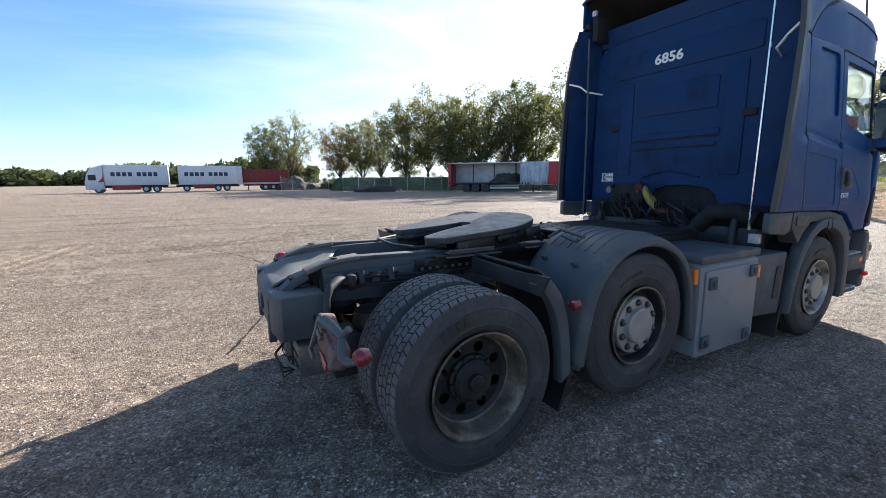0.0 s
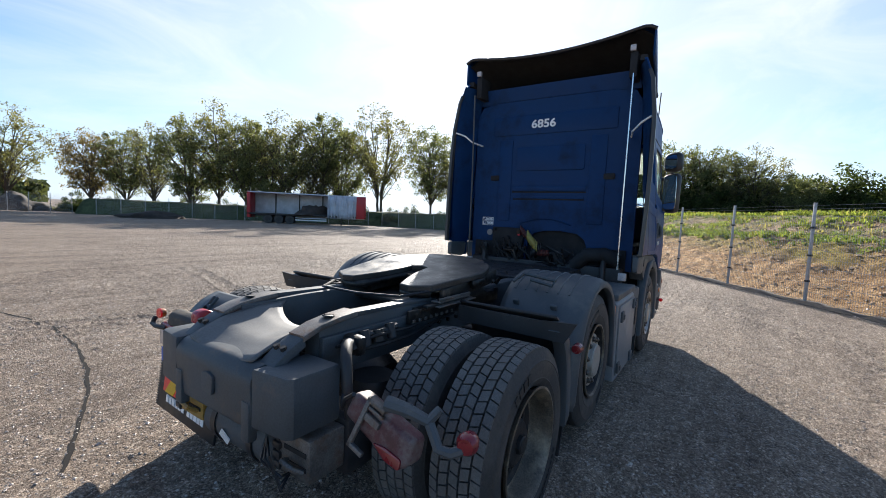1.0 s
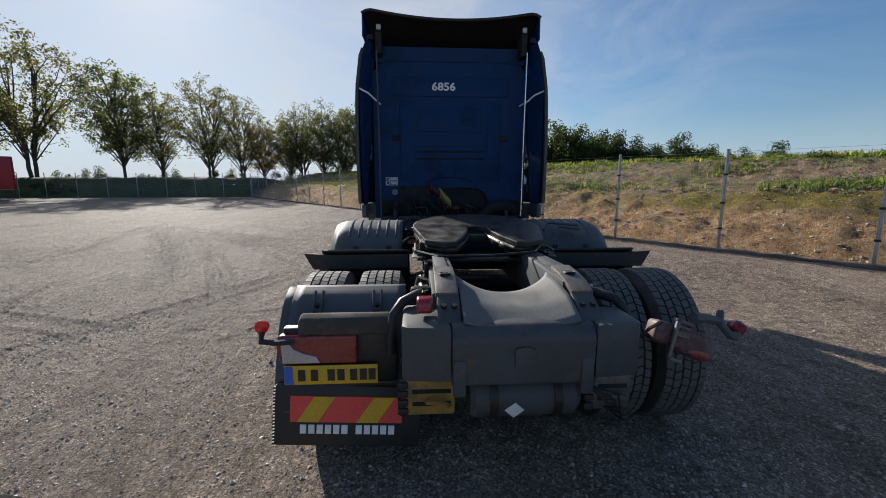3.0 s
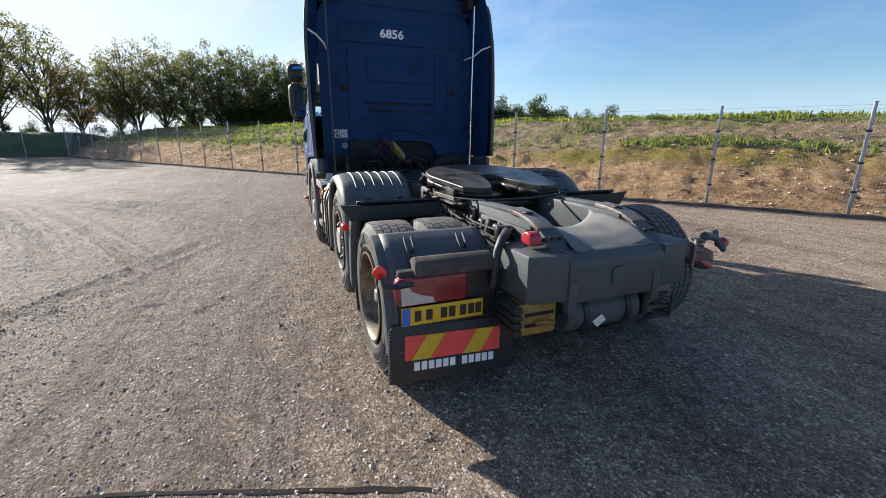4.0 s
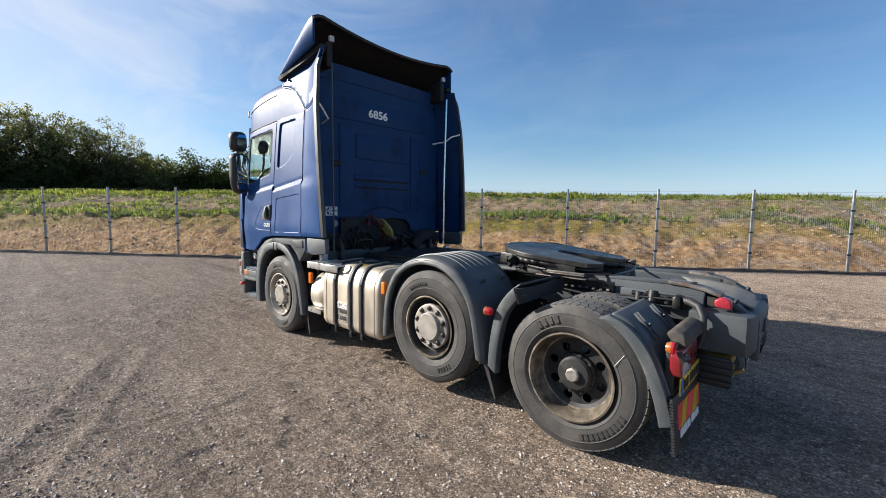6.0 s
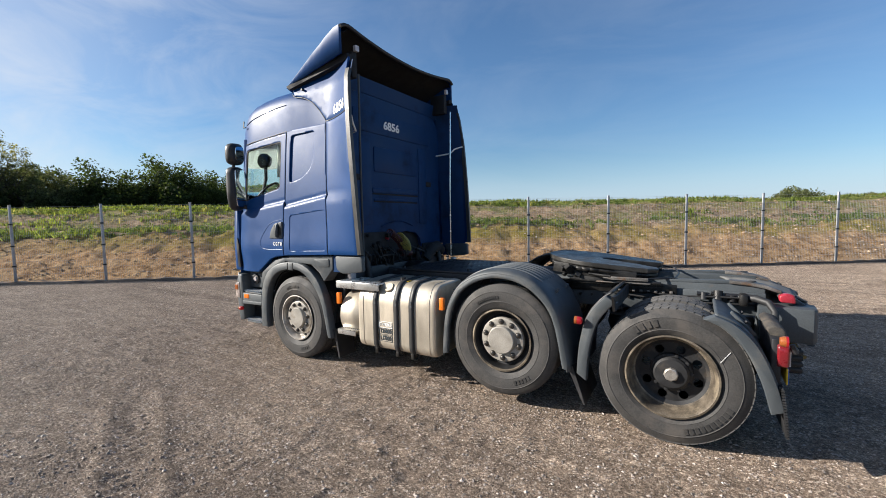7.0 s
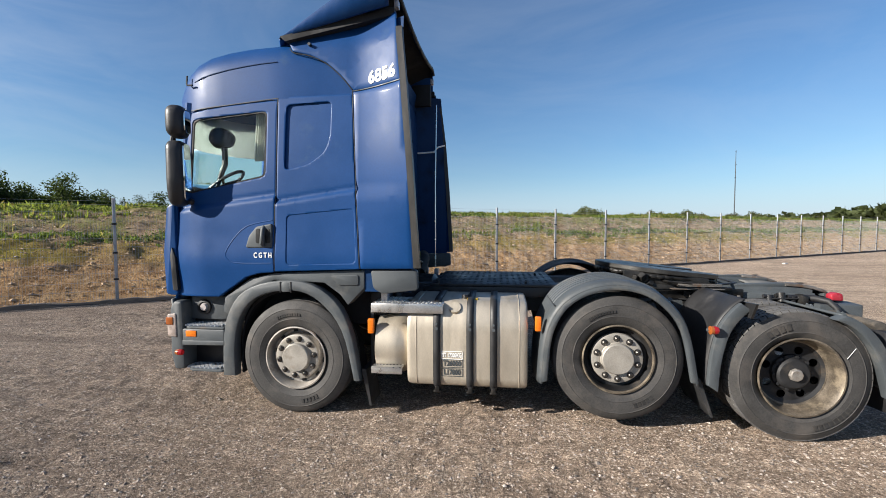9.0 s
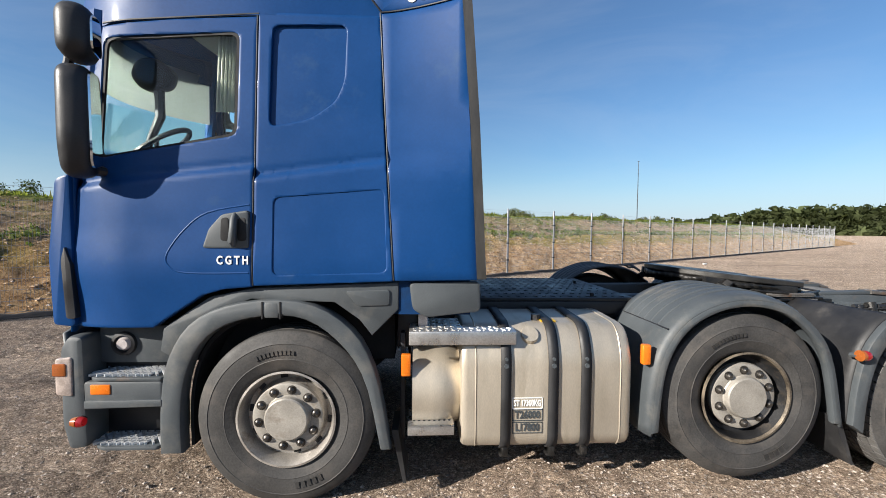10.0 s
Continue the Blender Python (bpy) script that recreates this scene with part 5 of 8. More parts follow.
SIDE_TOP = [(3.507, 2.83), (3.062, 2.86), (3.105, 3.31), (3.125, 3.46), (3.6, 3.40), (4.12, 3.305), (4.06, 3.20), (3.90, 3.16), (3.75, 3.085), (3.61, 2.96)]


def shrink(pts, by):
    c = Vector((sum(p[0] for p in pts) / len(pts), sum(p[1] for p in pts) / len(pts)))
    return [tuple(Vector(p) + (c - Vector(p)).normalized() * by) for p in pts]


def bulge_panel(outline, parent, name, mat, s, depth, label=""):
    """A panel set in a hole, recessed by depth."""
    bm = sheet(shrink(outline, -0.014), [], lambda x, z: (x, s * (cab_y(x, z) - depth), z), 0.02, 0.05, 0.0, -s)
    return part(name, bm, mat, parent, label)


def mirrors(s):
    at = pose(5.0, s * 1.265, 0, 0, 0, s * 24)
    for pts in ([(5.10, s * 1.06, 2.36), (5.12, s * 1.17, 2.34), (5.07, s * 1.24, 2.33)], [(4.98, s * 1.12, 1.885), (5.03, s * 1.19, 1.89), (5.06, s * 1.24, 1.93)]):
        part("mirror_arm", tube(bmesh.new(), pts, [0.022, 0.03, 0.03], 8), BLACK, truck)
    shell = bmesh.new()
    prism(shell, rounded([(-0.10, 1.84), (0.07, 1.84), (0.125, 2.0), (0.125, 2.40), (-0.11, 2.42)], 0.08), -0.012, 0.125, "x", 0.05, 4)
    big = part("mirror_housing", shell, BLACK, truck, "black door mirror housing", m=at)
    part("mirror_glass", prism(bmesh.new(), rounded([(-0.098, 1.89), (0.088, 1.89), (0.10, 2.375), (-0.09, 2.39)], 0.055), -0.018, -0.008, "x"), MIRROR, big)
    shell = bmesh.new()
    prism(shell, rounded([(-0.125, 2.44), (0.125, 2.43), (0.135, 2.70), (-0.115, 2.73)], 0.09), -0.025, 0.12, "x", 0.06, 4)
    top = part("mirror_housing", shell, BLACK, truck, "black wide-angle mirror housing", m=at)
    part("mirror_glass", prism(bmesh.new(), rounded([(-0.085, 2.48), (0.085, 2.48), (0.09, 2.66), (-0.08, 2.68)], 0.05), -0.031, -0.021, "x"), MIRROR, top)
    part("mirror_bracket", tube(bmesh.new(), [(5.12, s * 1.26, 2.38), (5.12, s * 1.26, 2.42), (5.11, s * 1.25, 2.50)], 0.022, 8), BLACK, truck)


def cab_side(s):
    door = part("door", sheet(DOOR, [WINDOW], lambda x, z: (x, s * cab_y(x, z), z), 0.05, 0.02, 0.006, -s), BLUE, truck, "blue cab door")
    ring = sheet(shrink(WINDOW, -0.003), [shrink(WINDOW, 0.02)], lambda x, z: (x, s * (cab_y(x, z) - 0.006), z), 0.02, 0.5, 0.0, -s)
    part("window_seal", ring, DARK, door, "black window seal")
    pane = part("window_pane", sheet(shrink(WINDOW, 0.016), [], lambda x, z: (x, s * (cab_y(x, z) - 0.018), z), 0.005, 0.5, 0.0, -s), GLASS, door, "tinted glass")
    pane.visible_shadow = False
    # the pressed bow round the handle
    bow = smooth_line([(4.22, 1.34), (4.55, 1.34), (4.645, 1.38), (4.65, 1.45), (4.56, 1.58), (4.44, 1.67), (4.22, 1.715)], 24)
    part("door_pressing", tube(bmesh.new(), [(x, s * (cab_y(x, z) - 0.003), z) for x, z in bow], 0.006, 8), BLUE, door)
    cup = bmesh.new()
    prism(cup, rounded([(4.215, 1.475), (4.465, 1.475), (4.43, 1.58), (4.36, 1.66), (4.215, 1.685)], 0.02), s * 1.2, s * 1.246, bevel=0.01)
    hcup = part("handle_plate", cup, GREY, door, "grey handle recess")
    # dark pads stand for the finger recesses, whose shade is put into colour
    for x0 in (4.225, 4.315):
        part("recess_shade", prism(bmesh.new(), rounded([(x0, 1.515), (x0 + 0.05, 1.515), (x0 + 0.045, 1.64), (x0 + 0.005, 1.645)], 0.02), s * 1.24, s * 1.2485, bevel=0.002), DARK, hcup, "dark pad for a finger recess")
    part("door_handle", tube(bmesh.new(), [(4.30, s * 1.235, 1.495), (4.297, s * 1.262, 1.515), (4.290, s * 1.268, 1.56), (4.287, s * 1.262, 1.63), (4.29, s * 1.235, 1.66)], [0.018, 0.022, 0.02, 0.018, 0.016], 10), GREY, door, "grey door handle")
    lettering("door_lettering", "C G T H", 0.064, rot_basis((-s, 0, 0), (0, 0, 1), (4.302, s * (cab_y(4.302, 1.408) + 0.003), 1.408)), WHITE, door, "white letters", wide=0.74)
    side = part("sleeper_panel", sheet(SLEEPER, [BLIND, LOCKER], lambda x, z: (x, s * cab_y(x, z), z), 0.04, 0.02, 0.005, -s), BLUE, truck, "blue sleeper side panel")
    bulge_panel(BLIND, side, "blind_window_panel", BLUE, s, 0.02)
    bulge_panel(LOCKER, side, "locker_door", BLUE, s, 0.006)
    low = part("side_deflector", sheet(SIDE_LOW, [], lambda x, z: (x, s * defl_y(x, z), z), 0.03, 0.06, 0.007, -s), BLUE, truck, "blue side air deflector")
    top = part("roof_deflector_side", sheet(SIDE_TOP, [], lambda x, z: (x, s * defl_y(x, z), z), 0.03, 0.06, 0.007, -s), BLUE, truck, "blue upper air deflector")
    m = rot_basis((-s, 0.27, 0.10 * s), (0.02, -0.07 * s, 1), (3.235, s * (defl_y(3.235, 2.93) + 0.007), 2.925))
    num = lettering("fleet_number", "6856", 0.15, m, WHITE, top, "white painted digits", wide=0.9)
    # lay the digits on the curved panel
    out = m.to_3x3() @ Vector((0, 0, 1))
    for v in num.data.vertices:
        lift = 0.0045 + min(0.001, max(0.0, (v.co - m.translation).dot(out)))
        v.co.y = s * (defl_y(v.co.x, v.co.z) + lift)
    # dark shut lines
    def seam(pts, where, parent, r=0.0042):
        part("shut_line", tube(bmesh.new(), [(x, s * (where(x, z) - 0.002), z) for x, z in pts], r, 5), BLACK, parent)
    seam([(4.1985, 1.27 + 0.0945 * i) for i in range(17)], cab_y, truck)
    seam([(4.19 + 0.0537 * i, 2.792 - 0.0045 * i) for i in range(17)], cab_y, truck, 0.0055)
    seam([(3.426 + 0.0055 * i, 1.30 + 0.095 * i) for i in range(17)], lambda x, z: max(cab_y(x, z), defl_y(x, z)), truck)
    seam([(3.06 + 0.0447 * i, 2.853 - 0.003 * i) for i in range(11)], defl_y, truck, 0.005)
    seam(smooth_line([(4.09, 3.23), (4.05, 3.185), (3.90, 3.15), (3.75, 3.075), (3.61, 2.95), (3.505, 2.82)], 14), defl_y, truck, 0.005)
    # rubber edge strip down the back of the deflector
    bm = bmesh.new()
    pts = [(2.925, 1.31), (2.975, 2.18), (3.025, 2.85), (3.075, 3.31)]
    for (xa, za), (xb, zb) in zip(pts, pts[1:]):
        n = 5
        rows = []
        for i in range(n + 1):
            t = i / n
            x, z = xa + (xb - xa) * t, za + (zb - za) * t
            y = defl_y(x + 0.03, z)
            rows.append([bm.verts.new(c) for c in ((x + 0.035, s * (y + 0.003), z), (x - 0.018, s * (y + 0.004), z), (x - 0.022, s * (y - 0.035), z), (x + 0.03, s * (y - 0.04), z))])
        for a, b in zip(rows, rows[1:]):
            for k in range(4):
                bm.faces.new((a[k], a[(k + 1) % 4], b[(k + 1) % 4], b[k]))
    part("edge_strip", bm, STRIP, low, "dull grey rubber edge strip")
    # dark inner face and the recessed channel to the rear wall
    bm = bmesh.new()
    grid = []
    for i in range(13):
        z = 1.10 + 2.32 * i / 12
        row = []
        for x in (2.99, 3.1, 3.25, 3.40):
            xx = x + 0.045 * min(2.2, max(0, z - 1.3)) / 1.5 * (1 if x < 3.3 else 0)
            row.append(bm.verts.new((xx, s * (defl_y(xx, max(1.3, z)) - 0.05), z)))
        grid.append(row)
    for a, b in zip(grid, grid[1:]):
        for k in range(3):
            bm.faces.new((a[k], a[k + 1], b[k + 1], b[k]))
    part("inner_lining", bm, BLUE_BACK, low, "dark blue inner side")
    # stay rods
    rod = bmesh.new()
    tube(rod, [(3.10, s * 1.0, 3.30), (3.12, s * 0.99, 2.2), (3.12, s * 0.985, 1.12)], 0.012, 6)
    part("stay_rod", rod, CHROME if s < 0 else FRAME, truck, "thin stay rod")
    part("cross_stay", tube(bmesh.new(), [(3.02, s * 1.225, 2.80), (3.10, s * 1.12, 2.76), (3.14, s * 1.03, 2.68), (3.36, s * 0.98, 2.66)], 0.012, 6), WHITE, truck, "white cross stay")
    part("work_lamp", prism(bmesh.new(), rounded([(s * 0.94, 3.56), (s * 1.0, 3.56), (s * 1.0, 3.625), (s * 0.94, 3.625)], 0.01), 3.13, 3.17, "x", 0.005), CLEAR_LENS, truck, "small clear lamp")
    # grey trim below the deflector and the sill
    trim = bmesh.new()
    prism(trim, rounded([(3.34, 1.285), (2.935, 1.295), (2.93, 1.12), (3.24, 1.085), (3.32, 1.13)], 0.03), s * 1.165, s * 1.225, bevel=0.015)
    part("deflector_foot", trim, GREY, truck, "grey plastic deflector foot")
    sill = bmesh.new()
    prism(sill, [(4.70, 1.03), (4.45, 1.20), (4.22, 1.25), (3.49, 1.282), (3.40, 1.282), (3.40, 1.13), (3.47, 1.06), (3.55, 0.98), (3.62, 1.07), (3.76, 1.17), (4.22, 1.19), (4.50, 1.08), (4.66, 0.86), (4.72, 0.9)], s * 1.05, s * 1.205, bevel=0.008)
    part("cab_sill", sill, GREY, truck, "grey plastic sill")
    part("sill_hatch", prism(bmesh.new(), rounded([(3.70, 1.235), (3.45, 1.245), (3.45, 1.155), (3.63, 1.15)], 0.02), s * 1.2, s * 1.215, bevel=0.004), GREY, truck)


for s in (1, -1):
    cab_side(s)
    mirrors(s)


def cab_shell():
    """Roof, rear wall, front and floor of the cab."""
    roof_z = [(3.38, 3.24), (3.6, 3.28), (4.1, 3.355), (4.47, 3.35), (4.8, 3.31), (5.0, 3.22), (5.08, 3.14), (5.16, 2.98)]
    bm = bmesh.new()
    rows = []
    xs = [3.38, 3.6, 3.85, 4.1, 4.3, 4.5, 4.7, 4.85, 4.97, 5.06, 5.12, 5.16]
    for x in xs:
        top = lerp_table(x, roof_z)
        half = cab_y(min(x, 5.0), 2.78) * (1.0 if x < 4.9 else 1 - 0.25 * ((x - 4.9) / 0.26) ** 2 * 0.4)
        half -= 0.045 * min(1.0, max(0.0, (4.1 - x) / 0.3))
        row = []
        for i in range(33):
            a = math.pi * i / 32
            c, d = math.cos(a), math.sin(a)
            y = half * math.copysign(abs(c) ** 0.28, c) * (1 - 0.05 * d)
            rim = 2.785 - 0.075 * min(1.0, max(0.0, (x - 4.2) / 0.85))
            z = rim + (top - rim) * d ** 0.3
            bow = 0.24 * (1 - (y / 1.2) ** 2) * min(1.0, max(0.0, (x - 4.3) / 0.8))
            row.append(bm.verts.new((x + bow, y, z)))
        rows.append(row)
    for a, b in zip(rows, rows[1:]):
        for k in range(32):
            bm.faces.new((a[k], a[k + 1], b[k + 1], b[k]))
    roof = part("cab_roof", bm, BLUE, truck, "blue high roof", 60)
    # thin gutter line along the roof side
    for s in (1, -1):
        pts = []
        for x in (4.2, 4.35, 4.5, 4.65, 4.8, 4.9, 4.98):
            top = lerp_table(x, roof_z)
            rim = 2.785 - 0.075 * min(1.0, max(0.0, (x - 4.2) / 0.85))
            z = lerp_table(x, [(4.2, 3.11), (4.41, 3.10), (4.73, 3.055), (4.93, 3.0), (5.0, 2.97)])
            d = min(0.98, ((z - rim) / (top - rim)) ** (1 / 0.3))
            half = cab_y(min(x, 5.0), 2.78) * (1.0 if x < 4.9 else 1 - 0.25 * ((x - 4.9) / 0.26) ** 2 * 0.4)
            y = half * (1 - d * d) ** 0.14 * (1 - 0.05 * d)
            pts.append((x + 0.24 * (1 - (y / 1.2) ** 2) * min(1.0, max(0.0, (x - 4.3) / 0.8)), s * (y + 0.002), z))
        part("roof_gutter", tube(bmesh.new(), pts, 0.005, 5), BLUE_BACK, roof)
    # front: nose panel, windscreen, visor
    def front(z0, z1, x0, x1, name, mat, half=1.16, label="", bow=0.27):
        bm = bmesh.new()
        rows = []
        for j in range(6):
            t = j / 5
            z, xx = z0 + (z1 - z0) * t, x0 + (x1 - x0) * t
            rows.append([bm.verts.new((xx + bow * (1 - (y / half) ** 2), y, z)) for y in [half * (2 * i / 24 - 1) for i in range(25)]])
        for a, b in zip(rows, rows[1:]):
            for k in range(24):
                bm.faces.new((a[k], a[k + 1], b[k + 1], b[k]))
        ob = part(name, bm, mat, truck, label, 60)
        so = ob.modifiers.new("thick", "SOLIDIFY")
        so.thickness = 0.02
        return ob
    front(1.0, 1.90, 5.22, 5.19, "nose_panel", BLUE, 1.17, "blue front panel")
    ws = front(1.92, 2.80, 5.17, 5.10, "windscreen", GLASS, 1.08, "tinted windscreen")
    ws.visible_shadow = False
    front(2.76, 2.96, 5.10, 5.10, "windscreen_header", BLUE, 1.03)
    front(0.36, 1.0, 5.20, 5.24, "front_bumper", GREY, 1.20, "grey front bumper")
    for s in (1, -1):
        part("corner_deflector", prism(bmesh.new(), rounded([(5.18, 1.03), (5.30, 1.04), (5.315, 1.42), (5.27, 1.85), (5.19, 1.88), (5.185, 1.45)], 0.03), s * 1.10, s * 1.19, bevel=0.03), BLUE, truck, "blue cab corner deflector")
        part("corner_slot", prism(bmesh.new(), rounded([(5.165, 1.08), (5.215, 1.08), (5.235, 1.40), (5.215, 1.48), (5.185, 1.38)], 0.015), s * 1.165, s * 1.205, bevel=0.006), BLACK, truck)
        part("a_pillar", tube(bmesh.new(), [(5.17, s * 1.075, 1.9), (5.13, s * 1.06, 2.4), (5.10, s * 1.05, 2.8)], 0.045, 8), BLUE, truck)
    # rear wall
    bm = bmesh.new()
    arch = [(-0.56, 1.08), (-0.56, 1.30), (-0.52, 1.42), (-0.43, 1.49), (-0.2, 1.52), (0.02, 1.51), (0.15, 1.47), (0.23, 1.38), (0.26, 1.08)]
    outer = [(-1.085, 1.08), (-1.085, 3.05), (-1.0, 3.2), (-0.8, 3.235), (0.8, 3.235), (1.0, 3.2), (1.085, 3.05), (1.085, 1.08)]
    prism(bm, arch + outer[::-1], 3.385, 3.43, "x")
    wall = part("rear_wall", bm, BLUE_BACK, truck, "dark blue cab rear wall")
    for y0, y1, z0, z1 in ((-0.82, 0.82, 2.78, 3.04), (-0.72, -0.52, 1.62, 2.72), (0.52, 0.72, 1.62, 2.72), (-0.46, 0.46, 2.30, 2.62), (-0.5, 0.5, 2.03, 2.10), (-0.48, 0.48, 1.93, 1.96)):
        bm = bmesh.new()
        prism(bm, rounded([(y0, z0), (y1, z0), (y1, z1), (y0, z1)], 0.03), 3.373, 3.39, "x", 0.007)
        part("wall_pressing", bm, BLUE_BACK, wall)
    bm = bmesh.new()
    tube(bm, [(3.382, 0.34 - 0.68 * i / 12, 1.60 + 0.07 * math.sin(math.pi * i / 12)) for i in range(13)], 0.012, 6)
    part("wall_pressing", bm, BLUE_BACK, wall)
    # dark bars proud of the wall put the grooves' shade into colour
    for z, half in ((2.018, 0.5), (1.922, 0.48)):
        part("groove_shade", boxes(((3.379, -half, z - 0.009), (3.3865, half, z + 0.009), 0.003)), DARK, wall, "dark bar for a pressed groove")
    for s in (1, -1):
        bm = bmesh.new()
        prism(bm, rounded([(s * 0.70, 2.175), (s * 0.83, 2.175), (s * 0.83, 2.245), (s * 0.70, 2.245)], 0.015), 3.362, 3.39, "x", 0.005)
        part("rubber_buffer", bm, DARK, wall, "black rubber buffer")
    lettering("fleet_number", "6856", 0.145, rot_basis((0, -1, 0), (0, 0, 1), (3.366, 0.10, 2.905)), WHITE, wall, "white painted digits", wide=1.15)
    for i, (t, z) in enumerate((("T.26000", 1.635), ("L.17800", 1.575))):
        fr = bmesh.new()
        for a, b in (((3.377, 0.76, z - 0.027), (3.383, 0.93, z - 0.023)), ((3.377, 0.76, z + 0.023), (3.383, 0.93, z + 0.027)), ((3.377, 0.76, z - 0.027), (3.383, 0.764, z + 0.027)), ((3.377, 0.926, z - 0.027), (3.383, 0.93, z + 0.027))):
            box(fr, a, b)
        part("sign_frame", fr, WHITE, wall)
        lettering("weight_sign", t, 0.05, rot_basis((0, -1, 0), (0, 0, 1), (3.379, 0.845, z)), WHITE, wall, "small white weight lettering")
    lathe_m = pose(3.372, 0.80, 1.45, 0, 0, 90)
    part("speed_sticker", lathe(bmesh.new(), [(0, 0.008), (0.042, 0.008), (0.042, -0.002), (0, -0.002)], 24), BOX_GREY, wall, "round pale sticker", m=lathe_m)
    # dark gearbox space behind the arch: near-black boxes hold its shade in their colour
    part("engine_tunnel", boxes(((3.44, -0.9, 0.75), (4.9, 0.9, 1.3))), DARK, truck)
    # added sheet, keeps the arch black in front of the pale lining
    part("arch_shade", boxes(((3.445, -0.75, 1.0), (3.465, 0.5, 1.58))), DARK, truck)
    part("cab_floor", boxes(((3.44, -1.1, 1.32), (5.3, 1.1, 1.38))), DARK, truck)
    part("cross_box", boxes(((3.25, -1.0, 0.85), (3.42, 1.0, 1.12), 0.02)), BLACK, truck)


cab_shell()


def roof_spoiler():
    top = [(3.175, 3.845), (3.20, 3.86), (3.28, 3.85), (3.43, 3.785), (3.64, 3.665), (3.87, 3.515), (4.05, 3.395), (4.18, 3.315)]
    bot = [(3.11, 3.50), (4.18, 3.315)]
    xs = [3.175, 3.20, 3.28, 3.355, 3.43, 3.53, 3.64, 3.75, 3.87, 3.96, 4.05, 4.12, 4.18]
    bm = bmesh.new()
    rows = []
    W = 1.19
    for x in xs:
        f = (4.18 - x) / 1.05
        row = []
        for i in range(41):
            e = abs(2 * i / 40 - 1)
            y = (W - 0.08 * (1 - f)) * (2 * i / 40 - 1)
            z = lerp_table(x, top) - 0.125 * f * (1 - e * e)
            edge = max(0.0, (e - 0.86) / 0.14)
            z -= edge ** 2.4 * 0.07 * min(1, f * 1.6)
            bow = 0.30 * (1 - e * e) * (1 - f)
            row.append(bm.verts.new((x + bow, y, z)))
        rows.append(row)
    for a, b in zip(rows, rows[1:]):
        for k in range(40):
            bm.faces.new((a[k], a[k + 1], b[k + 1], b[k]))
    for k in (0, 40):
        sd = [bm.verts.new((r[k].co.x, r[k].co.y * 1.0, min(r[k].co.z - 0.003, lerp_table(r[k].co.x, bot)))) for r in rows]
        for i in range(len(xs) - 1):
            bm.faces.new((rows[i][k], rows[i + 1][k], sd[i + 1], sd[i]))
    sp = part("roof_spoiler", bm, BLUE, truck, "blue roof air deflector with concave rear edge", 50)
    so = sp.modifiers.new("thick", "SOLIDIFY")
    so.thickness = 0.02
    inner = bmesh.new()
    last = None
    for x in xs[:9]:
        f = (4.18 - x) / 1.05
        row = []
        for i in range(25):
            y = (1.155 - 0.08 * (1 - f)) * (i / 12 - 1)
            e = abs(i / 12 - 1)
            row.append(inner.verts.new((x + 0.30 * (1 - e * e) * (1 - f), y, lerp_table(x, top) - 0.03 - 0.125 * f * (1 - e * e) - max(0.0, (e - 0.84) / 0.14) ** 2.2 * 0.08)))
        if last:
            for k in range(24):
                inner.faces.new((last[k], last[k + 1], row[k + 1], row[k]))
        last = row
    part("inner_shell", inner, DARK, sp, "black inner side of the spoiler", 60)
    pts = []
    for i in range(41):
        y = W * (2 * i / 40 - 1)
        e = abs(y) / W
        edge = max(0.0, (e - 0.86) / 0.14)
        pts.append((3.168, y, 3.835 - 0.125 * (1 - e * e) - edge ** 2.4 * 0.07))
    part("rear_lip", tube(bmesh.new(), pts, 0.02, 8), BLACK, sp, "black rubber lip")
    # under-tray; dark strips put the shade of the gap between spoiler and deflector into colour
    bm = bmesh.new()
    for s in (1, -1):
        part("gap_shade", prism(bmesh.new(), [(3.14, 3.44), (3.14, 3.50), (4.17, 3.325), (4.12, 3.28)], s * 1.05, s * 1.12), DARK, sp)
    bm = bmesh.new()
    prism(bm, [(3.40, 3.22), (3.36, 3.42), (3.9, 3.33), (4.15, 3.28)], -1.04, 1.04)
    part("under_tray", bm, BLUE_BACK, sp)
    for s in (1, -1):
        part("upright", boxes(((3.17, s * 0.98 - 0.04, 3.28), (3.42, s * 0.98 + 0.04, 3.56), 0.01)), DARK, sp)
    part("marker_stud", tube(bmesh.new(), [(3.9, 1.085, 3.245), (3.9, 1.12, 3.245)], 0.014, 8), BLACK, truck)
    part("aerial", tube(bmesh.new(), [(4.75, -1.0, 3.12), (4.78, -1.06, 3.18), (4.55, -1.1, 3.46)], 0.008, 6), BLACK, truck)
    part("aerial_stub", tube(bmesh.new(), [(5.02, 1.12, 2.945), (5.08, 1.11, 2.95), (5.095, 1.10, 2.965), (5.095, 1.09, 3.04)], 0.008, 6), BLACK, truck)


roof_spoiler()


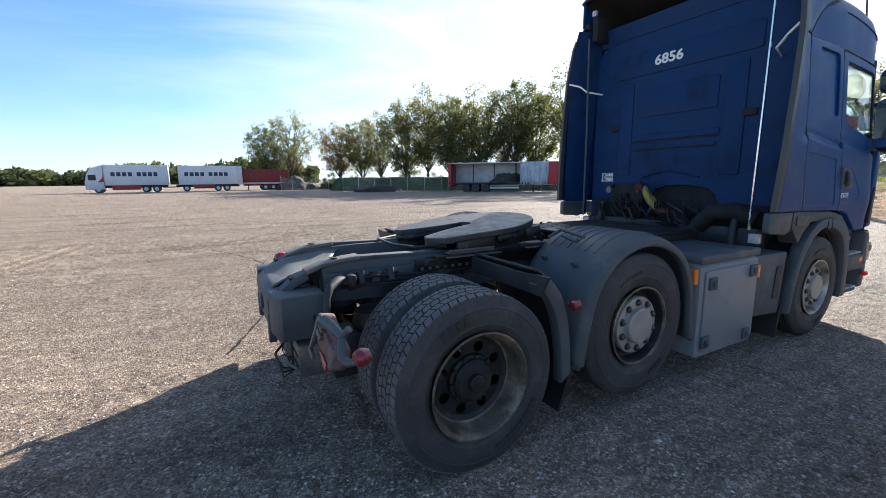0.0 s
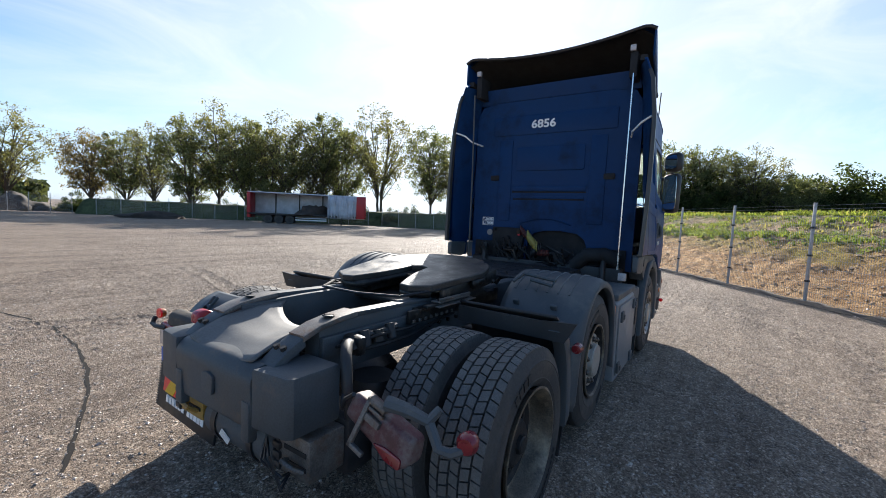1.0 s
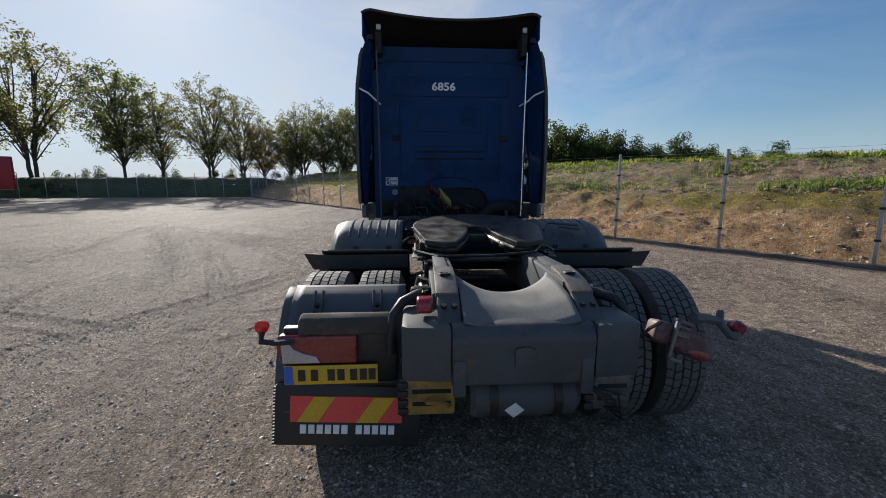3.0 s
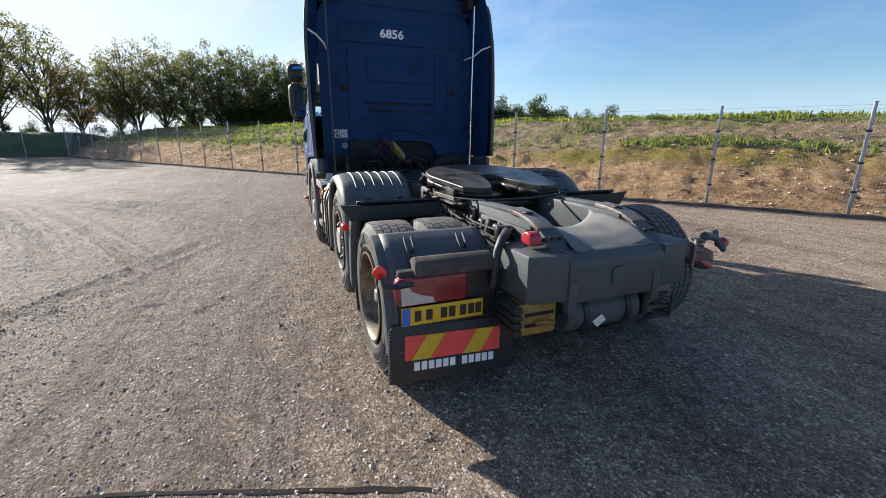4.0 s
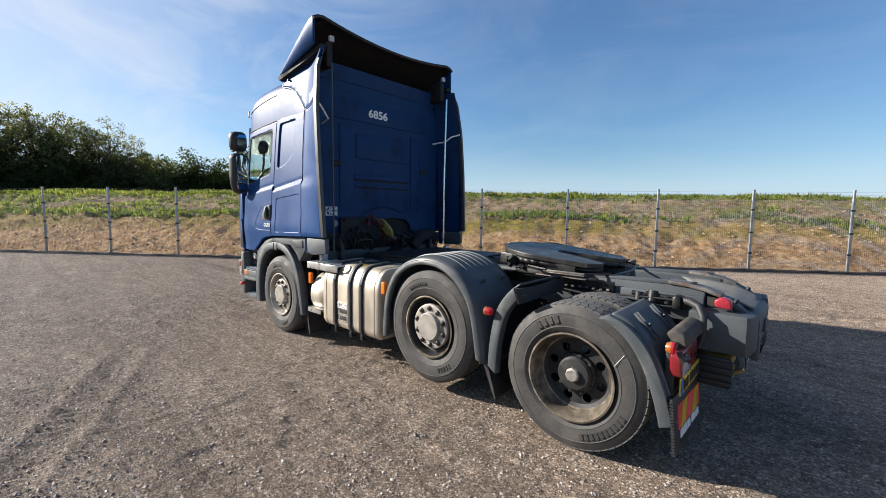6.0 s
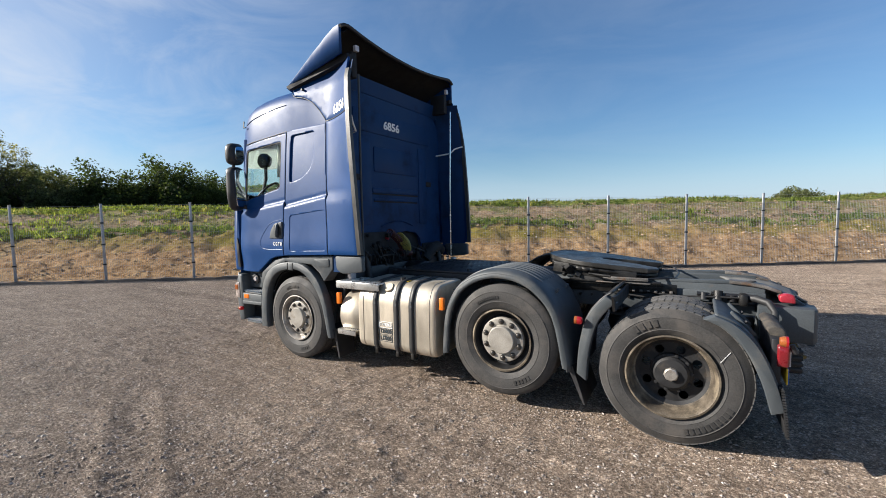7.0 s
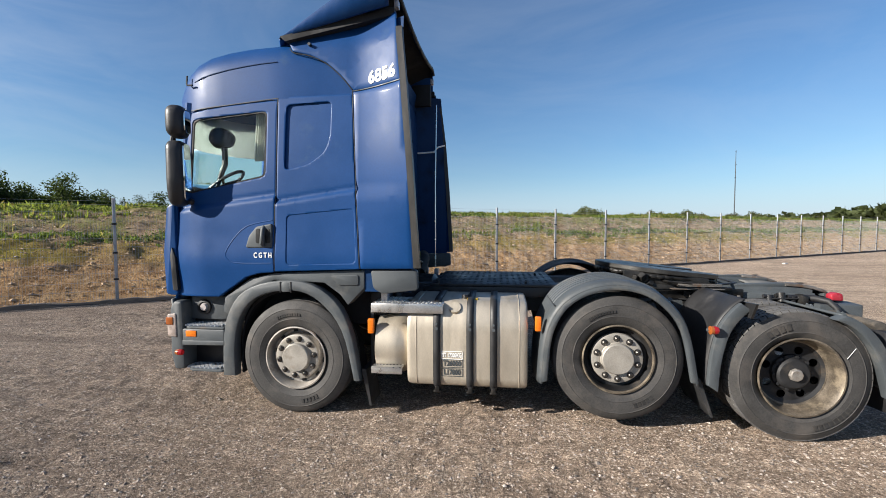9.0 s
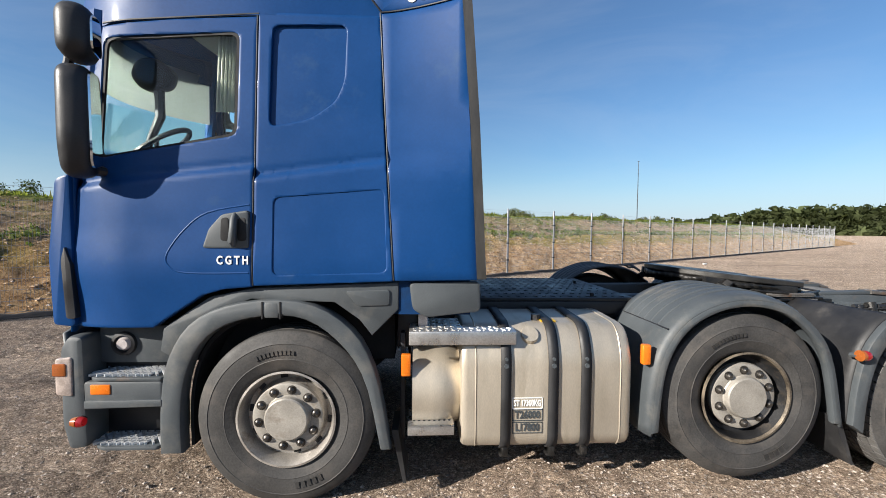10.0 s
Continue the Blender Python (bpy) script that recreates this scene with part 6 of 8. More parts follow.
def interior():
    for y in (0.62, -0.62):
        bm = bmesh.new()
        prism(bm, rounded([(4.25, 1.75), (4.75, 1.78), (4.75, 1.9), (4.42, 1.92), (4.30, 2.42), (4.16, 2.44)], 0.06), y - 0.24, y + 0.24, bevel=0.05)
        seat = part("seat", bm, SEAT, truck, "dark cloth driver's seat")
        bm = bmesh.new()
        prism(bm, rounded([(4.16, 2.46), (4.32, 2.46), (4.30, 2.68), (4.20, 2.70)], 0.05), y - 0.15, y + 0.15, bevel=0.04)
        part("headrest", bm, SEAT, seat)
        part("seat_base", boxes(((4.3, y - 0.2, 1.38), (4.7, y + 0.2, 1.76), 0.03)), DARK, seat)
    bm = bmesh.new()
    tilt = Matrix.Translation((4.93, 0.62, 2.06)) @ Matrix.Rotation(radians(-55), 4, "Y")
    ring = [tilt @ Vector((0.0, 0.22 * math.cos(a), 0.22 * math.sin(a))) for a in (2 * math.pi * k / 28 for k in range(29))]
    tube(bm, ring, 0.017, 6, ends=False)
    for a in (0.4, 2.74, 4.7):
        tube(bm, [tilt @ Vector((0, 0, 0)), tilt @ Vector((0, 0.21 * math.cos(a), 0.21 * math.sin(a)))], 0.014, 6)
    part("steering_wheel", bm, BLACK, truck)
    # unidentified dark rounded shape behind the side window
    pod = bmesh.new()
    prism(pod, rounded([(4.80, 2.42), (4.95, 2.40), (5.03, 2.49), (4.99, 2.60), (4.88, 2.61), (4.77, 2.52)], 0.05), 0.65, 0.81, bevel=0.04, seg=3)
    tube(pod, [(4.88, 0.73, 2.45), (4.87, 0.74, 2.36), (4.86, 0.76, 2.25), (4.92, 0.74, 2.12), (4.98, 0.72, 1.95)], [0.035, 0.03, 0.032, 0.025, 0.02], 8)
    part("cab_dark_shape", pod, BLACK, truck, "dark rounded shape on a bent stalk")
    part("dashboard", boxes(((4.95, -1.05, 1.4), (5.28, 1.05, 1.93), 0.08)), DARK, truck)
    bm = bmesh.new()
    rows = [[bm.verts.new((5.10 + 0.22 * (1 - (y / 1.06) ** 2) - 0.02 * z, y, 2.43 + 0.40 * z)) for z in (0, 0.5, 1)] for y in [1.03 * (2 * i / 16 - 1) for i in range(17)]]
    for a, b in zip(rows, rows[1:]):
        for k in range(2):
            bm.faces.new((a[k], a[k + 1], b[k + 1], b[k]))
    part("sun_blind", bm, BLIND_CLOTH, truck, "pale roller sun blind")
    part("bunk_wall", boxes(((3.60, -1.0, 1.4), (3.64, 1.0, 2.78))), LINING, truck)
    part("headliner", boxes(((3.64, -0.98, 2.97), (4.98, 0.98, 2.99), 0.01)), LINING, truck, "pale cab headliner")
    for y in (0.965, -0.985):
        part("side_lining", boxes(((3.64, y, 2.72), (5.0, y + 0.02, 2.98), 0.005)), LINING, truck)
    bm = bmesh.new()
    rows = []
    for i in range(18):
        x = 4.33 + 0.11 * i / 17
        rows.append([bm.verts.new((x + 0.02 * (1 - z) , 1.02 + 0.018 * math.sin(i * 2.0), 2.25 + 0.45 * z)) for z in (0, 0.5, 1)])
    for a, b in zip(rows, rows[1:]):
        for k in range(2):
            bm.faces.new((a[k], a[k + 1], b[k + 1], b[k]))
    part("window_curtain", bm, CURTAIN, truck, "pale bunched curtain")


interior()


# ---- wheels ----
def tyre_mesh(r=0.505, w=0.30, blocks=False, bead=0.297):
    h = w / 2
    bm = bmesh.new()
    prof = [(bead, -h + 0.034), (bead + 0.03, -h + 0.013), (0.341, -h + 0.007), (0.345, -h + 0.0045), (0.349, -h + 0.0065), (0.40, -h), (0.431, -h + 0.0035), (0.435, -h + 0.001), (0.439, -h + 0.005), (0.45, -h + 0.008), (r - 0.03, -h + 0.022), (r - 0.012, -h + 0.03)]
    out = [(rr, -y) for rr, y in prof[::-1]]
    if blocks:
        tread = [(r - 0.02, -h + 0.035), (r - 0.02, h - 0.035)]
    else:
        tread = [(r - 0.004, -h + 0.04)]
        for g in (-0.075, -0.025, 0.025, 0.075):
            tread += [(r, g - 0.008), (r - 0.013, g - 0.006), (r - 0.013, g + 0.006), (r, g + 0.008)]
        tread += [(r - 0.004, h - 0.04)]
    lathe(bm, prof + tread + out, 72)
    return finish("tyre", bm, RUBBER, 30)


def tread_mesh(r=0.505, w=0.30, n=58):
    """The worn drive tread: staggered blocks in five rows, broken at the shoulders."""
    bm = bmesh.new()
    rows = 5
    cw = (w - 0.045) / rows
    for j in range(rows):
        y0 = -(w - 0.045) / 2 + j * cw + 0.003
        y1 = y0 + cw - 0.01
        for k in range(n):
            off = (0.5 if j % 2 else 0.0)
            a0, a1 = 2 * math.pi * (k + off) / n, 2 * math.pi * (k + off + 0.86) / n
            sk = (0.22 if j % 2 else -0.22) * 2 * math.pi / n
            lo, hi = [], []
            drop = 0.006 if j in (0, rows - 1) else 0.0
            for (a, y) in ((a0, y0), (a1, y0), (a1 + sk, y1), (a0 + sk, y1)):
                outer = drop if (j == 0 and y == y0) or (j == rows - 1 and y == y1) else 0
                lo.append(bm.verts.new(((r - 0.024) * math.cos(a), y, (r - 0.024) * math.sin(a))))
                hi.append(bm.verts.new(((r - outer) * math.cos(a), y, (r - outer) * math.sin(a))))
            bm.faces.new(hi)
            for q in range(4):
                bm.faces.new((lo[q], lo[(q + 1) % 4], hi[(q + 1) % 4], hi[q]))
    return finish("tread", bm, RUBBER_TREAD, 30)


def marks_mesh(words, r=0.385, y=0.151):
    """Raised unreadable sidewall marks as plain bars."""
    bm = bmesh.new()
    for centre, count, size in words:
        for i in range(count):
            a = centre + (i - (count - 1) / 2) * size * 1.35 / r
            m = Matrix.Rotation(-a, 4, "Y") @ Matrix.Translation((r, y, 0))
            box(bm, (-size * 0.7, -0.002, -size * 0.42), (size * 0.7, 0.003, size * 0.42), 0, m)
    return finish("sidewall_mark", bm, MARK)


TYRE, TYRE_D, TREAD = tyre_mesh(bead=0.272), tyre_mesh(blocks=True), tread_mesh()
MARKS = marks_mesh([(1.57, 10, 0.017), (-1.75, 5, 0.025)])
MARKS_D = marks_mesh([(1.2, 4, 0.036), (-2.2, 10, 0.028)], 0.395)


def rim_meshes():
    # steer rim: outer face flush, hand holes, domed hub with ten nuts
    bm = bmesh.new()
    lathe(bm, [(0.300, 0.135), (0.305, 0.148), (0.292, 0.15), (0.284, 0.135), (0.272, 0.10), (0.262, 0.06), (0.235, 0.055), (0.22, 0.075), (0.21, 0.085), (0.2, 0.085)], 64)
    lathe(bm, [(0.300, -0.135), (0.305, -0.148), (0.292, -0.15), (0.275, -0.12), (0.265, 0.05)], 64)
    slot = bmesh.new()
    for k in range(10):
        a = 2 * math.pi * (k + 0.5) / 10
        m = Matrix.Rotation(-a, 4, "Y") @ Matrix.Translation((0.248, 0.058, 0))
        box(slot, (-0.012, -0.004, -0.024), (0.012, 0.004, 0.024), 0.004, m)
    steer = finish("rim", bm, RIM, 30)
    bm = bmesh.new()
    lathe(bm, [(0.214, 0.082), (0.222, 0.10), (0.216, 0.116), (0.206, 0.12), (0.152, 0.121), (0.143, 0.118), (0.138, 0.124), (0.134, 0.148), (0.126, 0.155), (0.0, 0.157)], 64)
    hub = finish("hub_cover", bm, HUB, 22)
    bm = bmesh.new()
    lathe(bm, [(0.03, -0.004), (0.03, 0.002), (0.022, 0.003), (0.021, 0.014), (0.015, 0.018), (0.01, 0.023), (0.0, 0.023)], 12)
    nut = finish("wheel_nut", bm, NUT, 30)
    # drive rim: deep dish with round holes
    bm = bmesh.new()
    lathe(bm, [(0.300, 0.135), (0.306, 0.15), (0.294, 0.152), (0.285, 0.14), (0.276, 0.11), (0.27, 0.075), (0.264, 0.05), (0.257, 0.034), (0.246, 0.030)], 64)
    drive = finish("rim", bm, RIM_RUST, 30)
    bm = bmesh.new()
    n, holes = 64, 8
    lathe(bm, [(0.247, 0.030), (0.222, 0.016)], 64)
    # dished disc with eight hand holes
    for k in range(holes):
        a0 = 2 * math.pi * k / holes
        outl = [(0.222 * math.cos(a0 + 2 * math.pi / holes * t / 6), 0.222 * math.sin(a0 + 2 * math.pi / holes * t / 6)) for t in range(7)]
        inn = [(0.13 * math.cos(a0 + 2 * math.pi / holes * t / 6), 0.13 * math.sin(a0 + 2 * math.pi / holes * t / 6)) for t in range(6, -1, -1)]
        am = a0 + math.pi / holes
        hole = [(0.182 * math.cos(am) + 0.032 * math.cos(t), 0.182 * math.sin(am) + 0.032 * math.sin(t)) for t in (2 * math.pi * q / 12 for q in range(12))]
        vs = [bm.verts.new((p[0], 0.016, p[1])) for p in outl + inn]
        hv = [bm.verts.new((p[0], 0.016, p[1])) for p in hole]
        es = [bm.edges.new((vs[i], vs[(i + 1) % len(vs)])) for i in range(len(vs))] + [bm.edges.new((hv[i], hv[(i + 1) % 12])) for i in range(12)]
        bmesh.ops.triangle_fill(bm, use_beauty=True, edges=es, normal=(0, 1, 0))
    lathe(bm, [(0.145, 0.016), (0.14, 0.036), (0.125, 0.045), (0.12, 0.062), (0.105, 0.076), (0.06, 0.082), (0.05, 0.082)], 40)
    for k in range(10):
        a = 2 * math.pi * k / 10
        lathe(bm, [(0.014, 0.03), (0.014, 0.052), (0.0, 0.055)], 6, (0.132 * math.cos(a), 0, 0.132 * math.sin(a)))
    hub_d = finish("drive_hub", bm, HUB_DARK, 30)
    bm = bmesh.new()
    lathe(bm, [(0.052, 0.075), (0.048, 0.1), (0.04, 0.106), (0.0, 0.106)], 8)
    cap = finish("axle_cap", bm, RIM, 30)
    # dark skin just over the rim recess, whose shade is put into colour
    bm = bmesh.new()
    lathe(bm, [(0.282, 0.137), (0.2705, 0.102), (0.2605, 0.064), (0.235, 0.0585), (0.2205, 0.079)], 64)
    dish = finish("dish_shade", bm, HUB_DARK, 30)
    return steer, hub, nut, drive, hub_d, cap, dish, finish("rim_slot", slot, HUB_DARK, 30)


STEER, HUBC, NUTM, DRIVE, HUBD, CAP, DISH, DISH_F = rim_meshes()
for mesh in (STEER, HUBC, DISH, DISH_F):
    mesh.transform(Matrix.Diagonal((0.915, 1, 0.915, 1)))
NUTM.transform(Matrix.Diagonal((0.9, 1, 0.9, 1)))


def turned(x, y, z, s, spin):
    return Matrix.Translation((x, y, z)) @ Matrix.Rotation(0 if s > 0 else math.pi, 4, "Z") @ Matrix.Rotation(radians(spin), 4, "Y")


def steer_wheel(x, z, s, spin, rust):
    w = part("wheel", STEER if not rust else STEER_RUST, RIM, truck, "silver steel wheel with ten nuts", m=turned(x, s * 1.075, z, s, spin))
    part("tyre", TYRE, RUBBER, w)
    part("hub_cover", HUBC, HUB, w)
    if rust:
        part("dish_shade", DISH, HUB_DARK, w, "dark skin over the rim recess")
    else:
        tagged(part("rim_slot", DISH_F, HUB_DARK, w, "dark hand hole"), kind="stuff")
    tagged(part("sidewall_mark", MARKS, MARK, w), kind="stuff")
    for k in range(10):
        a = 2 * math.pi * k / 10
        part("wheel_nut", NUTM, NUT, w, m=Matrix.Translation((0.163 * math.cos(a), 0.121, 0.163 * math.sin(a))))


STEER_RUST = STEER.copy()
STEER_RUST.materials.clear()
STEER_RUST.materials.append(RIM_RUST)


CAP_DARK = CAP.copy()
CAP_DARK.materials.clear()
CAP_DARK.materials.append(HUB_DARK)


def drive_wheel(s, spin):
    w = part("wheel", DRIVE, RIM_RUST, truck, "rust-stained dished drive wheel", m=turned(0, s * (1.07 if s > 0 else 1.10), 0.505, s, spin))
    part("tyre", TYRE_D, RUBBER, w)
    part("tread", TREAD, RUBBER_TREAD, w)
    part("drive_hub", HUBD, HUB_DARK, w)
    part("axle_cap", CAP if s > 0 else CAP_DARK, RIM, w)
    tagged(part("sidewall_mark", MARKS_D, MARK, w), kind="stuff")
    w2 = part("wheel", DRIVE, RIM_RUST, truck, "inner drive wheel", m=turned(0, s * (0.725 if s > 0 else 0.755), 0.505, -s, spin + 3))
    part("tyre", TYRE_D, RUBBER, w2)
    part("tread", TREAD, RUBBER_TREAD, w2)


part("chalk_mark", box(bmesh.new(), (-0.05, -0.001, -0.0014), (0.05, 0.001, 0.0014), 0, pose(-0.325, 1.2215, 0.702, 0, 55, 0)), WHITE, truck, "white chalk stroke on the tyre wall")
for s in (1, -1):
    steer_wheel(4.03, 0.505, s, 9, False)
    steer_wheel(1.32, 0.595, s, 20, True)
    drive_wheel(s, 4)
for x, z in ((4.03, 0.505), (1.32, 0.595), (0.0, 0.505)):
    part("axle", tube(bmesh.new(), [(x, -1.0, z), (x, 1.0, z)], 0.085, 12), GREASE, truck)
part("axle_housing", lathe(bmesh.new(), [(0, -0.3), (0.16, -0.26), (0.23, -0.1), (0.23, 0.1), (0.16, 0.26), (0, 0.3)], 24, (0.05, 0, 0.53)), GREASE, truck)
for s in (1, -1):
    for x in (-0.32, 0.42):
        part("air_spring", lathe(bmesh.new(), [(0, -0.14), (0.12, -0.14), (0.14, -0.08), (0.115, -0.03), (0.14, 0.04), (0.12, 0.12), (0, 0.12)], 20), FLAP, truck, "black rubber air spring", m=pose(x, s * 0.46, 0.66, 90, 0, 0))


# ---- chassis ----
def chassis():
    for s in (1, -1):
        bm = bmesh.new()
        ya, yb = s * 0.275, s * 0.385
        prism(bm, [(-0.62, 0.84), (-0.62, 1.085), (-0.2, 1.095), (5.0, 1.06), (5.0, 0.80), (3.4, 0.80), (-0.2, 0.82)], ya, yb, bevel=0.012)
        part("frame_rail", bm, FRAME, truck, "grey painted frame rail")
        # narrow slide bar along the rail, a rusty landing plate with its hole, and a dark end bracket
        part("slide_bar", prism(bmesh.new(), [(0.30, 1.10), (-0.40, 1.118), (-0.40, 1.09), (0.30, 1.08)], s * 0.312, s * 0.388, bevel=0.005), FRAME, truck, "grey slide bar")
        pts = [(-0.38, 1.124), (-0.50, 1.115), (-0.62, 1.095), (-0.72, 1.06)]
        ramp = part("slide_ramp", prism(bmesh.new(), pts + [(x, z - 0.03) for x, z in pts[::-1]], s * 0.286, s * 0.402, bevel=0.008), FRAME_WORN, truck, "rust-worn steel slide ramp")
        part("ramp_hole", lathe(bmesh.new(), [(0, 0.003), (0.02, 0.003), (0.026, 0.0), (0.03, 0.006), (0.034, 0.0)], 16), HUB_DARK, ramp, "dark bolt hole", m=pose(-0.53, s * 0.344, 1.113, 90, 6, 0))
        pts = [(-0.71, 1.055), (-0.80, 1.01), (-0.87, 0.955)]
        end = part("end_bracket", prism(bmesh.new(), pts + [(x + 0.01, z - 0.05) for x, z in pts[::-1]], s * 0.285, s * 0.395, bevel=0.006), FRAME, truck, "grey end bracket")
        for y in (0.315, 0.365):
            part("bolt", tube(bmesh.new(), [(-0.795, s * y, 1.0), (-0.805, s * y, 1.025)], 0.015, 6), HUB_DARK, end)
        for i in range(9):
            x = 0.28 + 0.11 * i
            for z in (1.0, 0.92):
                part("rail_bolt", tube(bmesh.new(), [(x, s * 0.383, z), (x, s * 0.405, z)], 0.013, 6), GREASE, truck)
    for x in (0.9, 2.1, 3.2):
        part("cross_member", boxes(((x - 0.06, -0.29, 0.84), (x + 0.06, 0.29, 1.02), 0.01)), GREASE, truck)
    # saddle plate between the ramps
    bm = bmesh.new()
    rows = []
    for i in range(13):
        t = i / 12
        row = []
        for j in range(25):
            u = 2 * j / 24 - 1
            cut = 0.12 * (1 - u * u) ** 0.6
            x = -0.33 - cut * 1.0 + (-0.90 + 0.33 + cut) * t
            dip = 0.085 * (1 - abs(u) ** 2.2) * (1 - 0.55 * t)
            z = lerp_table(x, [(-0.95, 0.945), (-0.86, 0.99), (-0.74, 1.04), (-0.55, 1.07), (-0.2, 1.075)]) - dip
            row.append(bm.verts.new((x, u * 0.275, z)))
        rows.append(row)
    for a, b in zip(rows, rows[1:]):
        for k in range(24):
            bm.faces.new((a[k], a[k + 1], b[k + 1], b[k]))
    sd = part("saddle_plate", bm, SADDLE, truck, "grey dished plate between the ramps", 60)
    so = sd.modifiers.new("thick", "SOLIDIFY")
    so.thickness = 0.015
    # tail beam: middle and two side boxes
    bm = bmesh.new()
    prism(bm, rounded([(-0.68, 0.67), (-0.93, 0.66), (-0.945, 0.90), (-0.90, 0.955), (-0.68, 0.965)], 0.03), -0.335, 0.335, bevel=0.008)
    beam = part("tail_beam", bm, FRAME, truck, "grey tail beam")
    for s in (1, -1):
        bm = bmesh.new()
        prism(bm, [(-0.935, s * 0.34), (-0.915, s * 0.54), (-0.89, s * 0.565), (-0.56 if s > 0 else -0.65, s * 0.565), (-0.56 if s > 0 else -0.65, s * 0.34)], 0.69, 0.955, "z", 0.014, 2)
        part("tail_box", bm, FRAME, truck, "grey moulded tail corner box")
        part("beam_bracket", boxes(((-0.945, s * 0.30 - 0.03, 0.62), (-0.90, s * 0.30 + 0.03, 0.80), 0.008)), FRAME, truck)
    bm = bmesh.new()
    prism(bm, rounded([(-0.045, 0.76), (0.045, 0.76), (0.05, 0.85), (0.0, 0.865), (-0.05, 0.85)], 0.012), -0.955, -0.938, "x", 0.004)
    part("cast_emblem", bm, FRAME, beam, "plain cast emblem")
    # air tank and brackets below the beam
    part("air_tank", lathe(bmesh.new(), [(0, -0.29), (0.08, -0.285), (0.115, -0.25), (0.12, 0.25), (0.10, 0.275), (0, 0.285)], 32), FRAME, truck, "grey cylindrical air tank", m=pose(-0.74, -0.04, 0.535))
    part("tank_sticker", boxes(((-0.002, -0.035, -0.035), (0.002, 0.035, 0.035))), WHITE, truck, "small white diamond sticker", m=pose(-0.8557, 0.02, 0.498, 45, -17.5, 0))
    for s in (1, -1):
        part("tank_strap", lathe(bmesh.new(), [(0.122, -0.02), (0.127, -0.02), (0.127, 0.02), (0.122, 0.02)], 32, (0, s * 0.16, 0), True), BLACK, truck, m=pose(-0.74, -0.04, 0.535))
    # wheel chocks in their holders
    for s, mat, lab in ((1, YELLOW, "dirty yellow wheel chock"), (-1, FRAME_WORN, "dirty grey wheel chock")):
        bm = bmesh.new()
        y0, y1 = (0.31, 0.57) if s > 0 else (-0.58, -0.36)
        ribs = []
        box(bm, (-0.82, y0, 0.465), (-0.62, y1, 0.66), 0.012)
        for i in range(4):
            z = 0.475 + i * 0.045
            ribs.append(((-0.835, y1 - 0.03, z), (-0.62, y1 + 0.022, z + 0.034), 0.008))
        chock = part("wheel_chock", bm, mat, truck, lab)
        for k, r in enumerate(ribs):
            part("chock_rib", boxes(r), FLAP, chock)
        # thin dark bars on the face put the slots' shade into colour
        for z in (0.515, 0.58):
            part("slot_shade", boxes(((-0.824, y0 + 0.02, z), (-0.815, y1 - 0.05, z + 0.022), 0.003)), DARK, chock, "dark slot")
        part("chock_side", boxes(((-0.825, y1 - 0.02, 0.462), (-0.615, y1 + 0.01, 0.662), 0.006)), FLAP, chock, "black ribbed chock side")
        part("chock_handle", tube(bmesh.new(), [(-0.83, y0 + 0.03, 0.52), (-0.87, y0 + 0.05, 0.55), (-0.87, y0 + 0.12, 0.56), (-0.83, y0 + 0.14, 0.54)], 0.012, 6), mat, truck)
        part("chock_holder", boxes(((-0.62, y0 - 0.02, 0.42), (-0.45, y1 + 0.02, 0.68), 0.01)), BLACK, truck)
    # black wire loops on the right below the beam
    bm = bmesh.new()
    for q in range(3):
        tube(bm, [(-0.86, -0.34, 0.62), (-0.93, -0.40 - 0.03 * q, 0.57 + 0.02 * q), (-0.9, -0.50, 0.52 - 0.03 * q), (-0.82, -0.45, 0.48), (-0.76, -0.36, 0.5)], 0.006, 5)
    part("cable", bm, BLACK, truck)
    # trailer sockets, valves and hoses behind the cab of the axle
    red = part("coupling_cap", prism(bmesh.new(), rounded([(-0.80, 0.975), (-0.70, 0.98), (-0.69, 1.03), (-0.74, 1.055), (-0.79, 1.04)], 0.02), 0.42, 0.495, bevel=0.016, seg=3), RED_PLASTIC, truck, "red plastic coupling cap")
    rnd = random.Random(4)
    for s in (1, -1):
        base = part("valve_bracket", boxes(((-0.62, s * 0.40 - 0.015, 0.93), (0.10, s * 0.40 + 0.015, 1.03), 0.006)), FRAME, truck)
        for i in range(4):
            x = -0.50 + i * 0.1
            bm = bmesh.new()
            h = 0.02 + 0.03 * rnd.random()
            tube(bm, [(x, s * (0.45 + 0.04 * rnd.random()), 0.96), (x, s * 0.46, 0.99 + h)], 0.026 + 0.012 * rnd.random(), 10)
            tube(bm, [(x - 0.04, s * 0.46, 1.0), (x + 0.05, s * 0.47, 1.0 + h * 0.3)], 0.018, 8)
            part("valve", bm, BLACK if i % 2 else GREASE, truck)
        for q in range(2):
            z = 0.99 - 0.05 * q
            pts = [(-0.58 + 0.05 * q, s * 0.46, z), (-0.3, s * (0.50 + 0.02 * q), z + 0.02 * rnd.random()), (0.0, s * 0.45, z - 0.02), (0.3, s * 0.42, z), (0.55, s * 0.41, z + 0.02)]
            part("air_line", tube(bmesh.new(), pts, 0.008, 6), DARK, truck)
